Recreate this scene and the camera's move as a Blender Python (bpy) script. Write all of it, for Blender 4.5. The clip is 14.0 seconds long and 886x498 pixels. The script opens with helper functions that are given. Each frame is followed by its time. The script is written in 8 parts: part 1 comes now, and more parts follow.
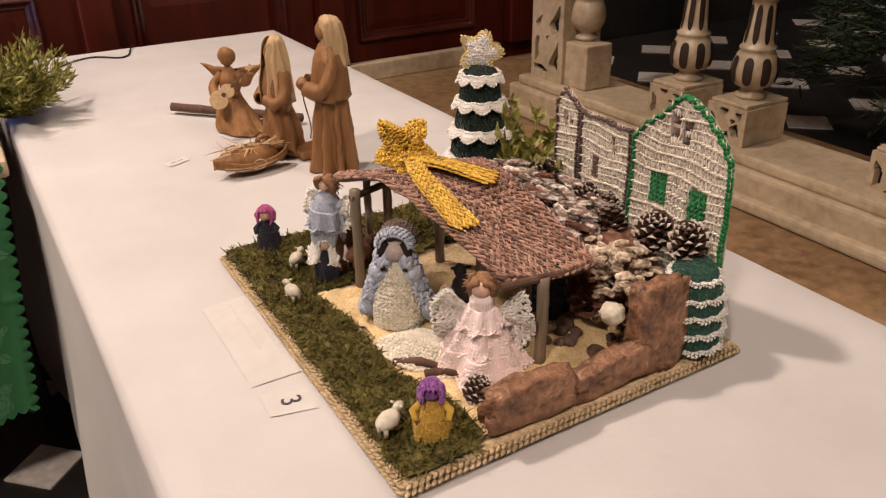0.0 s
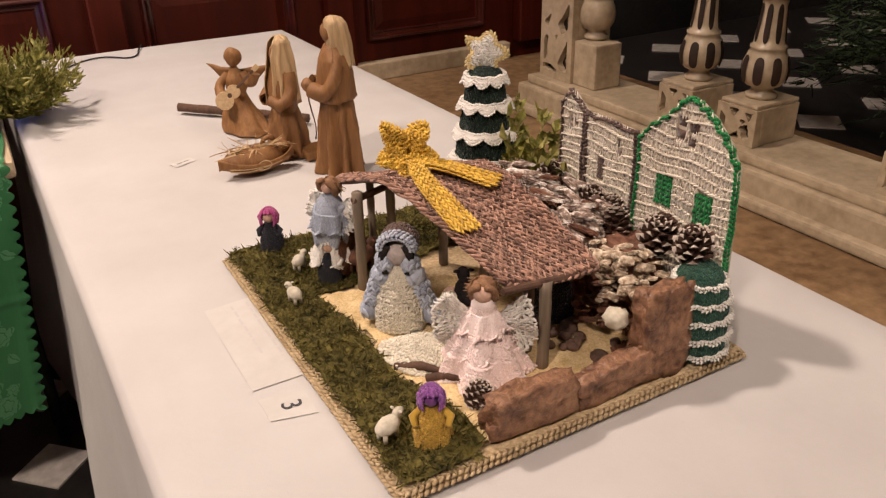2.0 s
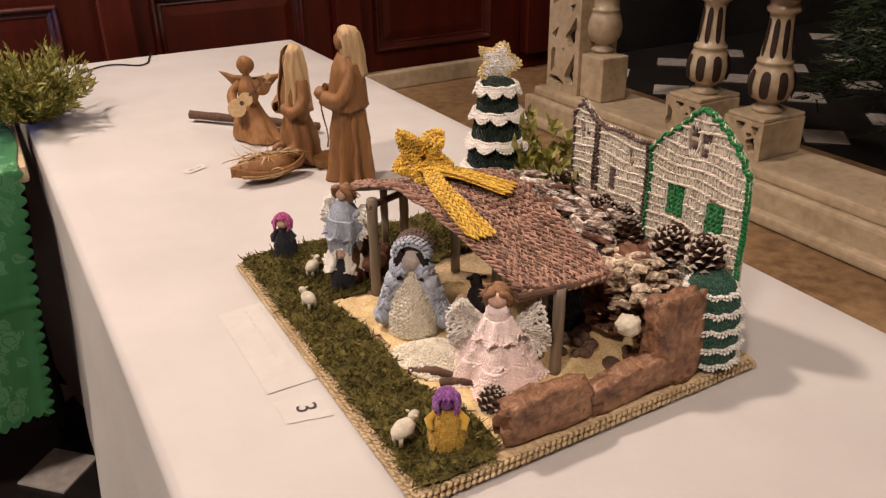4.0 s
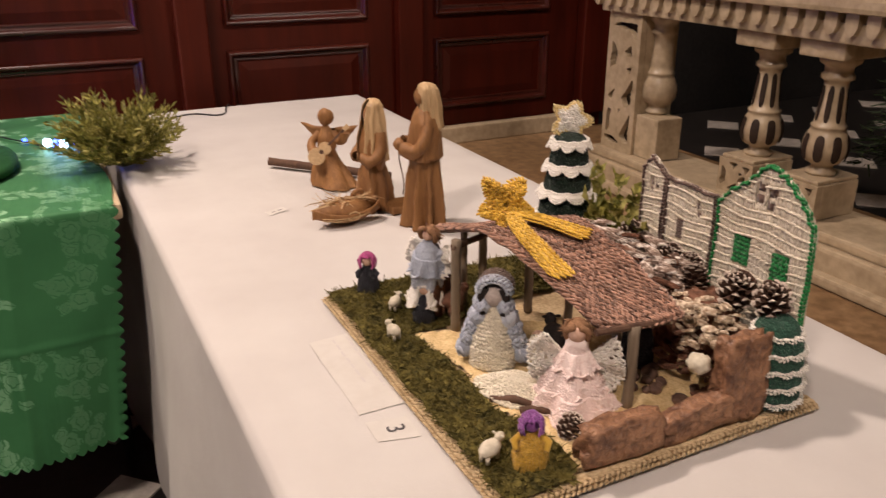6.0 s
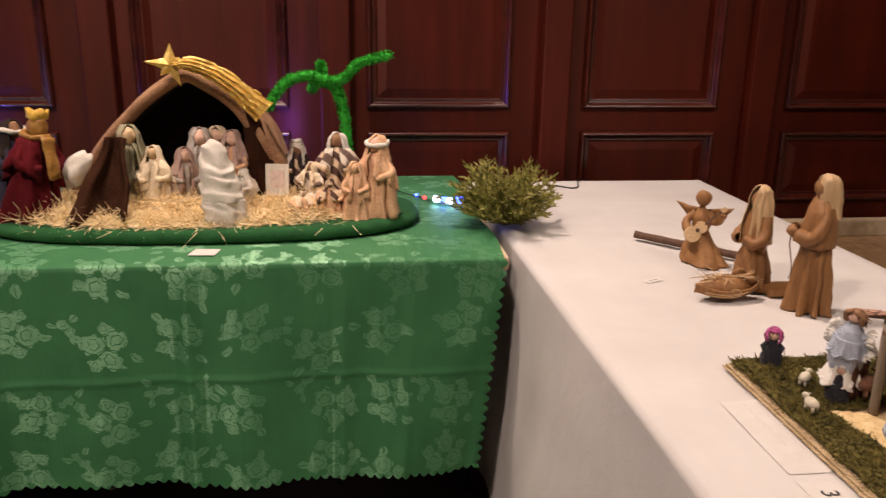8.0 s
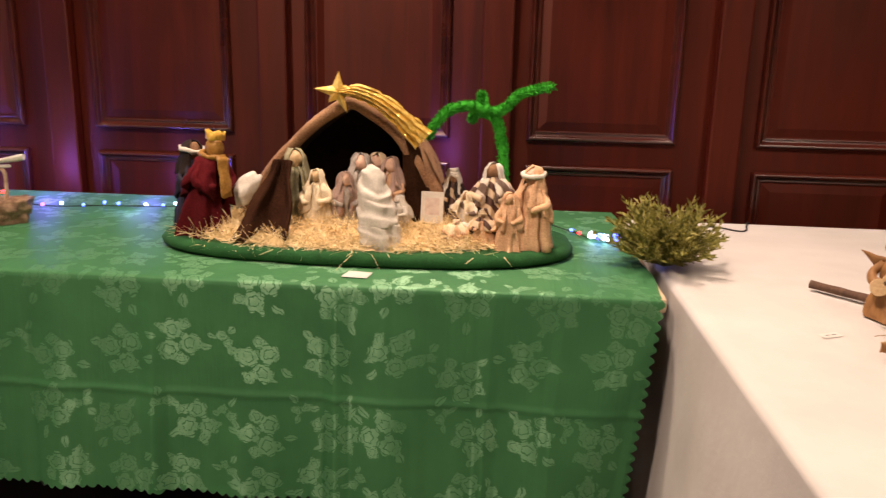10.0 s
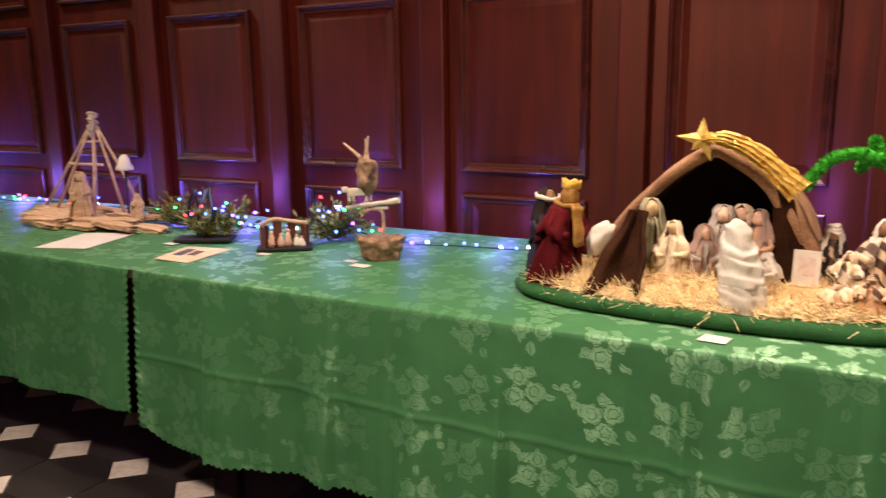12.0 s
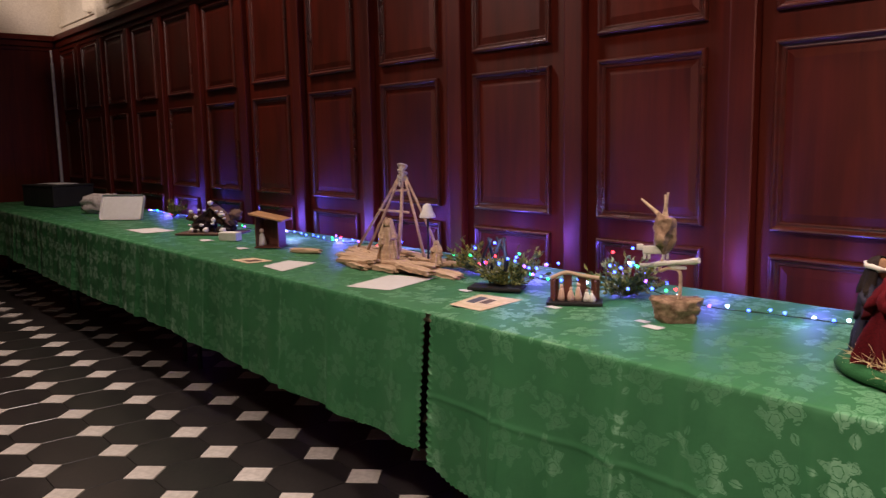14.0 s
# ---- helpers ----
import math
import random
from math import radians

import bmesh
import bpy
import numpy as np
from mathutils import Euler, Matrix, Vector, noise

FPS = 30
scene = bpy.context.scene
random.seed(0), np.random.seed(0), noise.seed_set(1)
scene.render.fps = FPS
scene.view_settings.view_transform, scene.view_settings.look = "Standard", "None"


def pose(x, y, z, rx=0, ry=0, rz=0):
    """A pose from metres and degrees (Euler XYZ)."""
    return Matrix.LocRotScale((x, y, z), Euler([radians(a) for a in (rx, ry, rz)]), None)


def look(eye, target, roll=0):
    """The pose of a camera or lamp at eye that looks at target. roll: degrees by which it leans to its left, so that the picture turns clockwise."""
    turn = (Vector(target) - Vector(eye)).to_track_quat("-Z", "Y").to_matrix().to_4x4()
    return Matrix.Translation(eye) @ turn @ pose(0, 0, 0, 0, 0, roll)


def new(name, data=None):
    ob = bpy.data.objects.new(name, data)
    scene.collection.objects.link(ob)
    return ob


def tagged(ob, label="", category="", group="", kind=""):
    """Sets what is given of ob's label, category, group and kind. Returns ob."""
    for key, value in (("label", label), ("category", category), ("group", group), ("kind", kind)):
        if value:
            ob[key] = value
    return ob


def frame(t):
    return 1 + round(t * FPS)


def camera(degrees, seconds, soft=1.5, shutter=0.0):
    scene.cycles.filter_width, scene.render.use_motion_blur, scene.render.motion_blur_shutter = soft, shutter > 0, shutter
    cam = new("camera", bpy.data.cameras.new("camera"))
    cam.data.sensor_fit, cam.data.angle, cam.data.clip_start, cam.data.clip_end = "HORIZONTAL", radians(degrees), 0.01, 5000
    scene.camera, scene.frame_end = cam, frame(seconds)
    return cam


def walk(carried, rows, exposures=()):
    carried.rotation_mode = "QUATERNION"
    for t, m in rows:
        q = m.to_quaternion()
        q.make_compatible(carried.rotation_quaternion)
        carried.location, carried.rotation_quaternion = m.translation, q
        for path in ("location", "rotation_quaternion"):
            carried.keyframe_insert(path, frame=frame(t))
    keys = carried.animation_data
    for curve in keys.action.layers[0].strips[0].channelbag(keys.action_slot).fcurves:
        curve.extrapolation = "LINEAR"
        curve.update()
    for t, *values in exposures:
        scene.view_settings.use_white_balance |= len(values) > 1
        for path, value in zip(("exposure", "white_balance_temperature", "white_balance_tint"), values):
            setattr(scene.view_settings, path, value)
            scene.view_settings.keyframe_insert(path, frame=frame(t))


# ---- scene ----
import functools

# ---- camera ----
cam = camera(58.4, 14.0, soft=1.3, shutter=0.35)
PATH = [
    (0, (0.311, 1.258, 1.251), (1.212, 2.798, 0.347), -1.1),
    (0.5, (0.33, 1.265, 1.251), (1.208, 2.811, 0.335), -1.3),
    (1, (0.325, 1.271, 1.249), (1.204, 2.817, 0.334), -1.3),
    (1.5, (0.325, 1.268, 1.25), (1.204, 2.815, 0.336), -1.3),
    (2, (0.324, 1.261, 1.252), (1.2, 2.814, 0.345), -1.4),
    (2.5, (0.317, 1.262, 1.252), (1.19, 2.819, 0.351), -1.3),
    (3, (0.311, 1.261, 1.251), (1.186, 2.822, 0.359), -1.1),
    (5.5, (0.273, 1.237, 1.26), (1.141, 2.84, 0.438), -0.3),
    (6, (0.222, 1.216, 1.265), (1.048, 2.875, 0.513), 0.0),
    (6.5, (0.154, 1.19, 1.27), (0.875, 2.923, 0.579), 0.1),
    (7, (0.077, 1.156, 1.28), (0.67, 2.954, 0.636), 0.2),
    (7.5, (0.015, 1.151, 1.279), (0.395, 3.025, 0.690), 0.2),
    (8, (-0.045, 1.152, 1.281), (0.183, 3.056, 0.713), 0.9),
    (8.2, (-0.045, 1.153, 1.277), (0.119, 3.069, 0.724), 0.7),
    (10.3, (-0.038, 1.21, 1.261), (-0.316, 3.13, 0.775), 0.7),
    (10.5, (-0.035, 1.241, 1.277), (-0.417, 3.141, 0.784), 0.1),
    (11, (-0.057, 1.247, 1.269), (-0.661, 3.101, 0.823), -0.0),
    (11.5, (-0.071, 1.259, 1.282), (-0.86, 3.046, 0.854), -0.6),
    (12, (-0.084, 1.257, 1.282), (-1.052, 2.961, 0.883), -0.9),
    (12.5, (-0.094, 1.27, 1.287), (-1.258, 2.856, 0.926), -1.2),
    (13, (-0.11, 1.275, 1.295), (-1.429, 2.742, 0.968), -1.1),
    (13.5, (-0.126, 1.279, 1.288), (-1.568, 2.636, 1.002), -0.8),
    (14, (-0.14, 1.266, 1.302), (-1.654, 2.545, 1.032), -1.1),
]
EXPOSURES = [(0, 0.0, 6500, 11), (6.5, -0.05, 6600, 12), (8.2, 0.0, 6700, 14), (10.3, 0.36, 7500, 15), (11.2, 0.58, 7700, 16), (12.5, 0.42, 6900, 16), (13.5, 0.14, 6600, 16), (14, 0.16, 6500, 16)]
walk(cam, [(t, look(eye, target, roll)) for t, eye, target, roll in PATH], EXPOSURES)

# ---- light: warm church lamps and added fill lamps high up, daylight does not reach the room ----
world = bpy.data.worlds.new("world")
scene.world = world
world.use_nodes = True
world.node_tree.nodes["Background"].inputs[0].default_value = (0.9, 0.75, 0.6, 1)
world.node_tree.nodes["Background"].inputs[1].default_value = 0.05


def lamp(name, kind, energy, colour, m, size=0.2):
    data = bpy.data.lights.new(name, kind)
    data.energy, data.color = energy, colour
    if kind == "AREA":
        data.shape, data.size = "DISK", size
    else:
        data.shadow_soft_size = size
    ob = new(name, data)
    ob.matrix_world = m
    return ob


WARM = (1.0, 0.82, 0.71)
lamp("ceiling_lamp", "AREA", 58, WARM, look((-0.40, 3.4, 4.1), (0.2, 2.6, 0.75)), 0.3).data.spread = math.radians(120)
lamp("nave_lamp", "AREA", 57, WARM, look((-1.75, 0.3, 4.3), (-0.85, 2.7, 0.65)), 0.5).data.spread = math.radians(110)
# added fill with no known source, brightens the far end of the table
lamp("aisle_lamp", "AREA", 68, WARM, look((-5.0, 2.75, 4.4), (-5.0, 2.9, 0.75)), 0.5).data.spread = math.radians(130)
# added fill, no lamp known here: lifts crib fronts, right wall and chapel
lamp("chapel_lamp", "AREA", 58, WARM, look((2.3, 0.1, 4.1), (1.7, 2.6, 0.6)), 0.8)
# added spot without a known source, brightens only the plaster above the panelling
spot = lamp("wall_spot", "SPOT", 260, WARM, look((-7.4, 1.5, 3.2), (-9.0, 3.85, 3.35)), 0.15)
spot.data.spot_size, spot.data.spot_blend = math.radians(50), 0.6

# ---- materials ----


def mat(name, base, rough=0.7, metal=0.0, spec=0.5):
    m = bpy.data.materials.new(name)
    m.use_nodes = True
    b = m.node_tree.nodes["Principled BSDF"]
    b.inputs["Base Color"].default_value = (*base, 1)
    b.inputs["Roughness"].default_value = rough
    b.inputs["Metallic"].default_value = metal
    b.inputs["Specular IOR Level"].default_value = spec
    return m


def wire(m, a, b):
    m.node_tree.links.new(a, b)


def texco(m, scale=(1, 1, 1), kind="Object"):
    t = m.node_tree.nodes.new("ShaderNodeTexCoord")
    p = m.node_tree.nodes.new("ShaderNodeMapping")
    p.inputs["Scale"].default_value = scale
    wire(m, t.outputs[kind], p.inputs["Vector"])
    return p.outputs["Vector"]


def noise_tex(m, vec, scale, detail=4, rough=0.55, distortion=0.0):
    n = m.node_tree.nodes.new("ShaderNodeTexNoise")
    n.inputs["Scale"].default_value, n.inputs["Detail"].default_value = scale, detail
    n.inputs["Roughness"].default_value, n.inputs["Distortion"].default_value = rough, distortion
    wire(m, vec, n.inputs["Vector"])
    return n.outputs["Fac"]


def ramp(m, fac, stops):
    r = m.node_tree.nodes.new("ShaderNodeValToRGB")
    while len(r.color_ramp.elements) < len(stops):
        r.color_ramp.elements.new(0.5)
    for e, (p, c) in zip(r.color_ramp.elements, stops):
        e.position, e.color = p, (*c, 1)
    wire(m, fac, r.inputs["Fac"])
    return r.outputs["Color"]


def math_node(m, op, a, b=None, c=None):
    n = m.node_tree.nodes.new("ShaderNodeMath")
    n.operation = op
    for i, v in enumerate((a, b, c)):
        if v is None:
            continue
        if isinstance(v, (int, float)):
            n.inputs[i].default_value = v
        else:
            wire(m, v, n.inputs[i])
    return n.outputs[0]


def mix(m, fac, a, b, blend="MIX"):
    n = m.node_tree.nodes.new("ShaderNodeMix")
    n.data_type, n.blend_type = "RGBA", blend
    if isinstance(fac, (int, float)):
        n.inputs["Factor"].default_value = fac
    else:
        wire(m, fac, n.inputs["Factor"])
    for s, v in ((n.inputs[6], a), (n.inputs[7], b)):
        if isinstance(v, tuple):
            s.default_value = (*v, 1)
        else:
            wire(m, v, s)
    return n.outputs[2]


def base_of(m):
    return m.node_tree.nodes["Principled BSDF"]


def bump(m, height, strength=0.3, dist=0.002):
    n = m.node_tree.nodes.new("ShaderNodeBump")
    n.inputs["Strength"].default_value, n.inputs["Distance"].default_value = strength, dist
    wire(m, height, n.inputs["Height"])
    wire(m, n.outputs["Normal"], base_of(m).inputs["Normal"])


def rough_from(m, fac, lo, hi):
    n = m.node_tree.nodes.new("ShaderNodeMapRange")
    n.inputs["To Min"].default_value, n.inputs["To Max"].default_value = lo, hi
    wire(m, fac, n.inputs["Value"])
    wire(m, n.outputs[0], base_of(m).inputs["Roughness"])


def speckled(name, dark, light, rough=0.8, fine=120, coarse=14, bumpy=0.4, dist=0.002, spec=0.3, sheen=0.0):
    """A surface with variation at two scales and a fine relief."""
    m = mat(name, light, rough, 0, spec)
    v = texco(m)
    a, b = noise_tex(m, v, fine, 3), noise_tex(m, v, coarse, 3)
    f = math_node(m, "ADD", math_node(m, "MULTIPLY", a, 0.55), math_node(m, "MULTIPLY", b, 0.45))
    col = ramp(m, f, [(0.36, dark), (0.62, light)])
    info = m.node_tree.nodes.new("ShaderNodeObjectInfo")
    col = mix(m, math_node(m, "MULTIPLY", info.outputs["Random"], 0.25), col, dark)
    wire(m, col, base_of(m).inputs["Base Color"])
    if sheen:
        base_of(m).inputs["Sheen Weight"].default_value = sheen
    bump(m, a, bumpy, dist)
    return m


def yarn(name, dark, light, rough=0.9):
    """Crocheted yarn: each loop a little lighter or darker, with fine fibres."""
    m = mat(name, light, rough, 0, 0.2)
    v = texco(m)
    geo = m.node_tree.nodes.new("ShaderNodeNewGeometry")
    f = math_node(m, "ADD", math_node(m, "MULTIPLY", geo.outputs["Random Per Island"], 0.6), math_node(m, "MULTIPLY", noise_tex(m, v, 260, 3), 0.5))
    wire(m, ramp(m, f, [(0.15, dark), (0.85, light)]), base_of(m).inputs["Base Color"])
    base_of(m).inputs["Sheen Weight"].default_value = 0.25
    bump(m, noise_tex(m, v, 700, 2), 0.5, 0.0008)
    return m


def wood_material(name, dark, light, rough=0.35, axis=2, scale=1.0, bumpy=0.15, coat=0.0):
    m = mat(name, light, rough)
    s = [22 * scale] * 3
    s[axis] = 1.6 * scale
    v = texco(m, tuple(s))
    g = noise_tex(m, v, 1.0, 6, 0.6, 0.8)
    big = noise_tex(m, texco(m), 2.2, 3)
    f = math_node(m, "ADD", math_node(m, "MULTIPLY", g, 0.65), math_node(m, "MULTIPLY", big, 0.35))
    col = ramp(m, f, [(0.34, dark), (0.66, light)])
    info = m.node_tree.nodes.new("ShaderNodeObjectInfo")
    col = mix(m, math_node(m, "MULTIPLY", info.outputs["Random"], 0.3), col, dark)
    wire(m, col, base_of(m).inputs["Base Color"])
    rough_from(m, big, rough * 0.8, rough * 1.35)
    base_of(m).inputs["Coat Weight"].default_value = coat
    base_of(m).inputs["Coat Roughness"].default_value = 0.25
    bump(m, g, bumpy, 0.001)
    return m


def glow(name, colour, strength):
    m = mat(name, colour, 0.4)
    base_of(m).inputs["Emission Color"].default_value = (*colour, 1)
    base_of(m).inputs["Emission Strength"].default_value = strength
    return m


M_PANEL = wood_material("mahogany", (0.022, 0.0030, 0.0013), (0.074, 0.0088, 0.0038), 0.46, 2, 0.7, 0.12, 0.0)
vert = M_PANEL.node_tree.nodes.new("ShaderNodeCombineXYZ")
vert.inputs[2].default_value = 1.0
wire(M_PANEL, vert.outputs[0], base_of(M_PANEL).inputs["Tangent"])
base_of(M_PANEL).inputs["Anisotropic"].default_value = 0.75
base_of(M_PANEL).inputs["Specular IOR Level"].default_value = 0.40
base_of(M_PANEL).inputs["Specular Tint"].default_value = (1.0, 0.44, 0.36, 1)
M_PLASTER = speckled("cream_plaster", (0.55, 0.47, 0.36), (0.72, 0.64, 0.52), 0.85, 60, 3, 0.15)
M_MARBLE = speckled("yellowed_marble", (0.33, 0.255, 0.165), (0.53, 0.425, 0.29), 0.34, 40, 7, 0.10, 0.002, 0.45)
M_STEP = speckled("stained_stone", (0.13, 0.072, 0.032), (0.31, 0.195, 0.100), 0.42, 30, 4, 0.15, 0.002, 0.4)
M_DARKTILE = speckled("black_marble", (0.010, 0.009, 0.009), (0.030, 0.026, 0.024), 0.28, 50, 3, 0.05, 0.001, 0.5)
M_WHITETILE = speckled("white_marble", (0.40, 0.36, 0.32), (0.62, 0.57, 0.52), 0.35, 40, 5, 0.06, 0.001, 0.5)
# truly black things, and shade painted onto the chapel walls and table legs
M_BLACK = speckled("black_and_shade", (0.008, 0.007, 0.007), (0.018, 0.016, 0.015), 0.6, 60, 8, 0.1)
# dark colour that puts shade into the slots and behind the piercings
M_HOLLOW_SHADE = speckled("painted_hollow_shade", (0.016, 0.009, 0.006), (0.040, 0.024, 0.016), 0.7, 60, 12, 0.1)


def cloth_material(name, dark, light, weave=900, rough=0.8):
    m = mat(name, light, rough, 0, 0.25)
    v = texco(m)
    big = noise_tex(m, v, 5, 4)
    wire(m, ramp(m, big, [(0.3, dark), (0.7, light)]), base_of(m).inputs["Base Color"])
    fine = noise_tex(m, v, weave, 2)
    crumple = noise_tex(m, v, 9, 5, 0.6)
    bump(m, math_node(m, "ADD", math_node(m, "MULTIPLY", crumple, 1.0), math_node(m, "MULTIPLY", fine, 0.08)), 0.38, 0.008)
    return m


M_WHITECLOTH = cloth_material("white_cloth", (0.475, 0.447, 0.428), (0.545, 0.522, 0.499))


def damask(name):
    """Green damask: matt ground with satin flower sprays woven in."""
    m = mat(name, (0.04, 0.22, 0.09), 0.6, 0, 0.4)
    uv = texco(m, (1, 1, 1), "UV")
    warp = m.node_tree.nodes.new("ShaderNodeTexNoise")
    warp.inputs["Scale"].default_value = 38
    wire(m, uv, warp.inputs["Vector"])

    def vec(op, a, b, c=None):
        n = m.node_tree.nodes.new("ShaderNodeVectorMath")
        n.operation = op
        for i, q in enumerate((a, b, c)):
            if isinstance(q, tuple):
                n.inputs[i].default_value = q
            elif q is not None:
                wire(m, q, n.inputs[i])
        return n.outputs[0]

    def op(kind, a, b=None, c=None):
        return math_node(m, kind, a, b, c)
    v = vec("MULTIPLY_ADD", warp.outputs["Color"], (0.021, 0.021, 0), uv)

    def spray(scale, rnd, shift):
        """Distance, turned angle and a random number for the nearest spray centre."""
        k = vec("ADD", v, (shift, shift * 0.6, 0))
        n = m.node_tree.nodes.new("ShaderNodeTexVoronoi")
        n.voronoi_dimensions = "2D"
        n.inputs["Scale"].default_value, n.inputs["Randomness"].default_value = scale, rnd
        wire(m, k, n.inputs["Vector"])
        xyz = m.node_tree.nodes.new("ShaderNodeSeparateXYZ")
        wire(m, vec("SUBTRACT", k, n.outputs["Position"]), xyz.inputs[0])
        r = op("SQRT", op("ADD", op("POWER", xyz.outputs[0], 2.0), op("POWER", xyz.outputs[1], 2.0)))
        tone = m.node_tree.nodes.new("ShaderNodeSeparateColor")
        wire(m, n.outputs["Color"], tone.inputs[0])
        ang = op("ADD", op("ARCTAN2", xyz.outputs[1], xyz.outputs[0]), op("MULTIPLY", tone.outputs[0], 6.28))
        return r, ang, tone.outputs[1]

    def bloom(x, y, size, petals):
        """A flower with notched petals and a dark eye."""
        r = op("SQRT", op("ADD", op("POWER", x, 2.0), op("POWER", y, 2.0)))
        a = op("ARCTAN2", y, x)
        edge = op("MULTIPLY", op("ADD", 0.72, op("MULTIPLY", op("ABSOLUTE", op("COSINE", op("MULTIPLY", a, petals / 2))), 0.34)), size)
        vein = op("LESS_THAN", op("ABSOLUTE", op("SUBTRACT", op("FRACT", op("ADD", op("DIVIDE", r, size * 0.46), op("MULTIPLY", op("COSINE", op("MULTIPLY", a, petals)), 0.12))), 0.5)), 0.40)
        return op("MULTIPLY", op("LESS_THAN", r, edge), op("MAXIMUM", vein, op("LESS_THAN", r, size * 0.2)))

    def ring(r, ang, count, radius, size, petals, turn=0.0):
        """The same bloom repeated round the spray's centre."""
        step = 2 * math.pi / count
        a = op("SUBTRACT", op("FLOORED_MODULO", op("ADD", ang, turn), step), step / 2)
        return bloom(op("SUBTRACT", op("MULTIPLY", r, op("COSINE", a)), radius), op("MULTIPLY", r, op("SINE", a)), size, petals)

    def leaf_ring(r, ang, count, radius, length, width, turn):
        step = 2 * math.pi / count
        a = op("SUBTRACT", op("FLOORED_MODULO", op("ADD", ang, turn), step), step / 2)
        x = op("DIVIDE", op("SUBTRACT", op("MULTIPLY", r, op("COSINE", a)), radius), length)
        y = op("DIVIDE", op("MULTIPLY", r, op("SINE", a)), width)
        body = op("LESS_THAN", op("ADD", op("POWER", x, 2.0), op("ABSOLUTE", y)), 1.0)
        return op("MULTIPLY", body, op("GREATER_THAN", op("ABSOLUTE", y), 0.12))
    r, ang, _ = spray(6.2, 0.42, 0.0)
    big = op("MAXIMUM", ring(r, ang, 3, 0.029, 0.026, 5), op("MULTIPLY", ring(r, ang, 5, 0.046, 0.0155, 4, 0.9), op("GREATER_THAN", op("SINE", op("ADD", ang, 1.0)), -0.55)))
    big = op("MAXIMUM", big, leaf_ring(r, ang, 2, 0.066, 0.017, 0.009, 0.5))
    r2, ang2, tone2 = spray(6.2, 0.42, 0.0806)
    small = op("MAXIMUM", ring(r2, ang2, 2, 0.012, 0.0125, 5), leaf_ring(r2, ang2, 3, 0.030, 0.013, 0.007, 0.2))
    motif = op("MAXIMUM", big, op("MULTIPLY", small, op("GREATER_THAN", tone2, 0.45)))
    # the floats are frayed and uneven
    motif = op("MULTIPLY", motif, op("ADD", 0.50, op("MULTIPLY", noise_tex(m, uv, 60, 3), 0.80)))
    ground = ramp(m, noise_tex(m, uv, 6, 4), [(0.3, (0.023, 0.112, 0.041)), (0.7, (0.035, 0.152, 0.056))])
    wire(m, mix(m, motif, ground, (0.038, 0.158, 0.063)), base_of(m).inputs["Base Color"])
    rough_from(m, motif, 0.60, 0.46)
    base_of(m).inputs["IOR"].default_value = 1.8
    # satin floats shine across the thread
    tan = m.node_tree.nodes.new("ShaderNodeTangent")
    tan.direction_type = "UV_MAP"
    tan.uv_map = "UVMap"
    wire(m, tan.outputs[0], base_of(m).inputs["Tangent"])
    base_of(m).inputs["Specular Tint"].default_value = (0.62, 1.0, 0.66, 1)
    base_of(m).inputs["Sheen Tint"].default_value = (0.78, 1.0, 0.80, 1)
    base_of(m).inputs["Sheen Roughness"].default_value = 0.35
    wire(m, op("MULTIPLY", motif, 0.18), base_of(m).inputs["Sheen Weight"])
    base_of(m).inputs["Anisotropic Rotation"].default_value = 0.25
    wire(m, op("ADD", op("MULTIPLY", motif, 0.45), 0.50), base_of(m).inputs["Anisotropic"])
    wire(m, op("ADD", op("MULTIPLY", motif, 0.72), 0.22), base_of(m).inputs["Specular IOR Level"])
    threads = noise_tex(m, texco(m, (1, 1, 1), "UV"), 600, 2)
    crumple = noise_tex(m, uv, 7, 4)
    streak = noise_tex(m, texco(m, (1, 0.12, 1), "UV"), 26, 3)
    h = op("ADD", op("MULTIPLY", threads, 0.05), op("ADD", op("MULTIPLY", motif, 0.03), op("MULTIPLY", crumple, 1.8)))
    bump(m, op("ADD", h, op("MULTIPLY", streak, 1.5)), 0.34, 0.006)
    return m


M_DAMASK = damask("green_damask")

# ---- mesh helpers ----


def mesh_from(name, verts, faces, mats, smooth=False, mat_index=None, uvs=None):
    me = bpy.data.meshes.new(name)
    me.from_pydata([tuple(v) for v in verts], [], faces)
    for mm in (mats if isinstance(mats, (list, tuple)) else [mats]):
        me.materials.append(mm)
    if mat_index is not None:
        me.polygons.foreach_set("material_index", mat_index)
    if smooth:
        me.polygons.foreach_set("use_smooth", [True] * len(me.polygons))
    if uvs is not None:
        lay = me.uv_layers.new(name="UVMap")
        idx = np.zeros(len(me.loops), dtype=np.int32)
        me.loops.foreach_get("vertex_index", idx)
        lay.data.foreach_set("uv", np.asarray(uvs, dtype=np.float32)[idx].ravel())
    me.update()
    return me


def part(name, bm, material, parent, label="", smooth=False):
    """Link a bmesh, or a ready mesh, as one mesh object under a thing or a part."""
    if isinstance(bm, bpy.types.Mesh):
        me = bm
    else:
        me = bpy.data.meshes.new(name)
        bm.to_mesh(me)
        bm.free()
        if material is not None:
            for mm in (material if isinstance(material, (list, tuple)) else [material]):
                me.materials.append(mm)
        if smooth:
            me.polygons.foreach_set("use_smooth", [True] * len(me.polygons))
    ob = new(name, me)
    if parent is not None:
        ob.parent = parent
    if label:
        ob["label"] = label
    return ob


def thing(name, label, category, m=None, group="", kind=""):
    ob = new(name)
    ob.matrix_world = m if m is not None else Matrix()
    return tagged(ob, label, category, group, kind)


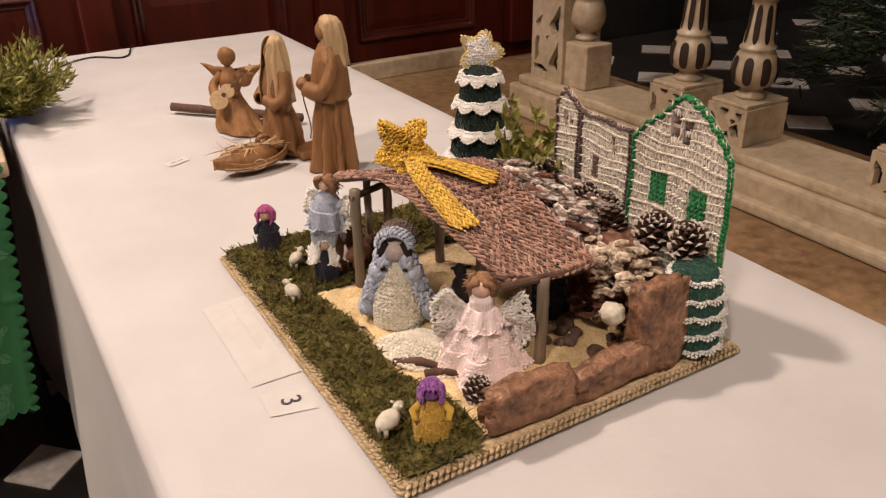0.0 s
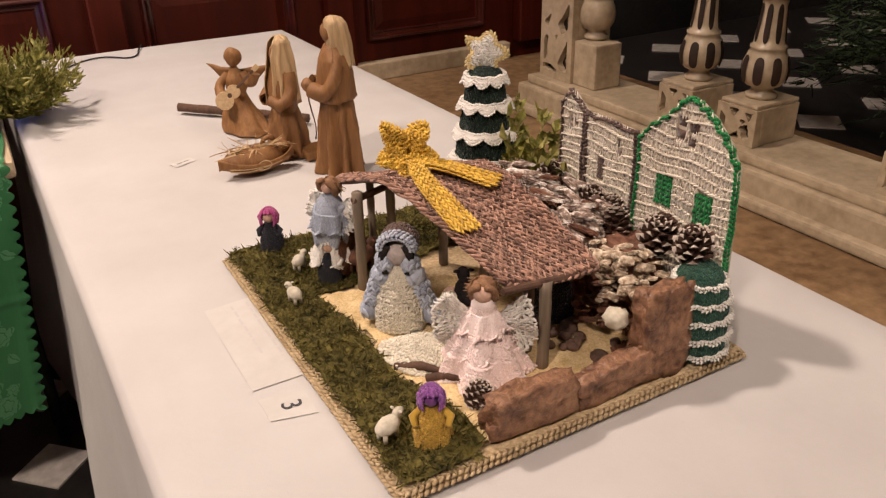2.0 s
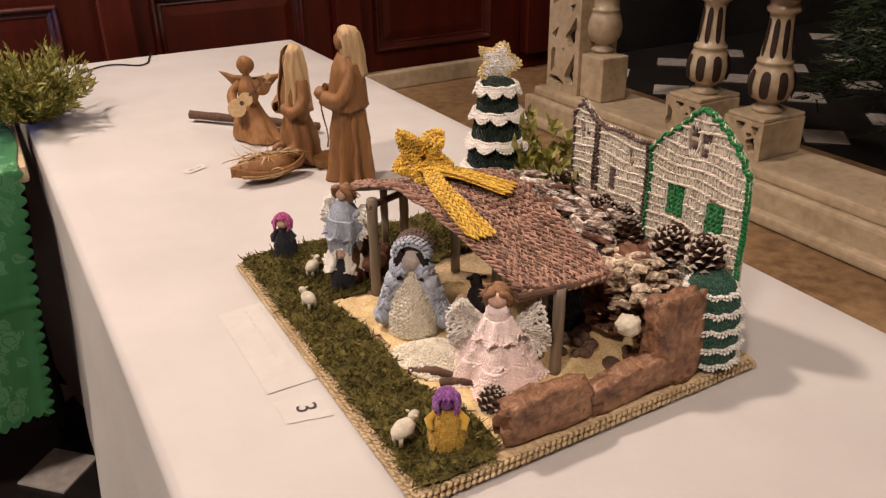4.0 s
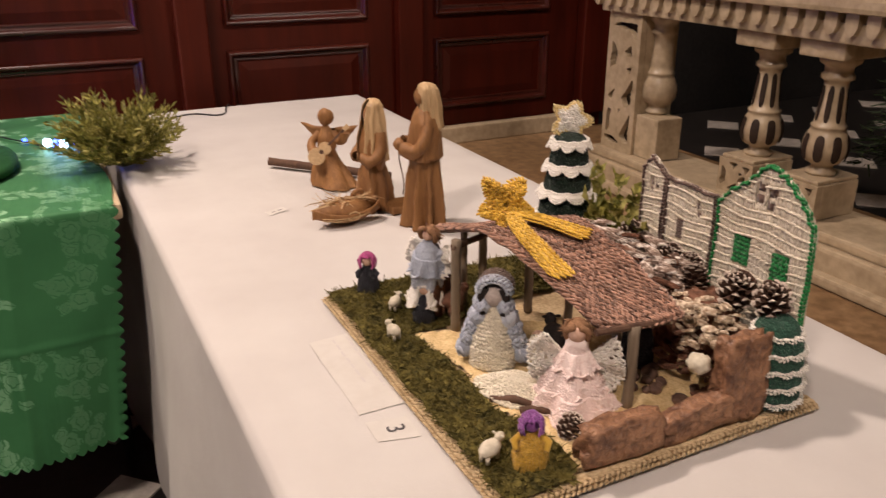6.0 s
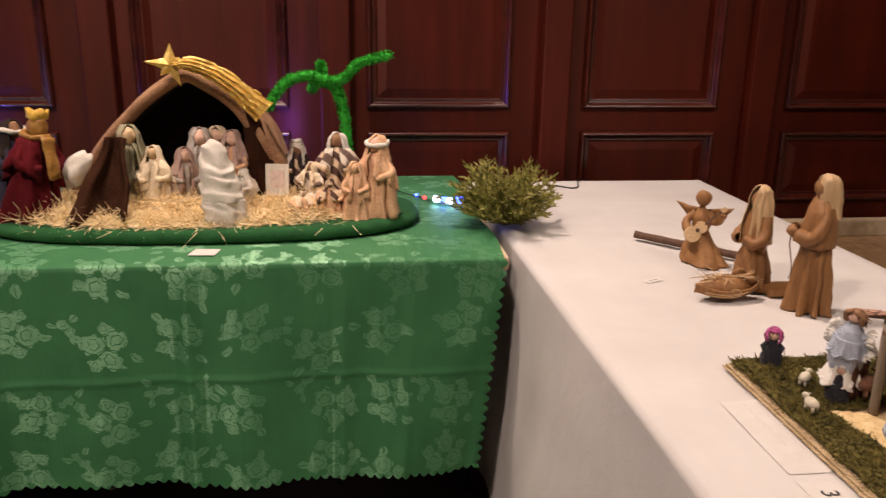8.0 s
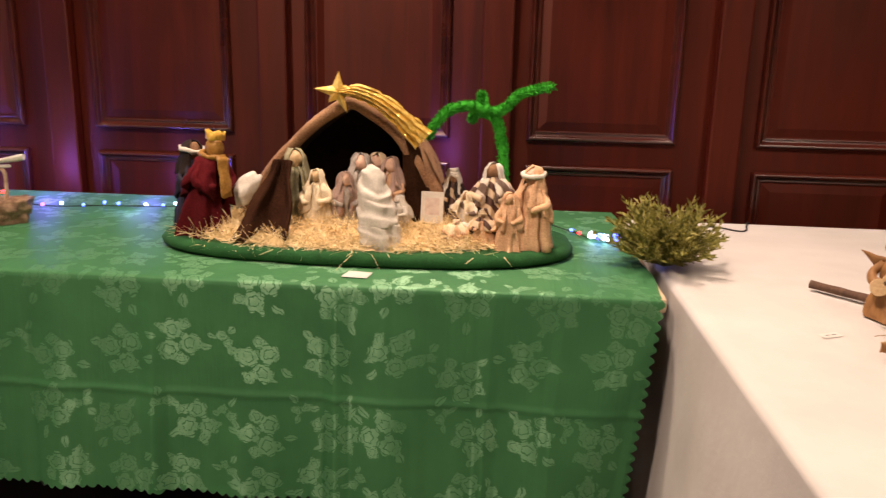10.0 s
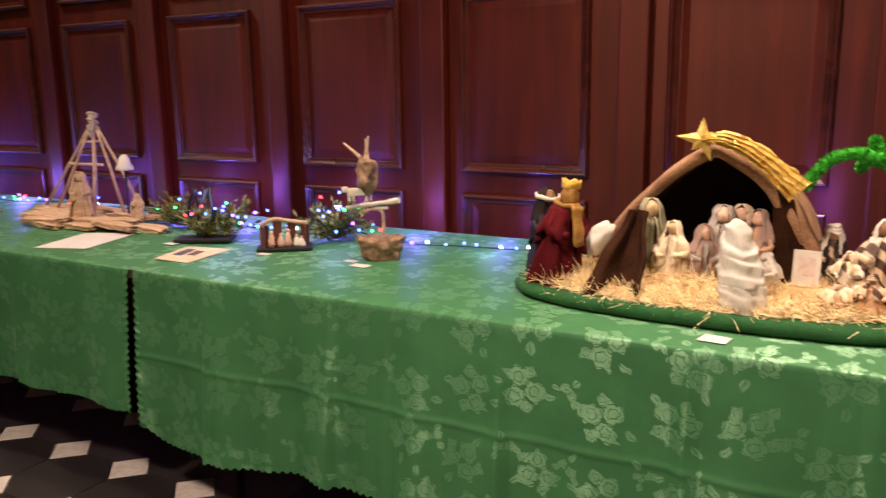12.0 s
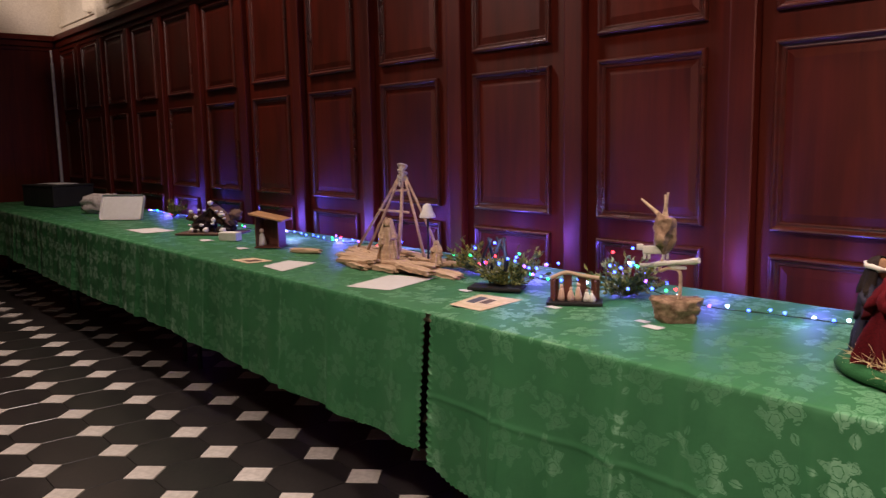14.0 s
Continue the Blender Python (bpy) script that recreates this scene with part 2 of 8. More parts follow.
def block(x0, x1, y0, y1, z0, z1, bevel=0.0, seg=2, bm=None):
    bm = bm or bmesh.new()
    r = bmesh.ops.create_cube(bm, size=1, matrix=Matrix.LocRotScale(((x0 + x1) / 2, (y0 + y1) / 2, (z0 + z1) / 2), None, (abs(x1 - x0), abs(y1 - y0), abs(z1 - z0))))
    if bevel:
        es = list({e for v in r["verts"] for e in v.link_edges})
        bmesh.ops.bevel(bm, geom=es, offset=bevel, segments=seg, affect="EDGES", profile=0.6)
    return bm


def lathe(profile, n=24, squash=1.0, bm=None, m=None):
    """A turned form from (radius, height) pairs."""
    bm = bm or bmesh.new()
    m = m or Matrix()
    rings = []
    for r, z in profile:
        rings.append([bm.verts.new(m @ Vector((r * math.cos(a), r * squash * math.sin(a), z))) for a in (2 * math.pi * i / n for i in range(n))])
    for a, b in zip(rings, rings[1:]):
        for i in range(n):
            bm.faces.new((a[i], a[(i + 1) % n], b[(i + 1) % n], b[i]))
    bm.faces.new(rings[0][::-1])
    bm.faces.new(rings[-1])
    return bm


def tube(points, radii, n=8, bm=None, cap=True):
    """A round stick or cord through points; radii: one number or one per point."""
    bm = bm or bmesh.new()
    pts = [Vector(p) for p in points]
    if isinstance(radii, (int, float)):
        radii = [radii] * len(pts)
    rings = []
    side = None
    for i, p in enumerate(pts):
        d = (pts[min(i + 1, len(pts) - 1)] - pts[max(i - 1, 0)]).normalized()
        if side is None:
            side = d.cross(Vector((0.31, 0.2, 0.93))).normalized()
        side = (side - d * side.dot(d)).normalized()
        up = d.cross(side)
        rings.append([bm.verts.new(p + radii[i] * (math.cos(a) * side + math.sin(a) * up)) for a in (2 * math.pi * k / n for k in range(n))])
    for a, b in zip(rings, rings[1:]):
        for i in range(n):
            bm.faces.new((a[i], a[(i + 1) % n], b[(i + 1) % n], b[i]))
    if cap:
        bm.faces.new(rings[0][::-1])
        bm.faces.new(rings[-1])
    return bm


def ball(c, r, bm=None, sub=2, squash=(1, 1, 1), rot=None):
    bm = bm or bmesh.new()
    bmesh.ops.create_icosphere(bm, subdivisions=sub, radius=1, matrix=Matrix.LocRotScale(c, rot, (r * squash[0], r * squash[1], r * squash[2])))
    return bm


def rough_up(bm, amount, scale, seed=0.0):
    for v in bm.verts:
        d = noise.noise_vector(v.co * scale + Vector((seed, seed * 1.7, seed * 0.3)))
        v.co += d * amount
    return bm


def setting(ob, label="", category=""):
    return tagged(ob, label, category, "", "structure")

# ---- the room ----
TOP = 0.75          # height of both tables
WALL = 3.85         # face of the wooden wall
X_W, X_E, Y_S, Z_C = -9.75, 6.0, -4.0, 5.2

ground = part("floor", block(X_W - 0.3, X_E + 0.3, Y_S - 0.3, 4.4, -0.12, -0.004), M_DARKTILE, None)
setting(ground, "dark marble floor with small white squares", "floor")
# ceiling and south wall stay out of view, added to bounce the light
setting(part("ceiling", block(X_W - 0.3, X_E + 0.3, Y_S - 0.3, 4.4, Z_C, Z_C + 0.15), M_PLASTER, None), "unseen pale plaster ceiling that closes the room", "ceiling")
setting(part("wall_south", block(X_W - 0.3, X_E + 0.3, Y_S - 0.3, Y_S, 0, Z_C), M_PLASTER, None), "unseen pale plaster wall that closes the room", "wall")
# black colour puts the chapel's darkness into this wall
setting(part("wall_east", block(X_E, X_E + 0.3, Y_S, 4.4, 0, Z_C), M_BLACK, None), "chapel wall coloured black for its lack of light", "wall")

# panelled wall along the tables
wall_n = setting(part("wall_north", block(X_W, 2.28, WALL + 0.03, WALL + 0.3, 0, 2.5), M_PANEL, None), "dark mahogany panelled wall", "wall")
setting(part("wall_upper", block(X_W, X_E, WALL + 0.06, WALL + 0.3, 2.5, Z_C), M_PLASTER, None), "cream plaster wall above the panelling", "wall")
# the gloom behind the balustrade is painted in as black
setting(part("wall_chapel", block(2.28, X_E, WALL + 0.03, WALL + 0.3, 0, 2.5), M_BLACK, None), "wall behind the balustrade, coloured black for its lack of light", "wall")
setting(part("wall_west", block(X_W - 0.3, X_W, Y_S, 4.15, 0, 2.5), M_PANEL, None), "dark mahogany panelled end wall", "wall")
setting(part("wall_west_upper", block(X_W - 0.3, X_W - 0.02, Y_S, 4.15, 2.5, Z_C), M_PLASTER, None), "cream plaster end wall above the panelling", "wall")


M_MOULDING = wood_material("varnished_mahogany", (0.024, 0.0040, 0.0020), (0.074, 0.0110, 0.0052), 0.27, 0, 0.7, 0.10, 0.25)


def moulded_frame(x0, x1, z0, z1, w=0.034, t=0.022):
    """A mitred bolection moulding on the wall: a bead, a hollow and a fillet."""
    bm = bmesh.new()
    section = [(0.0, 0.0), (0.0, t * 0.30)]
    section += [(w * (0.26 - 0.26 * math.cos(a)), t * (0.30 + 0.70 * math.sin(a))) for a in (math.pi * k / 8 for k in range(1, 7))]
    section += [(w * 0.54, t * 0.42), (w * 0.62, t * 0.26), (w * 0.74, t * 0.20), (w * 0.86, t * 0.26), (w * 0.94, t * 0.22), (w, t * 0.06), (w, 0.0)]
    rings = []
    for sx, sz in ((0, 0), (1, 0), (1, 1), (0, 1)):
        ring = []
        for a, d in section:
            x = x0 + a if sx == 0 else x1 - a
            z = z0 + a if sz == 0 else z1 - a
            ring.append(bm.verts.new((x, WALL + 0.03 - d, z)))
        rings.append(ring)
    for i in range(4):
        a, b = rings[i], rings[(i + 1) % 4]
        for k in range(len(section) - 1):
            bm.faces.new((a[k], b[k], b[k + 1], a[k + 1]))
    bmesh.ops.recalc_face_normals(bm, faces=bm.faces)
    return bm


def raised_panel(x0, x1, z0, z1):
    bm = bmesh.new()
    a = [bm.verts.new((x, WALL + 0.032, z)) for x, z in ((x0, z0), (x1, z0), (x1, z1), (x0, z1))]
    s = 0.035
    b = [bm.verts.new((x, WALL + 0.024, z)) for x, z in ((x0 + s, z0 + s), (x1 - s, z0 + s), (x1 - s, z1 - s), (x0 + s, z1 - s))]
    bm.faces.new(b[::-1])
    for i in range(4):
        bm.faces.new((a[i], b[i], b[(i + 1) % 4], a[(i + 1) % 4]))
    bmesh.ops.recalc_face_normals(bm, faces=bm.faces)
    return bm


PITCH, PAN0, PAN_W = 0.748, -1.482, 0.49
TIERS = ((0.635, 0.892), (0.972, 1.615), (1.71, 2.33))
for k in range(-11, 5):
    x0 = PAN0 + k * PITCH
    x1 = x0 + PAN_W
    if x1 > 2.2:
        continue
    for z0, z1 in TIERS:
        part("panel_moulding", moulded_frame(x0, x1, z0, z1), M_MOULDING, wall_n)
        part("panel", raised_panel(x0 + 0.03, x1 - 0.03, z0 + 0.03, z1 - 0.03), M_PANEL, wall_n)
    # projecting stile beside every panel
    part("stile", block(x0 - 0.155, x0 - 0.055, WALL - 0.012, WALL + 0.03, 0.56, 2.36, 0.008), M_PANEL, wall_n)
part("stile", block(2.14, 2.28, WALL - 0.02, WALL + 0.03, 0.56, 2.36, 0.008), M_PANEL, wall_n)
cor = bmesh.new()
for y, z0, z1 in ((0.02, 2.36, 2.40), (0.05, 2.40, 2.46), (0.09, 2.46, 2.52)):
    block(X_W, 2.28, WALL + 0.03 - y, WALL + 0.031, z0, z1, 0.006, 2, cor)
setting(part("cornice", cor, M_PANEL, None), "dark wooden cornice on the panelling", "cornice")
cor = bmesh.new()
for x, z0, z1 in ((0.02, 2.36, 2.40), (0.05, 2.40, 2.46), (0.09, 2.46, 2.52)):
    block(X_W - 0.001, X_W + x, Y_S, WALL - 0.06, z0, z1, 0.006, 2, cor)
setting(part("cornice", cor, M_PANEL, None), "dark wooden cornice on the end wall", "cornice")
setting(part("baseboard", block(X_W, 1.2, WALL, WALL + 0.03, 0, 0.5, 0.005), M_PANEL, None), "dark wooden baseboard", "baseboard")

# raised stone step under the balustrade
setting(part("stone_step", block(1.24, 2.3, Y_S, WALL + 0.02, 0, 0.50, 0.012), M_STEP, None), "brown-stained stone step beside the table", "step")
chapel_floor = setting(part("chapel_floor", block(2.3, X_E, Y_S, WALL + 0.02, 0, 0.497), M_DARKTILE, None), "raised dark marble floor of the chapel with small white squares", "floor")
setting(part("stone_skirting", block(1.24, 2.1, WALL - 0.015, WALL + 0.028, 0.50, 0.565, 0.006), M_MARBLE, None), "pale stone skirting under the panelling", "skirting")

# ---- tables and cloths ----


M_TABLETOP = speckled("beige_laminate", (0.50, 0.38, 0.24), (0.62, 0.49, 0.33), 0.5, 60, 6, 0.05)


def folding_table(x0, x1, y0, y1, name="folding_table"):
    t = thing(name, "folding table hidden under its cloth", "table")
    part("tabletop", block(x0, x1, y0, y1, TOP - 0.040, TOP - 0.005, 0.010), M_TABLETOP, t)
    for x in (x0 + 0.06, x1 - 0.06):
        for y in (y0 + 0.22, y1 - 0.10):
            # legs coloured black to paint in the shade under the table
            part("leg", tube([(x, y, 0), (x, y, TOP - 0.036)], 0.014, 10), M_BLACK, t)
    return t


WX0, WX1, WY0, WY1 = 0.345, 1.143, 1.15, 3.70
GY0, GY1 = 2.862, 3.80
folding_table(WX0 + 0.034, WX1 - 0.01, WY0 + 0.01, WY1 - 0.01)
for a, b in ((-2.0, 0.318), (-4.6, -2.1), (-7.0, -4.7), (-9.4, -7.1)):
    folding_table(a, b, GY0 + 0.012, GY1 - 0.02)


def draped_sheet(name, s_list, prof, place, material, uv_off=(0.0, 0.0)):
    """A cloth as a grid: s runs along the table, prof across it and down."""
    verts, uvs, faces = [], [], []
    for s in s_list:
        for d in prof:
            verts.append(place(s, d))
            uvs.append((s + uv_off[0], d * (0.53 if d > 0 and material is M_DAMASK else 1.0) + uv_off[1]))
    n = len(prof)
    for i in range(len(s_list) - 1):
        for j in range(n - 1):
            a = i * n + j
            faces.append((a, a + n, a + n + 1, a + 1))
    return mesh_from(name, verts, faces, material, True, None, uvs)


def white_cloth():
    # falls over the left side, the near end and the right side to just above the floor
    drop = TOP - 0.03
    xs = [-drop + (drop - 0.02) * i / 16 for i in range(17)] + [-0.012, -0.006, -0.002, 0.0, 0.004] + [0.004 + (WX1 - WX0 - 0.008) * i / 24 for i in range(1, 25)] + [WX1 - WX0] + [WX1 - WX0 + drop * i / 8 for i in range(1, 9)]
    ys = [WY0 + (WY1 - WY0) * i / 140 for i in range(141)]

    def place(y, d):
        w = WX1 - WX0
        lean = 0.013 * (3.3 - y)        # the cloth lies a little askew
        crinkle = 0.0012 * noise.noise(Vector((d * 5, y * 4, 0.3)))
        if d < 0 or d > w:
            k = -d if d < 0 else d - w
            sag = k / drop
            out = 0.006 * min(1, k / 0.004) + 0.05 * sag * (0.5 + 0.5 * math.sin(y * 8 + 1.5 * math.sin(y * 3.1))) + 0.03 * sag + 0.02 * sag * noise.noise(Vector((y * 6, k * 3, 1.2)))
            return ((WX0 + lean - out) if d < 0 else (WX1 + out * 0.3), y, TOP - 0.004 - k)
        return (WX0 + lean * (1 - d / w) + d, y, TOP + crinkle - (0.003 if d < 0.003 or d > w - 0.003 else 0.0))
    return draped_sheet("white_tablecloth", ys, xs, place, M_WHITECLOTH)


tagged(new("white_tablecloth", white_cloth()), "plain white tablecloth hanging to the floor over the table", "tablecloth")


def green_cloth(x0, x1, drop_fn, wave, step):
    n_s = int(round((x1 - x0) / step))
    ss = [x0 + (x1 - x0) * i / n_s for i in range(n_s + 1)]
    deep = GY1 - GY0
    prof = [-deep + deep * i / 22 for i in range(22)] + [-0.006, 0.0, 0.006] + [0.012 + 0.988 * i / 110 for i in range(111)]

    def place(s, d):
        edge = 0.011 * (abs(math.sin(math.pi * s / 0.024)) - 0.5)
        end = 0.0
        for e in (x0, x1):
            if abs(s - e) < step * 1.5:
                end = 0.013 * (abs(math.sin(math.pi * d * 0.53 / 0.026)) - 0.6) * (1 if e == x1 else -1)
        if x1 > 0 and d > 0:            # the corner hangs a little inwards
            end -= 0.056 * d * max(0.0, 1 - (x1 - s) / 0.5)
        if d <= 0:
            z = TOP + 0.002 + 0.0016 * noise.noise(Vector((s * 6, d * 6, 0)))
            y = GY0 - d
            if d > -0.007:
                z -= 0.003
            if x1 < -2.0 and s > x1 - 0.3:      # runs on under the other cloth
                u = (s - x1 + 0.3) / 0.3
                return (s + 0.05 * u, y, z - 0.005 * u)
            return (s + end, y, z)
        k = d * drop_fn(s)
        if d > 0.999:
            k += edge
        fall = k / 0.5
        y = GY0 - 0.006 - min(k, 0.012) * 0.3 - fall * (0.016 + wave * (0.5 + 0.5 * math.sin(s * 11 + 2.0 * math.sin(s * 2.7)))) - 0.005 * fall * math.sin(s * 27 + 3.0 * math.sin(s * 4.1)) - 0.018 * fall * noise.noise(Vector((s * 7, k * 1.5, 2.0)))
        # pressed creases from folding
        if x1 > 0:
            y -= 0.030 * fall * min(1, max(0, (-s - 0.7) / 0.4)) * (0.5 + 0.5 * math.sin(s * 17 + 1.3 * math.sin(s * 5))) ** 3
            y -= 0.0035 * max(0, 1 - abs(k - 0.27) / 0.012)
        near = round((s + 0.06) / 0.187)
        c, w = near * 0.187 - 0.06 + 0.03 * math.sin(near * 5.1), 0.5 + 0.5 * math.sin(near * 2.7 + 0.4)
        y -= (0.003 + 0.019 * fall) * w * min(1, k / 0.03) * max(0, 1 - abs(s - c) / (0.016 + 0.016 * w))
        return (s + end, y, TOP - k)
    uv = (0.013 * x0, 0.0)
    return draped_sheet("green_tablecloth", ss, prof, place, M_DAMASK, uv)


def drop_near(s):
    d = 0.535 + 0.02 * math.sin(s * 2.2 + 0.6)
    d -= 0.03 * min(1, max(0, (s + 0.25) / 0.5))
    d -= 0.05 * max(0, 1 - (s + 2.085) / 0.16) ** 2
    return d


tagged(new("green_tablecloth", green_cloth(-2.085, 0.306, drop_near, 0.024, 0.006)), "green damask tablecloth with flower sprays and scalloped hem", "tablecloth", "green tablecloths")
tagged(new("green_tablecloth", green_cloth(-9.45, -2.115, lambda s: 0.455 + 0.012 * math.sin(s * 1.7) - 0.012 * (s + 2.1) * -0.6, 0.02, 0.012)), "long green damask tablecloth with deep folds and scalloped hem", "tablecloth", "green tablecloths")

# ---- makers for handmade things ----


class Craft:
    """Collects pieces with their materials into one mesh."""

    def __init__(self):
        self.v, self.f, self.mi, self.mats = [], [], [], []

    def slot(self, material):
        if material not in self.mats:
            self.mats.append(material)
        return self.mats.index(material)

    def add(self, piece, material, m=None):
        s, k = self.slot(material), len(self.v)
        if isinstance(piece, bmesh.types.BMesh):
            piece.verts.index_update()
            vs = [v.co.copy() for v in piece.verts]
            fs = [[v.index for v in f.verts] for f in piece.faces]
            piece.free()
        else:
            vs, fs = piece
            vs = [Vector(v) for v in vs]
        self.v += [m @ v for v in vs] if m is not None else vs
        self.f += [[i + k for i in f] for f in fs]
        self.mi += [s] * len(fs)
        return self

    def crumple(self, amp, scale, seed=0.0):
        """Soft irregular creases over all that was added."""
        o = Vector((seed, seed * 2.1, seed * 0.7))
        for v in self.v:
            q = Vector((v.x * scale, v.y * scale, v.z * scale * 0.55)) + o
            v += noise.noise_vector(q) * amp + noise.noise_vector(q * 2.9) * (amp * 0.35)
        return self

    def mesh(self, name, smooth=True):
        return mesh_from(name, self.v, self.f, self.mats, smooth, self.mi)

    def make(self, name, label, category, m=None, group="", smooth=True, parent=None):
        ob = new(name, self.mesh(name, smooth))
        if parent is not None:
            ob.parent = parent
        ob.matrix_basis = m if m is not None else Matrix()
        return tagged(ob, label, category, group)

    def child(self, name, parent, label="", smooth=True):
        return part(name, self.mesh(name, smooth), None, parent, label)


def spindle(n=5):
    v, f = [(0, 0, -1)], []
    for z, r in ((-0.55, 0.75), (0, 1), (0.55, 0.75)):
        v += [(r * math.cos(2 * math.pi * i / n), r * math.sin(2 * math.pi * i / n), z) for i in range(n)]
    v.append((0, 0, 1))
    for i in range(n):
        j = (i + 1) % n
        f.append((0, 1 + j, 1 + i))
        for q in range(2):
            f.append((1 + q * n + i, 1 + q * n + j, 1 + (q + 1) * n + j, 1 + (q + 1) * n + i))
        f.append((1 + 2 * n + i, 1 + 2 * n + j, 1 + 3 * n))
    return np.array(v), f


SPIN_V, SPIN_F = spindle()
RNG = random.Random(7)


def crochet(surface, nu, nv, fat=0.36, length=0.62, lift=0.2, jitter=0.1, keep=None, single=False):
    """Rows of crocheted loops over surface(u, v), each a pair of slanted strands."""
    vs, fs = [], []
    for j in range(nv):
        for i in range(nu):
            u, v = (i + 0.5) / nu, (j + 0.5) / nv
            if keep and not keep(u, v):
                continue
            p = Vector(surface(u, v))
            e = 0.3 / max(nu, nv)
            du = (Vector(surface(u + e, v)) - Vector(surface(u - e, v))) / (2 * e) / nu
            dv = (Vector(surface(u, v + e)) - Vector(surface(u, v - e))) / (2 * e) / nv
            if du.length < 1e-7 or dv.length < 1e-7:
                continue
            nrm = du.cross(dv).normalized()
            for s in ((0,) if single else (-1, 1)):
                d = (dv + du * (0.55 * s if s else 0.5)) if not single else (du * 0.9 + dv * 0.35)
                ax = d.normalized()
                h = d.length * length * 1.2 * (1 + jitter * RNG.uniform(-1, 1))
                w = min(du.length, dv.length) * fat * 0.74 * (1 + jitter * RNG.uniform(-1, 1))
                c = p - du * 0.24 * s + nrm * (w * lift + w * jitter * RNG.uniform(-1, 1))
                a = ax.cross(nrm).normalized()
                k = len(vs)
                for x, y, z in SPIN_V:
                    vs.append(c + a * (x * w) + nrm * (y * w * 0.85) + ax * (z * h))
                fs += [tuple(q + k for q in f) for f in SPIN_F]
    return vs, fs


def sheet(surface, nu, nv, thick=0.0):
    """A plain skin over surface(u, v), with thickness if asked."""
    vs, fs = [], []
    for j in range(nv + 1):
        for i in range(nu + 1):
            vs.append(Vector(surface(i / nu, j / nv)))
    n = nu + 1
    for j in range(nv):
        for i in range(nu):
            a = j * n + i
            fs.append((a, a + 1, a + 1 + n, a + n))
    if thick:
        k = len(vs)
        nr = []
        for j in range(nv + 1):
            for i in range(nu + 1):
                a = vs[j * n + min(i + 1, nu)] - vs[j * n + max(i - 1, 0)]
                b = vs[min(j + 1, nv) * n + i] - vs[max(j - 1, 0) * n + i]
                nr.append(a.cross(b).normalized() if a.cross(b).length > 0 else Vector((0, 0, 1)))
        vs += [p - q * thick for p, q in zip(list(vs), nr)]
        fs += [tuple(i + k for i in f)[::-1] for f in fs]
        edge = [i for i in range(n)] + [j * n + nu for j in range(1, nv + 1)] + [nv * n + i for i in range(nu - 1, -1, -1)] + [j * n for j in range(nv - 1, 0, -1)]
        for a, b in zip(edge, edge[1:] + edge[:1]):
            fs.append((b, a, a + k, b + k))
    return vs, fs


def chain(points, pitch, fat, twist=0.6):
    """A crocheted chain or braid laid along points."""
    pts = [Vector(p) for p in points]
    seg = [(b - a).length for a, b in zip(pts, pts[1:])]
    total, n = sum(seg), max(2, int(sum(seg) / pitch))
    vs, fs = [], []
    for i in range(n):
        s = (i + 0.5) / n * total
        for a, b, l in zip(pts, pts[1:], seg):
            if s <= l or b is pts[-1]:
                p, d = a.lerp(b, min(1, s / l)), (b - a).normalized()
                break
            s -= l
        side = d.cross(Vector((0, 0, 1)))
        side = side.normalized() if side.length > 0.05 else Vector((1, 0, 0))
        up = side.cross(d)
        for q in (-1, 1):
            ax = (d + side * (twist * -q)).normalized()
            bx = ax.cross(up).normalized()
            c = p + side * (fat * 0.55 * q) + up * fat * 0.15 * RNG.uniform(-1, 1)
            k = len(vs)
            for x, y, z in SPIN_V:
                vs.append(c + bx * (x * fat * 0.60) + up * (y * fat * 0.60) + ax * (z * pitch * 0.74))
            fs += [tuple(w + k for w in f) for f in SPIN_F]
    return vs, fs


def turned(profile, folds=0, amp=0.0, phase=0.0, squash=1.0):
    """surface(u, v) of a turned form; v runs up the (radius, height) profile."""
    def s(u, v):
        t = min(max(v, 0.0), 1.0) * (len(profile) - 1)
        i = min(int(t), len(profile) - 2)
        f = t - i
        r = profile[i][0] * (1 - f) + profile[i + 1][0] * f
        z = profile[i][1] * (1 - f) + profile[i + 1][1] * f
        a = 2 * math.pi * u
        if folds:
            w = math.sin(folds * a + phase + 1.3 * math.sin(2 * a + phase))
            r *= 1 + amp * (1 - v) * w
        return (r * math.cos(a), r * squash * math.sin(a), z)
    return s


def smooth_path(pts, n=24):
    """A soft curve through points (Catmull-Rom)."""
    pts = [Vector(p) for p in pts]
    pts = [pts[0] * 2 - pts[1]] + pts + [pts[-1] * 2 - pts[-2]]
    out = []
    m = len(pts) - 3
    for k in range(n + 1):
        t = k / n * m
        i = min(int(t), m - 1)
        f = t - i
        a, b, c, d = pts[i:i + 4]
        out.append(0.5 * (2 * b + (c - a) * f + (2 * a - 5 * b + 4 * c - d) * f * f + (3 * b - a - 3 * c + d) * f ** 3))
    return out


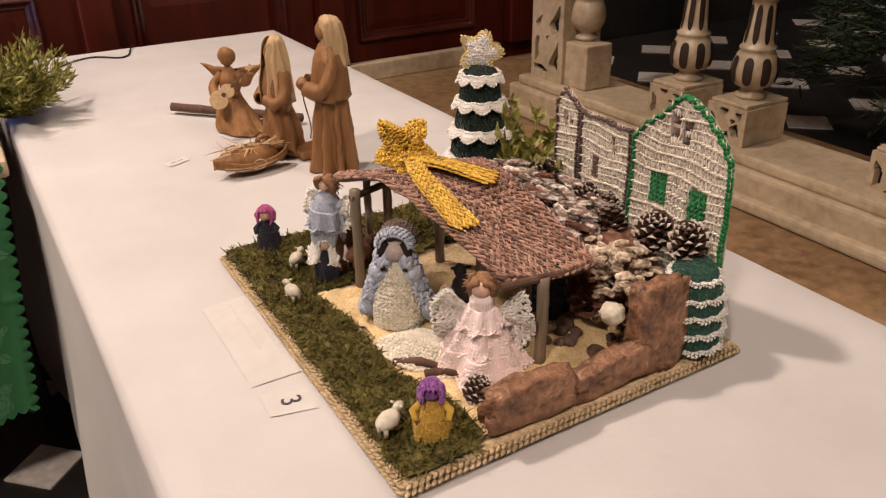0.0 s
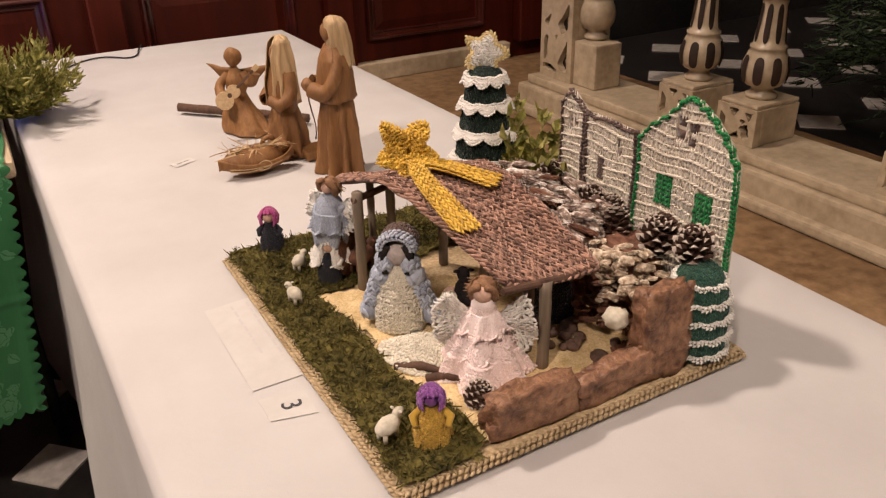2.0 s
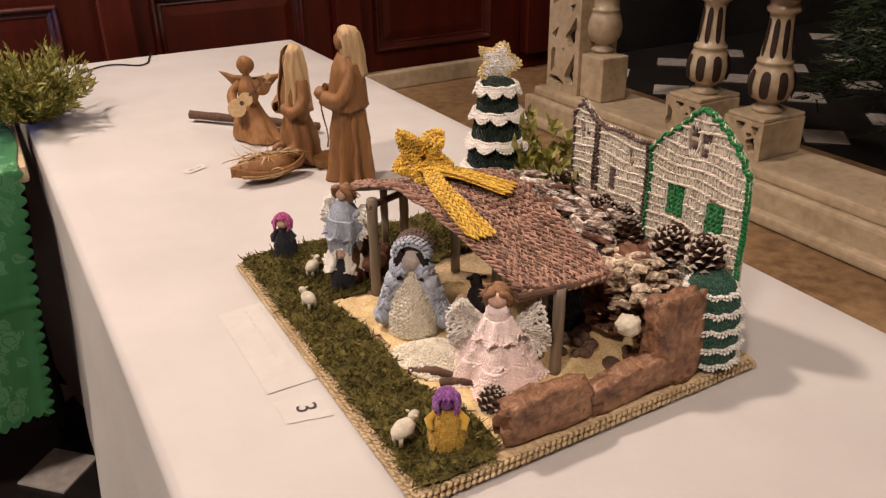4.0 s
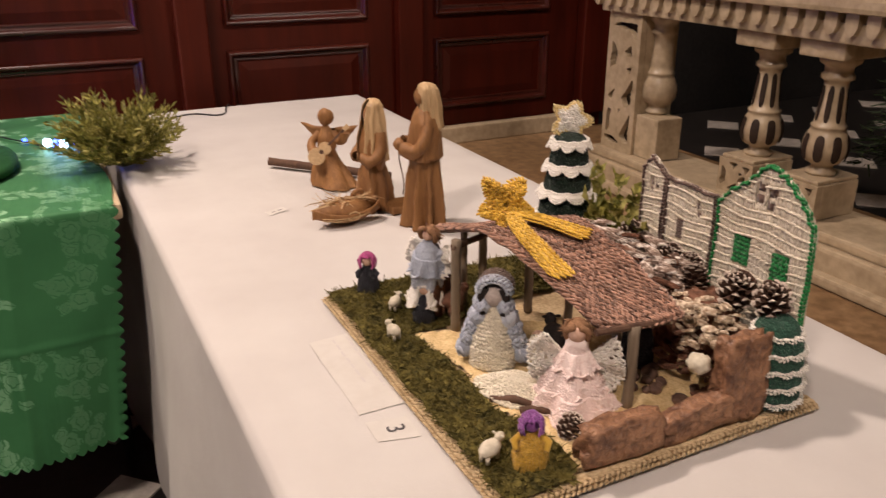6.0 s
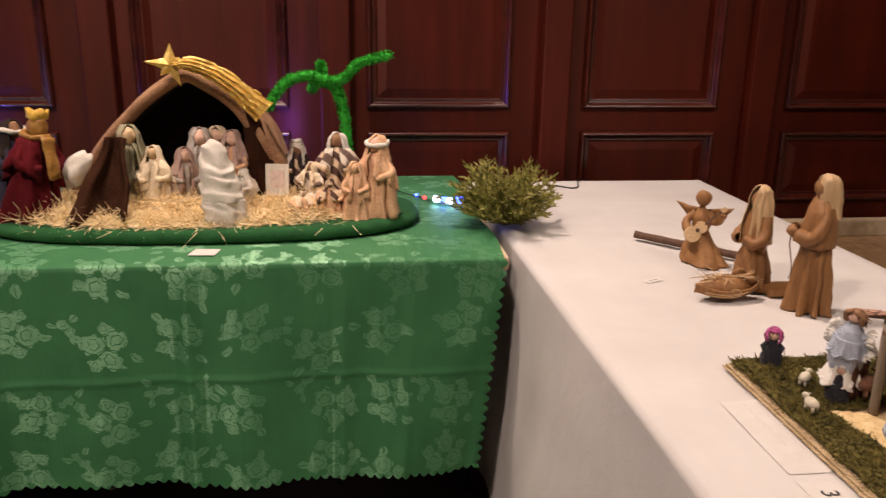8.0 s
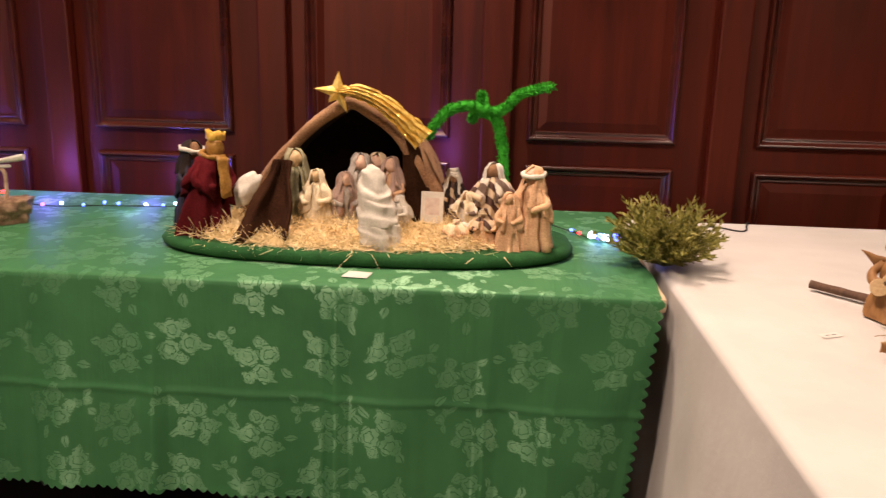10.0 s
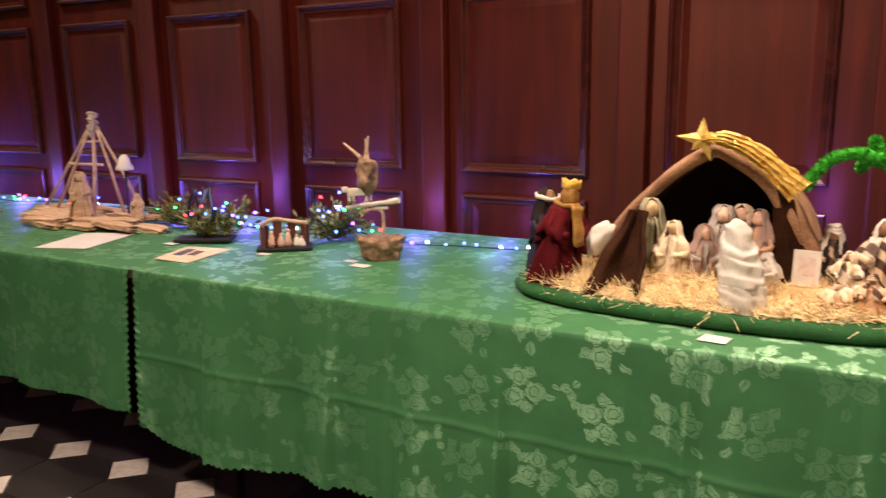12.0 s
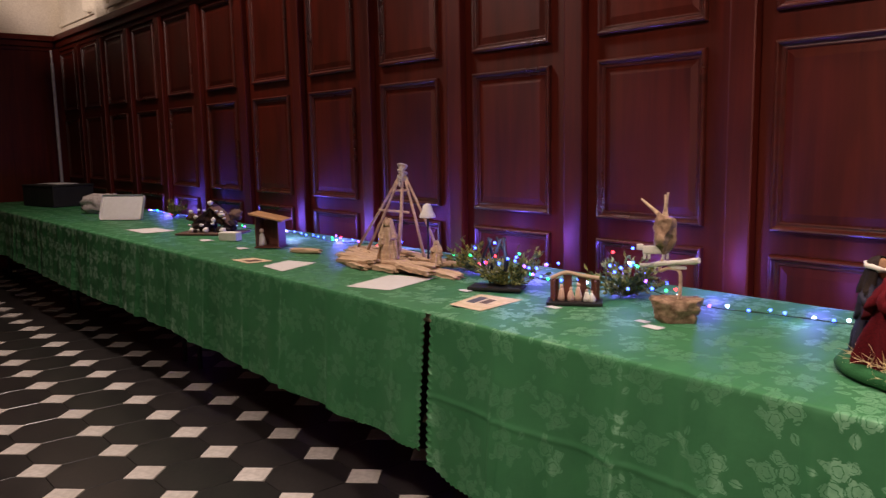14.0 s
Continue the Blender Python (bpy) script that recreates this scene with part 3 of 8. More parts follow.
def strips(n, place, length, width, bend=0.3, rng=RNG):
    """Many thin curled strips: straw, moss, needles. place() gives a point and a direction."""
    vs, fs = [], []
    for _ in range(n):
        p, d = place()
        p, d = Vector(p), Vector(d).normalized()
        side = d.cross(Vector((rng.uniform(-1, 1), rng.uniform(-1, 1), rng.uniform(-1, 1)))).normalized()
        curl = side.cross(d) * bend * rng.uniform(-1, 1)
        l, w = length * rng.uniform(0.6, 1.3), width * rng.uniform(0.7, 1.3)
        k = len(vs)
        for q in range(4):
            t = q / 3
            c = p + d * (l * t) + curl * (l * t * t)
            ww = w * (1 - 0.6 * t)
            vs += [c - side * ww, c + side * ww]
        for q in range(3):
            a = k + 2 * q
            fs.append((a, a + 1, a + 3, a + 2))
    return vs, fs


def leaves(n, place, length, width, rng=RNG):
    """Small folded leaves."""
    vs, fs = [], []
    for _ in range(n):
        p, d = place()
        p, d = Vector(p), Vector(d).normalized()
        side = d.cross(Vector((rng.uniform(-1, 1), rng.uniform(-1, 1), rng.uniform(-0.3, 1)))).normalized()
        up = side.cross(d)
        l, w = length * rng.uniform(0.6, 1.25), width * rng.uniform(0.7, 1.2)
        k = len(vs)
        vs += [p, p + d * l * 0.45 + side * w - up * w * 0.3, p + d * l * 0.5 + up * w * 0.15, p + d * l * 0.45 - side * w - up * w * 0.3, p + d * l]
        fs += [(k, k + 1, k + 2), (k, k + 2, k + 3), (k + 1, k + 4, k + 2), (k + 2, k + 4, k + 3)]
    return vs, fs


def stone(size, seed, sub=3, rough=0.25, freq=1.6):
    """An uneven lump of the given half sizes."""
    bm = ball((0, 0, 0), 1, None, sub)
    off = Vector((seed * 3.1, seed * 1.3, seed * 0.7))
    for v in bm.verts:
        k = 1 + rough * noise.noise(v.co * freq + off) + rough * 0.5 * noise.noise(v.co * freq * 2.7 + off)
        v.co = Vector((v.co.x * size[0], v.co.y * size[1], v.co.z * size[2])) * k
    return bm


def bark_slab(size, seed, ridges=9, worn=0.26):
    """A slab of bark: blocky, split along its length."""
    bm = block(-1, 1, -1, 1, -1, 1)
    bmesh.ops.subdivide_edges(bm, edges=bm.edges, cuts=9, use_grid_fill=True)
    off = Vector((seed * 2.3, seed * 0.9, seed * 1.9))
    for v in bm.verts:
        c = v.co
        edge = 1 - worn * (abs(c.x) ** 6 + abs(c.y) ** 6 + abs(c.z) ** 6) * 0.5
        groove = abs(math.sin((c.y + 0.35 * noise.noise(c * 1.5 + off)) * ridges * 0.5 + 1.2 * c.z)) - 0.5
        k = edge * (1 + 0.16 * noise.noise(c * 2.2 + off) + 0.08 * groove + 0.10 * noise.noise(c * 6 + off))
        v.co = Vector((c.x * size[0] * k, c.y * size[1] * k, c.z * size[2] * k))
    return bm


def rot(p, rx=0, ry=0, rz=0):
    return pose(*p, rx, ry, rz)


# materials of the handmade things
Y_ROOF = yarn("brown_melange_yarn", (0.040, 0.013, 0.008), (0.50, 0.285, 0.20))
Y_GOLD = yarn("gold_yarn", (0.42, 0.22, 0.015), (0.84, 0.54, 0.07), 0.55)
Y_WHITE = yarn("white_yarn", (0.66, 0.61, 0.54), (0.88, 0.85, 0.79))
Y_HOUSE = yarn("ecru_yarn", (0.60, 0.53, 0.43), (0.86, 0.79, 0.67))
Y_STARRIM = yarn("pale_yellow_yarn", (0.56, 0.40, 0.14), (0.82, 0.66, 0.34))
Y_CARD = yarn("ecru_backing", (0.40, 0.325, 0.235), (0.52, 0.44, 0.335))
Y_CREAM = yarn("cream_yarn", (0.58, 0.52, 0.40), (0.82, 0.76, 0.63))
Y_BLUE = yarn("pale_blue_yarn", (0.26, 0.29, 0.37), (0.56, 0.60, 0.68))
Y_PINK = yarn("pale_pink_yarn", (0.78, 0.60, 0.56), (0.96, 0.83, 0.79))
Y_DKGREEN = yarn("dark_green_yarn", (0.003, 0.009, 0.006), (0.008, 0.025, 0.014))
Y_MIDGREEN = yarn("shaded_green_yarn", (0.009, 0.042, 0.028), (0.035, 0.110, 0.072))
Y_GREEN = yarn("bright_green_yarn", (0.004, 0.10, 0.020), (0.015, 0.24, 0.06))
Y_TAUPE = yarn("taupe_yarn", (0.060, 0.035, 0.028), (0.16, 0.10, 0.08))
Y_MUSTARD = yarn("mustard_yarn", (0.30, 0.17, 0.015), (0.62, 0.38, 0.06))
Y_PURPLE = yarn("purple_yarn", (0.12, 0.03, 0.15), (0.32, 0.11, 0.36))
Y_MAGENTA = yarn("magenta_yarn", (0.22, 0.02, 0.10), (0.48, 0.09, 0.26))
Y_RED = yarn("dark_red_yarn", (0.09, 0.010, 0.010), (0.26, 0.035, 0.030))
Y_BLACK = yarn("black_yarn", (0.006, 0.006, 0.009), (0.025, 0.025, 0.034))
M_SKIN = speckled("knitted_skin", (0.52, 0.32, 0.23), (0.70, 0.47, 0.36), 0.85, 300, 40, 0.3, 0.0008)
M_HAIR = speckled("brown_wool", (0.16, 0.08, 0.04), (0.36, 0.20, 0.11), 0.9, 400, 60, 0.6, 0.001)
M_DARKHAIR = speckled("dark_wool", (0.008, 0.006, 0.006), (0.030, 0.022, 0.020), 0.9, 400, 60, 0.6, 0.001)
M_HUSK = wood_material("brown_husk", (0.170, 0.072, 0.022), (0.330, 0.158, 0.050), 0.62, 2, 7.0, 0.45)
M_PALEHUSK = wood_material("pale_husk", (0.40, 0.255, 0.12), (0.64, 0.46, 0.265), 0.6, 2, 9.0, 0.45)
M_TWIG = wood_material("twig_bark", (0.045, 0.020, 0.012), (0.16, 0.085, 0.05), 0.8, 2, 3, 0.6)
M_POST = wood_material("grey_stick", (0.13, 0.095, 0.065), (0.30, 0.235, 0.165), 0.75, 2, 4, 0.4)
M_BARK = speckled("red_brown_bark", (0.080, 0.034, 0.020), (0.27, 0.125, 0.075), 0.8, 70, 16, 0.8, 0.003, 0.35)
M_LOG = speckled("carved_bark", (0.095, 0.040, 0.022), (0.42, 0.225, 0.125), 0.42, 110, 36, 1.0, 0.006, 0.45)
M_BARKPALE = mat("frosted_bark", (0.4, 0.3, 0.22), 0.85)
frost_v = texco(M_BARKPALE, (1, 1, 1.6))
frost_a, frost_b = noise_tex(M_BARKPALE, frost_v, 75, 5, 0.65), noise_tex(M_BARKPALE, frost_v, 24, 3)
frost_h = math_node(M_BARKPALE, "ADD", math_node(M_BARKPALE, "MULTIPLY", frost_a, 0.7), math_node(M_BARKPALE, "MULTIPLY", frost_b, 0.3))
wire(M_BARKPALE, ramp(M_BARKPALE, frost_h, [(0.36, (0.055, 0.030, 0.022)), (0.46, (0.27, 0.19, 0.145)), (0.55, (0.80, 0.73, 0.66))]), base_of(M_BARKPALE).inputs["Base Color"])
bump(M_BARKPALE, frost_h, 0.9, 0.006)
M_CORK = speckled("pale_cork", (0.26, 0.165, 0.10), (0.86, 0.75, 0.58), 0.85, 150, 60, 0.9, 0.003)
M_CONE = speckled("cone_scale", (0.030, 0.015, 0.010), (0.13, 0.070, 0.045), 0.7, 200, 40, 0.4, 0.001)
M_CONETIP = speckled("frosted_scale_tip", (0.34, 0.27, 0.22), (0.66, 0.58, 0.50), 0.8, 200, 40, 0.4, 0.001)
M_PEBBLE = speckled("brown_pebble", (0.075, 0.040, 0.028), (0.20, 0.125, 0.090), 0.65, 60, 20, 0.4, 0.001)
M_MOSS = speckled("dry_moss", (0.034, 0.030, 0.007), (0.175, 0.140, 0.034), 0.95, 160, 30, 0.6, 0.002)
M_SAND = speckled("yellow_sawdust", (0.50, 0.34, 0.15), (0.82, 0.64, 0.36), 0.9, 420, 60, 0.8, 0.0015)
M_BURLAP = speckled("burlap", (0.33, 0.23, 0.12), (0.60, 0.46, 0.28), 0.9, 240, 30, 0.7, 0.001)
M_PAPER = speckled("white_paper", (0.515, 0.485, 0.45), (0.570, 0.548, 0.515), 0.8, 50, 6, 0.05)
M_INK = mat("ink", (0.05, 0.045, 0.05), 0.7)
M_PENCIL = mat("faint_pen", (0.50, 0.47, 0.46), 0.8)
M_LEAF = speckled("olive_leaf", (0.075, 0.080, 0.015), (0.30, 0.275, 0.060), 0.6, 120, 30, 0.2)
M_LEAFLIGHT = speckled("pale_leaf", (0.20, 0.18, 0.045), (0.44, 0.39, 0.13), 0.6, 120, 30, 0.2)
M_SHEEP = speckled("ivory_clay", (0.45, 0.40, 0.30), (0.70, 0.64, 0.52), 0.7, 160, 30, 0.3)

# ---- the crocheted crib on its board ----
BX0, BX1, BY0, BY1 = 0.536, 0.950, 1.718, 2.238
BZ = 0.764
crib = thing("crib_board", "rectangular burlap-covered board with a braided rim, carrying the crib", "board", pose(0, 0, 0))
part("base", block(BX0 + 0.004, BX1 - 0.004, BY0 + 0.004, BY1 - 0.004, TOP + 0.0025, BZ - 0.002, 0.003), M_BURLAP, crib)
c = Craft()
ring = [(BX0, BY0), (BX1, BY0), (BX1, BY1), (BX0, BY1), (BX0, BY0)]
for z, o in ((TOP + 0.007, 0.0), (BZ - 0.003, 0.003)):
    c.add(chain([(x + (o if x == BX0 else -o), y + (o if y == BY0 else -o), z) for x, y in ring], 0.0066, 0.0036), M_BURLAP)
c.child("braided_rim", crib, "straw-coloured braided rim")


def inside(poly, x, y):
    r = False
    for (x0, y0), (x1, y1) in zip(poly, poly[1:] + poly[:1]):
        if (y0 > y) != (y1 > y) and x < (x1 - x0) * (y - y0) / (y1 - y0) + x0:
            r = not r
    return r


# sawdust path and moss lawn
SAND = [(0.600, 2.065), (0.665, 2.05), (0.74, 2.03), (0.86, 1.99), (0.90, 1.80), (0.83, 1.735), (0.665, 1.728), (0.615, 1.738), (0.632, 1.80), (0.610, 1.87), (0.618, 1.95)]
g = Craft()


def ground_patch(poly, x0, x1, y0, y1, step, z, amp, freq):
    vs, fs, idx = [], [], {}
    nx, ny = int((x1 - x0) / step), int((y1 - y0) / step)
    for i in range(nx):
        for j in range(ny):
            x, y = x0 + i * step, y0 + j * step
            if poly is None or inside(poly, x + step / 2, y + step / 2):
                q = []
                for a, b in ((0, 0), (1, 0), (1, 1), (0, 1)):
                    key = (i + a, j + b)
                    if key not in idx:
                        idx[key] = len(vs)
                        px, py = x0 + key[0] * step, y0 + key[1] * step
                        vs.append((px, py, z + amp * noise.noise(Vector((px * freq, py * freq, 0.4))) + amp * 0.4 * noise.noise(Vector((px * freq * 4, py * freq * 4, 2.4)))))
                    q.append(idx[key])
                fs.append(tuple(q))
    return vs, fs


g.add(ground_patch(SAND, 0.59, 0.91, 1.72, 2.08, 0.004, BZ + 0.0035, 0.003, 45), M_SAND)
tagged(g.make("sawdust_path", "yellow sawdust strewn over the board", "sawdust"), "", "", "", "stuff")

MOSS = [(BX0 + 0.004, BY0 + 0.006), (0.618, BY0 + 0.004), (0.632, 1.742), (0.628, 1.80), (0.606, 1.875), (0.612, 1.95), (0.598, 2.065), (0.66, 2.07), (0.80, 2.10), (0.93, 2.10), (0.93, BY1 - 0.006), (BX0 + 0.004, BY1 - 0.006)]
g = Craft()
g.add(ground_patch(MOSS, BX0, 0.945, BY0, BY1, 0.006, BZ + 0.005, 0.005, 28), M_MOSS)
MR = random.Random(3)


def moss_place():
    while True:
        x, y = MR.uniform(BX0 + 0.003, 0.94), MR.uniform(BY0 + 0.004, BY1 - 0.004)
        if inside(MOSS, x, y):
            hgt = 0.005 * noise.noise(Vector((x * 28, y * 28, 0.4)))
            return (x, y, BZ + 0.004 + hgt), (MR.uniform(-1, 1), MR.uniform(-1, 1), MR.uniform(-0.05, 0.75))


g.add(strips(16000, moss_place, 0.0085, 0.0010, 0.8, MR), M_MOSS)
tagged(g.make("moss", "dry olive-green moss laid as a lawn on the board", "moss"), "", "", "", "stuff")

# the stable: sticks, plank and crocheted roof
stable = thing("stable", "open stick stable with a brown crocheted roof", "stable", pose(0, 0, 0))


def roof_z(y):
    pts = ((2.125, 0.884), (2.085, 0.895), (2.045, 0.910), (2.0, 0.924), (1.955, 0.920), (1.895, 0.903), (1.79, 0.866))
    for (ya, za), (yb, zb) in zip(pts, pts[1:]):
        if y >= yb:
            f = (y - ya) / (yb - ya)
            return za + (zb - za) * f
    return pts[-1][1]


def roof(u, v):
    y = 2.118 + (1.806 - 2.118) * v
    left = 0.652 + 0.020 * max(0.0, 1 - v / 0.10) ** 2 + 0.014 * min(1, v / 0.40) + 0.040 * max(0, v - 0.40) / 0.60
    right = 0.738 + 0.058 * min(1, v / 0.36) + 0.010 * max(0, v - 0.36) / 0.64
    x = left + (right - left) * u
    sag = -0.006 * math.sin(math.pi * u) * (0.4 + v)
    return (x, y - 0.02 * (u - 0.5), roof_z(y) + sag + 0.003 * noise.noise(Vector((x * 40, y * 40, 0))))


c = Craft()
c.add(sheet(lambda u, v: roof(1 - u, v), 18, 40, 0.004), Y_ROOF)
for q in range(15):
    u = (q + 0.5) / 15
    rib = [Vector(roof(u + 0.004 * math.sin(k * 0.9 + q), k / 40)) + Vector((0, 0, 0.0022)) for k in range(41)]
    c.add(chain(rib, 0.0092, 0.0038, 0.75), Y_ROOF)
    c.add(chain([p + Vector((0.0006, 0, 0.0020)) for p in rib], 0.0098, 0.0018, 0.5), Y_ROOF)
c.add(chain([roof(0, k / 30) for k in range(31)], 0.007, 0.0032), Y_ROOF)
c.add(chain([roof(1, k / 30) for k in range(31)], 0.007, 0.0032), Y_ROOF)
c.add(chain([roof(k / 10, 1) for k in range(11)], 0.007, 0.0032), Y_ROOF)
c.child("roof", stable, "brown melange crocheted roof")
for x, y, zb, zt, r in ((0.656, 2.050, BZ, 0.896, 0.0052), (0.716, 2.085, BZ, 0.890, 0.0046), (0.775, 2.06, BZ, 0.890, 0.005), (0.744, 1.803, BZ, 0.866, 0.0052), (0.748, 1.836, BZ, 0.876, 0.0050), (0.790, 1.985, BZ, 0.915, 0.005), (0.700, 2.11, BZ, 0.882, 0.004)):
    lean = RNG.uniform(-0.004, 0.004)
    r *= 1.3
    part("post", rough_up(tube(smooth_path([(x, y, zb), (x + lean * 0.4, y, (zb + zt) / 2), (x + lean, y + lean, zt)], 8), [r, r * 0.96, r * 0.92, r * 0.98, r * 0.93, r * 0.9, r * 0.96, r * 0.94, r], 9), 0.0008, 90, x), M_POST, stable, "", True)
part("crossbar", tube([(0.650, 2.047, 0.888), (0.735, 2.088, 0.882)], 0.0045, 8), M_TWIG, stable)
part("crossbar", tube([(0.70, 1.812, 0.866), (0.79, 1.802, 0.864)], 0.0042, 8), M_TWIG, stable)
part("back_board", bark_slab((0.03, 0.006, 0.035), 5.0), M_BARK, stable).matrix_basis = rot((0.662, 2.10, 0.80), 0, 0, 35)

# gold star with its tail on the roof
c = Craft()


def star_outline(n, r0, r1, k=5):
    out = []
    for i in range(n):
        a = 2 * math.pi * i / n
        t = abs(((a * k / (2 * math.pi)) % 1) - 0.5) * 2
        r = r1 + (r0 - r1) * t ** 1.3
        out.append((r * math.cos(a), r * math.sin(a)))
    return out


def star_face(r0, r1, bulge, k=5):
    ol = star_outline(100, r0, r1, k)

    def s(u, v):
        x, y = ol[int(u * 100) % 100]
        return (x * v, y * v, bulge * (1 - v))
    return s


star_ob = thing("gold_star", "gold crocheted comet star with a two-part tail on the roof", "star ornament", pose(0, 0, 0))
sm = rot((0.706, 2.014, 0.947), 60, 10, -32)
sf0 = star_face(0.038, 0.019, -0.008)


def sf(u, v):
    p = Vector(sf0(1 - u, v))
    n = noise.noise_vector(p * 45 + Vector((1.7, 0, 0)))
    return p + n * 0.007 * v + Vector((0, 0, 0.014 * n.x * v))


c.add(sheet(sf, 100, 6, 0.005), Y_GOLD, sm)
for k, f in ((1.0, 0.0030), (0.86, 0.0024), (0.72, 0.0026), (0.56, 0.0024), (0.40, 0.0024), (0.24, 0.0022)):
    c.add(chain([sf(i / 80, k) + Vector((0, 0, 0.003 + 0.002 * math.sin(i * 1.7))) for i in range(81)], 0.0048, f, 0.7), Y_GOLD, sm)
c.child("star", star_ob)
c = None


def tail(u_end, v_end, w):
    a = Vector((0.708, 2.004, 0.938))
    b = Vector(roof(u_end, v_end)) + Vector((0, 0, 0.010))
    mid = Vector(roof(0.30 + 0.5 * (u_end - 0.30), 0.30 + 0.45 * (v_end - 0.30))) + Vector((0, 0, 0.013))
    path = smooth_path([a, mid, b], 20)
    d = (b - a).normalized().cross(Vector((0, 0, 1))).normalized()
    c = Craft()
    for q in range(-3, 4):
        c.add(chain([p + d * (q * 0.72 * w * (0.45 + 0.55 * i / 20)) + Vector((0, 0, 0.0022 * (q % 2))) for i, p in enumerate(path)], 0.0072, 0.0024, 0.32), Y_GOLD)
        c.add(chain([p + d * ((q + 0.5) * 0.72 * w * (0.45 + 0.55 * i / 20)) - Vector((0, 0, 0.001)) for i, p in enumerate(path[:-1])], 0.0066, 0.0019, 0.25), Y_GOLD)
    c.child("tail", star_ob, "ribbed gold tail")


tail(0.12, 0.79, 0.0056)
tail(0.80, 0.58, 0.0062)

# crocheted house fronts along the back of the board
HX = 0.944


def house(name, label, outline, edge_yarn, openings, door_yarn):
    """A flat crocheted house front; outline as (y, z) points."""
    h = thing(name, label, "house", pose(0, 0, 0), "crocheted houses")
    ys, zs = [p[0] for p in outline], [p[1] for p in outline]
    y0, y1, z0, z1 = min(ys), max(ys), min(zs), max(zs)
    front = bmesh.new()
    a = [front.verts.new((HX + 0.0006, y, z)) for y, z in outline]
    f = front.faces.new(a)
    r = bmesh.ops.extrude_face_region(front, geom=[f])
    for v in r["geom"]:
        if isinstance(v, bmesh.types.BMVert):
            v.co.x += 0.006
    bmesh.ops.recalc_face_normals(front, faces=front.faces)
    part("card", front, Y_CARD, h)
    w = Craft()

    def clear(y, z):
        return inside(outline, y, z) and not any(abs(y - oy) < ow / 2 + 0.001 and abs(z - oz) < oh / 2 + 0.001 for oy, oz, ow, oh in openings)

    def face(u, v):
        y = y1 + (y0 - y1) * u
        return (HX - 0.0003, y, z0 + (z1 - z0) * v + 0.0022 * math.sin(y * 70 + v * 9))
    tall, wide = max(1, round((z1 - z0) / 0.0112)), max(1, round((y1 - y0) / 0.0037))
    w.add(crochet(face, wide, tall, 0.40, 0.50, 0.0, 0.45, lambda u, v: clear(*face(u, v)[1:])), Y_HOUSE)
    for k in range(tall):
        run = []
        for q in range(wide * 2 + 2):
            p = face(min(1.0, q / (wide * 2)), (k + 0.02) / tall)
            if q <= wide * 2 and clear(p[1], p[2]):
                run.append((p[0] - 0.0006, p[1], p[2]))
            else:
                if len(run) > 3:
                    w.add(chain(run, 0.0050, 0.0019 if k % 2 else 0.0027, 1.1), Y_HOUSE)
                run = []
    w.child("wall", h, "white crocheted rows")
    for k, (oy, oz, ow, oh) in enumerate(openings):
        d = Craft()

        def q(u, v, oy=oy, oz=oz, ow=ow, oh=oh):
            return (HX + 0.0005, oy + ow * (0.5 - u), oz + oh * (v - 0.5))
        if ow > 0.012:
            d.add(sheet(q, 2, 2, 0.002), door_yarn)
            d.add(crochet(q, 4, 6, 0.45, 0.55, 0.4, 0.2), door_yarn)
            d.child("door", h, "crocheted coloured opening")
        else:
            d.add(sheet(q, 1, 1, 0.001), Y_TAUPE)
            d.child("window", h, "small dark opening")
    e = Craft()
    loop = outline + outline[:1]
    rim = [(ya + (yb - ya) * k / 6, za + (zb - za) * k / 6) for (ya, za), (yb, zb) in zip(loop, loop[1:]) for k in range(6)] + [loop[0]]
    e.add(chain([(HX, y + 0.0013 * math.sin(i * 2.1 + y * 90), z + 0.0013 * math.cos(i * 1.7)) for i, (y, z) in enumerate(rim)], 0.0050, 0.0040, 0.7), edge_yarn)
    e.child("edging", h, "crocheted coloured edging")
    return h


house("crocheted_house", "white crocheted house front with green edging and green doors", [(1.752, BZ), (1.895, BZ), (1.895, 0.953), (1.880, 0.970), (1.857, 0.987), (1.836, 1.008), (1.826, 1.014), (1.813, 1.010), (1.793, 0.998), (1.772, 0.979), (1.757, 0.956)], Y_GREEN,
      [(1.853, 0.902, 0.024, 0.036), (1.795, 0.898, 0.024, 0.036), (1.836, 0.987, 0.011, 0.011), (1.819, 0.983, 0.011, 0.011), (1.837, 0.972, 0.011, 0.011), (1.820, 0.968, 0.011, 0.011)], Y_GREEN)
house("crocheted_house", "white crocheted house front with taupe edging", [(1.9015, BZ), (1.988, BZ), (1.988, 0.957), (1.9015, 0.955)], Y_TAUPE,
      [(1.960, 0.893, 0.0125, 0.026), (1.931, 0.934, 0.006, 0.008), (1.928, 0.922, 0.006, 0.008)], Y_TAUPE)
house("crocheted_house", "narrow white crocheted tower front with pointed taupe top", [(1.9945, BZ), (2.037, BZ), (2.037, 0.960), (2.023, 0.977), (1.9945, 0.958)], Y_TAUPE,
      [(2.020, 0.942, 0.006, 0.008), (2.011, 0.940, 0.006, 0.008), (2.020, 0.931, 0.006, 0.008)], Y_TAUPE)


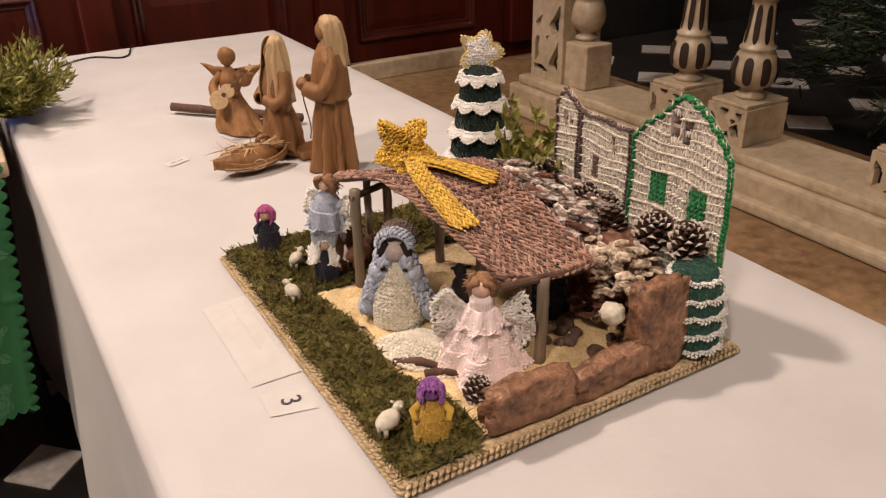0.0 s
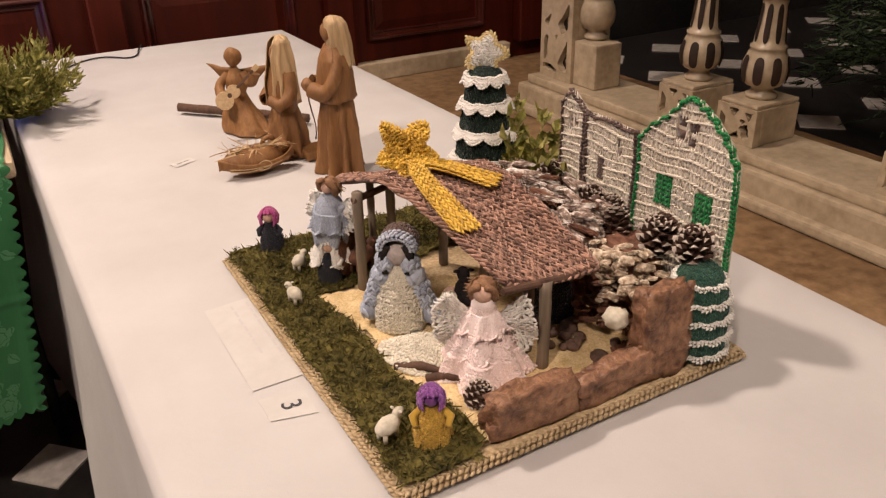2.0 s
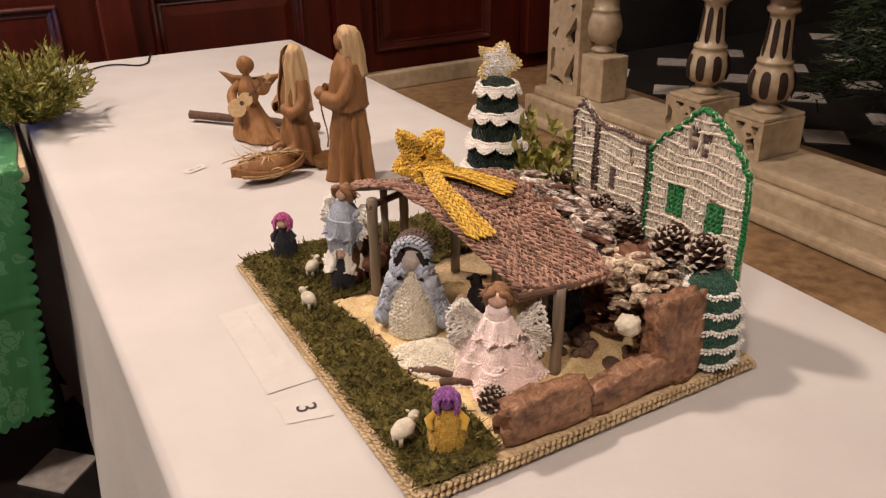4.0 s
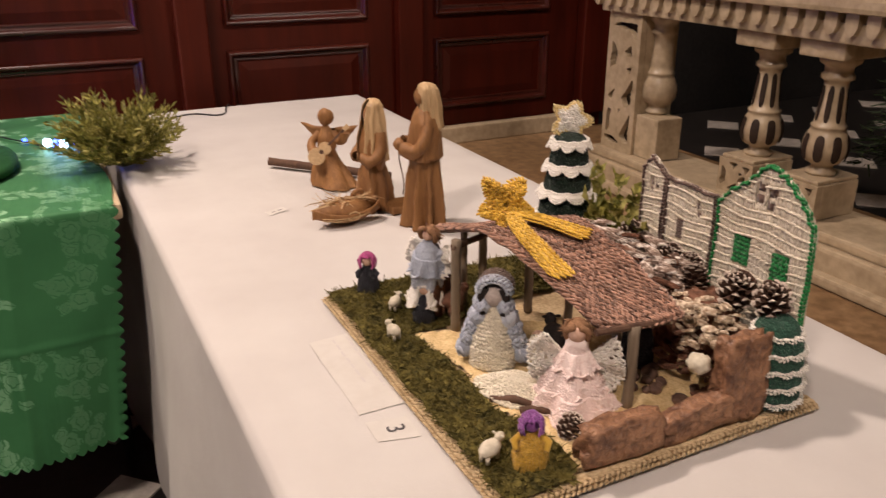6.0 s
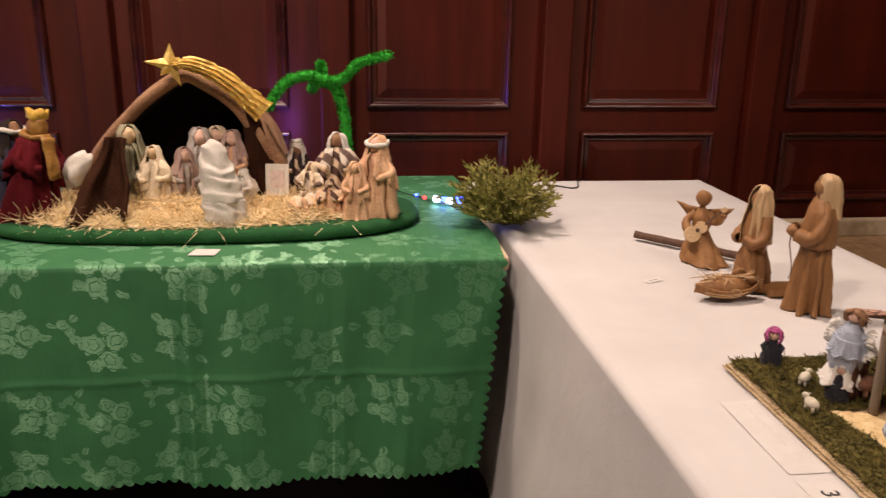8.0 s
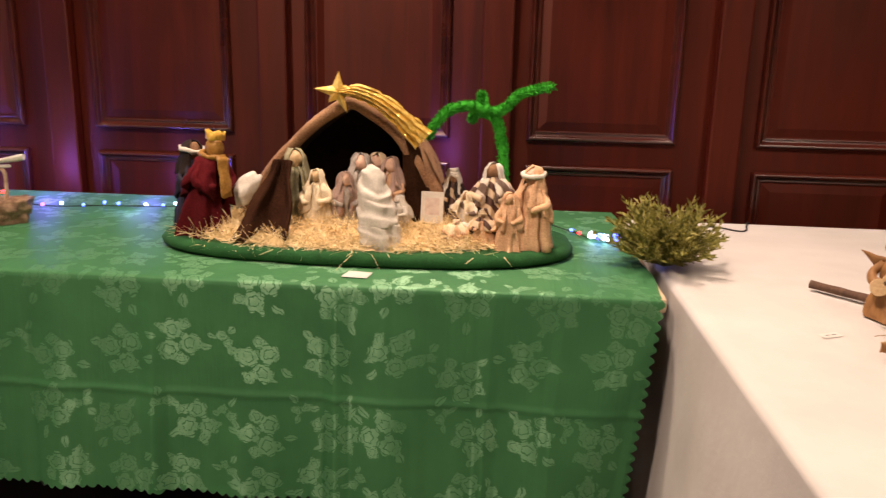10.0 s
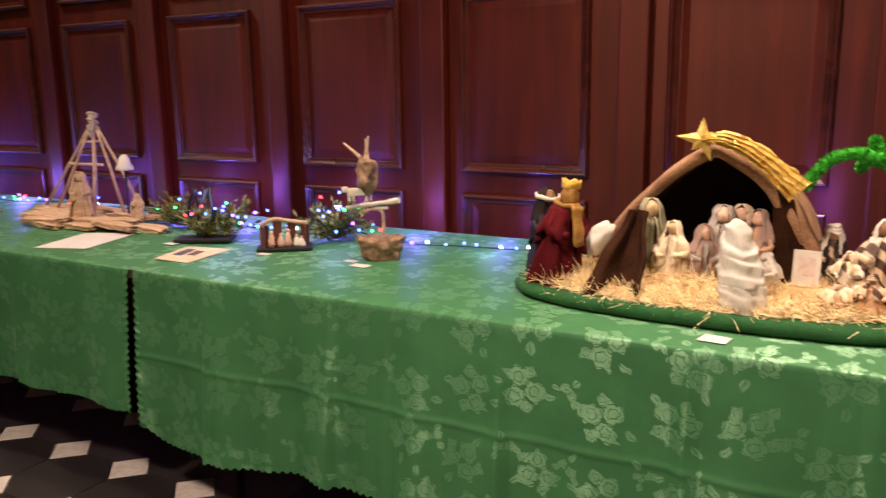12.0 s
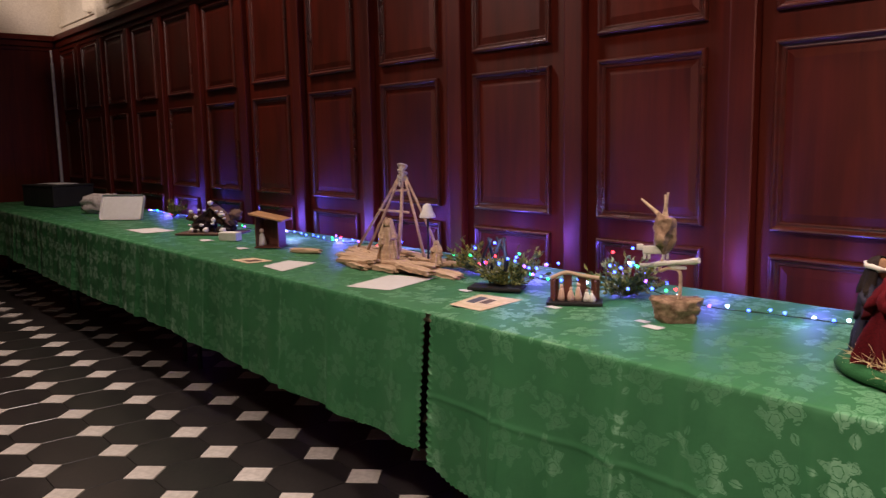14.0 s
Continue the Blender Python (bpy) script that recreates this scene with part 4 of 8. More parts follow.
# crocheted fir trees
def fir(name, label, m, height, r0, rings, body, star, taper, frill):
    t = thing(name, label, "tree ornament", m, "crocheted fir trees")
    if star:
        prof = [(r0 * (1 - taper * k / 8) * (1.0 if k else 0.94), height * k / 8) for k in range(9)] + [(r0 * (1 - taper) * 0.55, height * 1.05), (r0 * 0.05, height * 1.06)]
    else:
        prof = [(r0 * w, height * k / 8) for k, w in enumerate((0.93, 1.0, 1.02, 1.0, 0.97, 0.94, 0.88, 0.79, 0.62))] + [(r0 * 0.45, height * 1.06), (r0 * 0.04, height * 1.09)]
    s = turned(prof)
    b = Craft()
    b.add(sheet(s, 28, 14), body)
    b.add(crochet(s, 38, 28, 0.38, 0.55, 0.2, 0.35), body)
    b.child("body", t)
    for k, z in enumerate(rings):
        f = Craft()
        r = Vector(s(0.0, z / height * 8 / 10)).x + 0.002
        n = 144

        def hem(i, out, down, k=k, r=r, z=z):
            a = 2 * math.pi * i / n
            lobe = abs(math.sin(a * (4.5 if frill > 0.004 else 6) + k))
            w = 1 + 0.05 * math.sin(a * 13 + k) * out
            return (r * w * (1 + out * (0.5 + 0.5 * lobe)) * math.cos(a), r * w * (1 + out * (0.5 + 0.5 * lobe)) * math.sin(a), z + frill * 0.8 - down * (0.55 + 0.75 * lobe))
        if frill > 0.004:
            f.add(sheet(lambda u, v: hem(u * n, 0.06 + 0.17 * v, 0.003 + 0.0085 * v), 108, 4, 0.0016), Y_WHITE)
            for o, d, fat in ((0.06, 0.002, 0.0024), (0.15, 0.007, 0.0022), (0.24, 0.012, 0.0028)):
                f.add(chain([hem(i, o, d) for i in range(n + 1)], 0.0046, fat, 0.6), Y_WHITE)
            for q in range(36):
                f.add(chain([hem(4 * q, 0.06, 0.003), hem(4 * q + 0.6, 0.16, 0.008), hem(4 * q, 0.23, 0.012)], 0.0050, 0.0017, 0.4), Y_WHITE)
        else:
            f.add(chain([hem(i, 0.04, frill) for i in range(n + 1)], 0.0040, 0.0021, 0.7), Y_WHITE)
            f.add(chain([hem(i + 0.6, 0.08, frill * 2.2) for i in range(n + 1)], 0.0040, 0.0018, 1.0), Y_WHITE)
        f.child("frill", t, "white crocheted frill")
    if star:
        f = Craft()
        sm2 = rot((0, 0, height + 0.028), 84, 0, -54)
        q0 = star_face(0.031, 0.017, 0.006)

        def q(u, v):
            p = Vector(q0(1 - u, v))
            return p + noise.noise_vector(p * 60) * 0.003 * v
        f.add(sheet(q, 100, 5, 0.006), Y_CREAM, sm2)
        for k in (0.15, 0.30, 0.45, 0.60, 0.75):
            f.add(chain([Vector(q(i / 80, k)) + Vector((0, 0, 0.002)) for i in range(81)], 0.0046, 0.0026, 0.6), Y_WHITE, sm2)
        for k in (0.88, 1.0):
            f.add(chain([Vector(q(i / 80, k)) + Vector((0, 0, 0.002)) for i in range(81)], 0.0046, 0.0030, 0.6), Y_STARRIM, sm2)
        f.child("star", t, "white star edged in yellow")
    return t


fir("crocheted_fir", "dark green crocheted fir tree with white frills and a star", rot((0.915, 2.178, BZ + 0.006), 0, 0, 20), 0.200, 0.054, (0.040, 0.082, 0.122, 0.162, 0.198), Y_DKGREEN, True, 0.56, 0.0055)
fir("crocheted_fir", "blue-green crocheted fir tree with five thin white frills", rot((0.903, 1.750, BZ + 0.001), 0, 0, 70), 0.095, 0.0325, (0.010, 0.030, 0.050, 0.069, 0.088), Y_MIDGREEN, False, 0.16, 0.0022)


# pine cones
def pine_cone(name, m, size, tip=M_CONETIP, group="pine cones"):
    c = Craft()
    c.add(lathe([(0.12 * size, 0), (0.3 * size, 0.2 * size), (0.26 * size, 0.6 * size), (0.1 * size, 1.0 * size)], 8), M_CONE)
    n = 62
    for i in range(n):
        t = i / n
        a = i * 2.39996
        rr = size * (0.64 * math.sin(math.pi * (0.16 + 0.78 * t)) ** 0.8)
        z = size * (0.02 + 1.0 * t)
        tilt = -8 + 62 * t
        mm = pose(0, 0, z, 0, 0, math.degrees(a)) @ pose(0, 0, 0, 0, -tilt, 0)
        w, th = size * 0.17 * (1.1 - 0.5 * t), size * 0.03
        l0, l1 = size * 0.08, rr
        vs = [(l0, -w * 0.4, -th), (l0, w * 0.4, -th), (l0, 0, th), (l1 * 0.9, -w, -th), (l1 * 0.9, w, -th), (l1 * 0.9, 0, th * 2.2), (l1 * 1.06, -w * 0.5, th * 0.4), (l1 * 1.06, w * 0.5, th * 0.4)]
        c.add((vs, [(0, 3, 5, 2), (2, 5, 4, 1), (0, 1, 4, 3)]), M_CONE, mm)
        c.add((vs, [(3, 6, 5), (5, 6, 7), (5, 7, 4), (3, 4, 7, 6)]), tip if RNG.random() < 0.8 else M_CONE, mm)
    return c.make(name, "open brown pine cone with frosted white scale tips", "pine cone", m, group, False)


for x, y, z, s, a, b, r in ((0.914, 1.826, 0.848, 0.038, 14, -10, 0), (0.912, 1.766, 0.860, 0.036, -10, -14, 40), (0.920, 2.036, 0.852, 0.030, 10, -20, 80), (0.924, 1.958, 0.846, 0.030, -14, -20, 120), (0.905, 1.880, 0.840, 0.032, 20, -20, 200), (0.650, 1.786, 0.768, 0.024, 20, 10, 30), (0.926, 1.91, 0.846, 0.028, 5, -15, 260)):
    pine_cone("pine_cone", rot((x, y, z), a, b, r), s)

# bark and stone hill behind the stable
HR = random.Random(11)
k = 0
for x, y, z, sx, sy, sz, rz, ry, mt, nm in (
        (0.872, 2.040, 0.857, 0.040, 0.016, 0.012, 110, 6, M_BARKPALE, "bark_piece"), (0.896, 2.000, 0.842, 0.032, 0.018, 0.014, 130, -10, M_BARKPALE, "bark_piece"),
        (0.868, 1.985, 0.845, 0.028, 0.016, 0.012, 100, 12, M_BARKPALE, "bark_piece"), (0.890, 1.940, 0.852, 0.030, 0.018, 0.014, 80, -8, M_BARKPALE, "bark_piece"),
        (0.862, 1.935, 0.842, 0.026, 0.015, 0.012, 140, 14, M_BARKPALE, "bark_piece"), (0.878, 1.900, 0.850, 0.026, 0.017, 0.013, 60, -12, M_BARKPALE, "bark_piece"),
        (0.872, 2.015, 0.812, 0.055, 0.034, 0.040, 95, 5, M_BARK, "bark_block"), (0.880, 1.935, 0.803, 0.060, 0.036, 0.040, 90, -4, M_BARK, "bark_block"),
        (0.900, 1.855, 0.812, 0.045, 0.034, 0.045, 80, 3, M_BARK, "bark_block"), (0.838, 1.980, 0.800, 0.032, 0.012, 0.030, 85, 0, M_BARK, "bark_block"),
        (0.905, 2.085, 0.80, 0.040, 0.026, 0.034, 70, 0, M_BARK, "bark_block")):
    ob = part(nm, bark_slab((sx, sy, sz), 3.3 + k), mt, None)
    ob.matrix_basis = rot((x, y, z), HR.uniform(-8, 8), ry, rz)
    tagged(ob, "weathered bark piece with frosted pale ridges" if mt is M_BARKPALE else "thick red-brown bark block heaped behind the stable", "bark", "bark pieces")
    k += 1
# leaning bark slab and log walls at the front edge
for nm, lab, p, s, r in (("bark_slab", "upright red-brown bark slab leaning at the board's edge", (0.846, 1.742, 0.810), (0.034, 0.013, 0.052), (-6, 4, 0)),
                         ("bark_log", "smooth red-brown bark log lying along the board's edge", (0.780, 1.737, 0.782), (0.050, 0.012, 0.020), (0, -7, 0)),
                         ("bark_log", "rough brown bark piece lying along the board's edge", (0.683, 1.738, 0.787), (0.050, 0.013, 0.025), (0, 2, 0))):
    ob = part(nm, rough_up(rough_up(bark_slab(s, 1.7 + p[0] * 9, 5, 0.13), 0.0026, 45, p[0]), 0.0010, 200, p[0]), M_LOG, None, "", True)
    ob.matrix_basis = rot(p, *r)
    tagged(ob, lab, "bark", "bark pieces")
# pale cork stack: thin layers heaped against the slab
for i in range(190):
    f = i / 190
    x, y = 0.822 + 0.062 * HR.random(), 1.772 + 0.078 * HR.random()
    z = 0.776 + 0.100 * f - 0.016 * abs(x - 0.85) / 0.04
    k = HR.uniform(0.6, 1.2)
    pale = f > 0.42
    ob = part("cork_chip", bark_slab((0.0088 * k, 0.0060 * k, 0.0027 * k), i * 1.9, 5, 0.5), M_CORK if pale else M_BARK, None)
    ob.matrix_basis = rot((x, y, z), HR.uniform(-28, 28), HR.uniform(-28, 28), HR.uniform(0, 180))
    tagged(ob, "pale thin chip of cork bark piled into a rock face" if pale else "red-brown chip of bark at the foot of the rock face", "cork chip", "cork chips")
for i in range(80):
    x, y = HR.uniform(0.835, 0.928), HR.uniform(1.875, 2.075)
    k = HR.uniform(0.7, 1.4)
    ob = part("bark_flake", bark_slab((0.0190 * k, 0.0062 * k, 0.0036 * k), i * 0.7, 7, 0.4), M_BARKPALE if i % 5 else M_BARK, None)
    ob.matrix_basis = rot((x, y, 0.852 + 0.012 * (x > 0.86) + HR.uniform(-0.006, 0.016)), HR.uniform(-25, 25), HR.uniform(-14, 14), HR.uniform(70, 150))
    tagged(ob, "frosted flake of bark on the heap behind the stable", "bark", "bark flakes")
ob = part("pale_stone", stone((0.0135, 0.012, 0.011), 4.4, 3, 0.3, 2.6), M_SHEEP, None, "", True)
ob.matrix_basis = rot((0.803, 1.762, 0.828))
tagged(ob, "small pale rounded stone wedged in the bark", "stone")
for i in range(34):
    if i < 12:
        p = (0.905 + HR.uniform(-0.03, 0.02), HR.uniform(1.89, 2.05), 0.858 + HR.uniform(-0.012, 0.012))
    else:
        p = (HR.uniform(0.765, 0.835), HR.uniform(1.77, 1.88), BZ + 0.007)
    r = HR.uniform(0.006, 0.010)
    ob = part("pebble", stone((r, r * 0.8, r * 0.75), i * 2.7, 2, 0.25), M_PEBBLE, None, "", True)
    ob.matrix_basis = rot(p, 0, 0, HR.uniform(0, 180))
    tagged(ob, "small rounded brown pebble on the crib board", "pebble", "pebbles")
# twig edging of the path
c = Craft()
for a, b in (((0.612, 1.880), (0.655, 1.835)), ((0.640, 1.84), (0.690, 1.80)), ((0.630, 1.845), (0.665, 1.815))):
    c.add(tube([(*a, BZ + 0.006), ((a[0] + b[0]) / 2, (a[1] + b[1]) / 2 + 0.004, BZ + 0.010), (*b, BZ + 0.007)], [0.004, 0.005, 0.003], 7), M_TWIG)
c.make("twig", "dark bent twig edging the sawdust path", "twig")


# figures: each a single plain shape
def wool_figure(name, label, m, body, head, hgt, r0, hood=None, cape=None, arms=None, category="doll", brim=False):
    c = Craft()
    s = turned([(r0, 0), (r0 * 0.97, hgt * 0.2), (r0 * 0.78, hgt * 0.42), (r0 * 0.52, hgt * 0.62), (r0 * 0.36, hgt * 0.70)], 5, 0.06)
    c.add(sheet(s, 20, 8), body)
    c.add(crochet(s, 30, 20, 0.40, 0.55, 0.2, 0.4), body)
    hc = hgt * 0.82
    hr = hgt * 0.16
    if head:
        c.add(ball((0, -hr * 0.1, hc), hr * 0.90), head)
    if hood:
        hs = turned([(hr * 1.2, hc - hr * 0.9), (hr * 1.26, hc), (hr * 1.05, hc + hr * 0.7), (hr * 0.5, hc + hr * 1.18), (0.001, hc + hr * 1.25)])
        c.add(crochet(hs, 14, 6, 0.5, 0.65, 0.2, 0.3, lambda u, v: not (0.67 < u < 0.83 and v < 0.55)), hood)
        c.add(ball((0, hr * 0.35, hc + hr * 0.25), hr * 1.12), hood)
    if brim:
        # long dark hair and a stiff open hood over it
        c.add(rough_up(ball((0, hr * 0.35, hc), hr * 1.0, None, 3), hr * 0.1, 120), M_DARKHAIR)
        for sgn in (-1, 1):
            c.add(tube(smooth_path([(sgn * hr * 0.55, -hr * 0.55, hc + hr * 0.65), (sgn * hr * 0.85, -hr * 0.62, hc - hr * 0.1), (sgn * hr * 0.72, -hr * 0.75, hc - hr * 1.2)], 8), hr * 0.30, 7), M_DARKHAIR)
        hs = turned([(hr * 1.16, hr * -1.15), (hr * 1.24, hr * -0.6), (hr * 1.22, hr * 0.2), (hr * 1.05, hr * 0.8)], 0, 0, 0, 0.95)
        hm = rot((0, 0, hc + hr * 0.30), 90, 0, 0)
        c.add(sheet(lambda u, v: hs(0.5 * u, v), 18, 6, 0.003), Y_TAUPE, hm)
        c.add(crochet(lambda u, v: hs(0.5 * u, v), 16, 8, 0.45, 0.6, 0.3, 0.3), Y_TAUPE, hm)
        for k0, f in ((1.0, 0.0034), (0.86, 0.0030), (0.72, 0.0028)):
            c.add(chain([hs(0.5 * k / 20, k0) for k in range(21)], 0.0044, f, 0.5), Y_BLUE, hm)
    if cape:
        for sgn in (-1, 1):
            for q in range(5):
                f = q / 4
                c.add(ball((sgn * (r0 * (0.45 + 0.68 * f)), -r0 * 0.25 + 0.1 * r0 * f, hgt * (0.72 - 0.56 * f)), r0 * (0.36 + 0.05 * math.sin(q * 2)), None, 2, (1, 1, 1.15)), cape)
                ss = turned([(r0 * 0.30 * math.cos(t), r0 * 0.38 * math.sin(t)) for t in (-1.3, -0.7, 0, 0.7, 1.3)])
                c.add(crochet(ss, 8, 5, 0.5, 0.65, 0.4, 0.3), cape, rot((sgn * (r0 * (0.48 + 0.70 * f)), -r0 * 0.25 + 0.1 * r0 * f, hgt * (0.72 - 0.56 * f))))
    if arms:
        for sgn in (-1, 1):
            c.add(tube([(sgn * r0 * 0.45, 0, hgt * 0.62), (sgn * r0 * 0.95, -r0 * 0.25, hgt * 0.5), (sgn * r0 * 0.8, -r0 * 0.8, hgt * 0.45)], [r0 * 0.22, r0 * 0.24, r0 * 0.16], 8), arms)
    return c.make(name, label, category, m)


M_PALEFACE = speckled("pale_wool", (0.38, 0.32, 0.29), (0.55, 0.48, 0.44), 0.85, 300, 40, 0.3, 0.0008)
wool_figure("wool_doll", "kneeling wool doll in cream with blue cape and taupe hood", rot((0.661, 1.958, BZ + 0.004), 0, 0, -38), Y_CREAM, M_PALEFACE, 0.110, 0.030, None, Y_BLUE, None, "doll", True)


def lace_fan(r1, sector, rows=6):
    """A crocheted fan: scalloped rows joined by short spokes, with open holes."""
    vs, fs = [], []

    def at(r, a):
        return Vector((r * math.sin(a), 0.004 * math.sin(a * 6) * r / r1, r * math.cos(a)))

    def take(piece):
        k = len(vs)
        vs.extend(piece[0])
        fs.extend(tuple(i + k for i in f) for f in piece[1])
    for j in range(1, rows + 1):
        n = 8 + 8 * j
        rr = r1 * j / rows
        lobe = 0.10 * r1 / rows * (2.2 if j == rows else 1.0)
        take(chain([at(rr + lobe * 4 * abs(math.sin(i * math.pi / 4)), sector * (i / n - 0.5)) for i in range(n + 1)], 0.0048, 0.0025, 0.5))
        m = 5 + 3 * j
        for i in range(m + 1):
            a = sector * (i / m - 0.5)
            if RNG.random() < 0.85:
                take(chain([at(rr * (j - 1) / j + 0.001, a), at(rr, a + RNG.uniform(-0.05, 0.05))], 0.0048, 0.0022, 0.4))
    return vs, fs


def angel(name, label, m, gown, wing, hair, hgt, r0, wing_r=0.44, head=1.0, puff=False):
    c = Craft()
    if puff:        # a gathered, rounded gown with a lace hem
        s = turned([(r0 * 0.62, 0), (r0 * 0.88, hgt * 0.12), (r0 * 1.0, hgt * 0.30), (r0 * 0.90, hgt * 0.48), (r0 * 0.62, hgt * 0.62), (r0 * 0.30, hgt * 0.70)], 6, 0.16)
    else:
        s = turned([(r0 * 1.02, 0), (r0 * 0.94, hgt * 0.10), (r0 * 0.76, hgt * 0.26), (r0 * 0.44, hgt * 0.44), (r0 * 0.36, hgt * 0.54), (r0 * 0.32, hgt * 0.68)], 7, 0.20)
    c.add(sheet(s, 40, 10), gown)
    c.add(crochet(s, 52, 30, 0.30, 0.5, 0.1, 0.6), gown)
    if puff:
        for x, y, z, r in ((0.62, 0.2, 0.54, 0.32), (-0.5, 0.3, 0.48, 0.28), (0.4, 0.5, 0.34, 0.30)):
            c.add(rough_up(ball((x * r0, y * r0, z * hgt), r * r0, None, 3), 0.003, 120), gown)
    for v0, q, dz in (((0.12, 1.45, 0.022), (0.62, 1.25, 0.022)) if puff else ((0.06, 1.14, 0.012), (0.26, 1.30, 0.024), (0.58, 1.62, 0.030), (0.84, 1.70, 0.020))):
        def flounce(u, v, v0=v0, q=q, dz=dz):
            x, y, z = s(u, v0)
            k = 1.02 + (q - 1) * (1 - v) * (1 + 0.34 * math.sin(2 * math.pi * u * 7 + v0 * 9) + 0.12 * math.sin(2 * math.pi * u * 17 + v0 * 31))
            return (x * k, y * k, z + 0.003 - dz * (1 - v) * (0.85 + 0.30 * abs(math.sin(math.pi * u * 9 + v0 * 5))))
        lace = wing if puff and v0 < 0.2 else gown
        c.add(sheet(flounce, 108, 8, 0.0022), lace)
        c.add(crochet(flounce, 72, 7, 0.26, 0.42, 0.0, 0.6), lace)
        c.add(chain([flounce(i / 84, 0.0) for i in range(85)], 0.0048, 0.0024, 0.5), lace)
    c.add(ball((0, -hgt * 0.025, hgt * 0.785), hgt * 0.108 * head, None, 3), M_SKIN)
    c.add(ball((0, 0, hgt * 0.67), r0 * 0.34, None, 2), gown)
    hm = ball((0, hgt * 0.030, hgt * 0.808), hgt * 0.128 * head, None, 3, (1.05, 1.0, 1.05))
    rough_up(hm, hgt * 0.018, 160)
    c.add(hm, hair)
    for sgn in (-1, 1):
        c.add(rough_up(tube(smooth_path([(sgn * hgt * 0.030, -hgt * 0.075, hgt * 0.885), (sgn * hgt * 0.098, -hgt * 0.040, hgt * 0.82), (sgn * hgt * 0.095, -hgt * 0.010, hgt * 0.72)], 8), hgt * 0.036, 8), 0.0014, 200, sgn), hair)

    def lock():
        a, t = RNG.uniform(-0.3, math.pi + 0.3), RNG.uniform(-0.5, 1.2)
        r = hgt * 0.130 * head
        return (r * math.cos(a) * math.cos(t), hgt * 0.030 + r * abs(math.sin(a)) * math.cos(t), hgt * 0.808 + r * math.sin(t)), (math.cos(a) * 0.6, 0.5, -1.0)
    c.add(strips(420, lock, hgt * 0.075, 0.0009, 0.8), hair)
    for sgn in (-1, 1):
        w = lace_fan(hgt * wing_r, 1.8)
        c.add(w, wing, rot((sgn * r0 * 0.25, r0 * 0.42, hgt * (0.46 if puff else 0.40)), 6, sgn * (86 if puff else 92), sgn * -10))
        if puff:
            c.add(tube([(sgn * r0 * 0.3, 0, hgt * 0.60), (sgn * r0 * 0.72, -r0 * 0.25, hgt * 0.46), (sgn * r0 * 0.5, -r0 * 0.62, hgt * 0.38)], [r0 * 0.15, r0 * 0.16, r0 * 0.11], 8), gown)
    return c.make(name, label, "doll", m)


angel("wool_angel", "wool angel doll in a pale pink gown with lacy white wings", rot((0.690, 1.830, BZ + 0.014), 3, 0, -40), Y_PINK, Y_WHITE, M_HAIR, 0.108, 0.037, 0.37, 0.86)
angel("wool_angel", "wool angel doll in a pale blue gown with cream wings", rot((0.640, 2.106, BZ + 0.040), 4, 6, -60), Y_BLUE, Y_WHITE, M_HAIR, 0.112, 0.0225, 0.24, 0.62, True)
# the child's shawl, spread on the sawdust
c = Craft()


def shawl(u, v):
    a = 2 * math.pi * u
    r = 0.034 * v * (1 + 0.10 * math.sin(3 * a))
    return (r * math.cos(a) * 1.25, r * math.sin(a), 0.016 * (1 - v * v) + 0.002 * math.sin(5 * a) * v)


c.add(sheet(shawl, 36, 8), Y_CREAM)
c.add(crochet(lambda u, v: shawl(1 - u, v), 28, 9, 0.40, 0.6, 0.3, 0.3), Y_CREAM)
c.add(chain([shawl(i / 50, 1) for i in range(51)], 0.006, 0.0042), Y_CREAM)
c.make("crocheted_shawl", "round cream crocheted shawl spread on the sawdust", "shawl", rot((0.650, 1.888, BZ + 0.006), 0, 0, -30))
c = Craft()
c.add(ball((0, 0, 0.012), 0.012, None, 2, (1.8, 1, 0.9)), Y_CREAM)
c.add(ball((0.022, 0, 0.018), 0.008), M_SKIN)
c.add(crochet(turned([(0.004, -0.02), (0.012, -0.012), (0.013, 0.0), (0.012, 0.012), (0.004, 0.02)]), 10, 7, 0.45, 0.6, 0.3, 0.3), Y_CREAM, rot((0, 0, 0.012), 0, 90, 0))
c.make("wool_doll", "small cream wool bundle doll lying on straw", "doll", rot((0.712, 1.935, BZ + 0.006), 0, 0, 60))

wool_figure("wool_doll", "tiny wool doll in black with a magenta cap", rot((0.596, 2.214, BZ + 0.004), 0, 0, -30), Y_BLACK, M_SKIN, 0.060, 0.0155, Y_MAGENTA, None, Y_BLACK)
wool_figure("wool_doll", "tiny wool doll in mustard yellow with a purple cap", rot((0.592, 1.764, BZ + 0.003), 0, 0, -30), Y_MUSTARD, Y_PURPLE, 0.058, 0.0180, Y_PURPLE, None, Y_MUSTARD)
wool_figure("wool_doll", "tiny dark wool doll with a white shawl on the moss", rot((0.632, 2.096, BZ + 0.004), 0, 0, -30), Y_BLACK, M_SKIN, 0.055, 0.016, Y_WHITE, None, Y_WHITE)
wool_figure("wool_doll", "dark wool doll with a red hood standing in the stable", rot((0.815, 1.880, BZ + 0.004), 0, 0, -30), Y_BLACK, M_DARKHAIR, 0.100, 0.024, Y_RED)
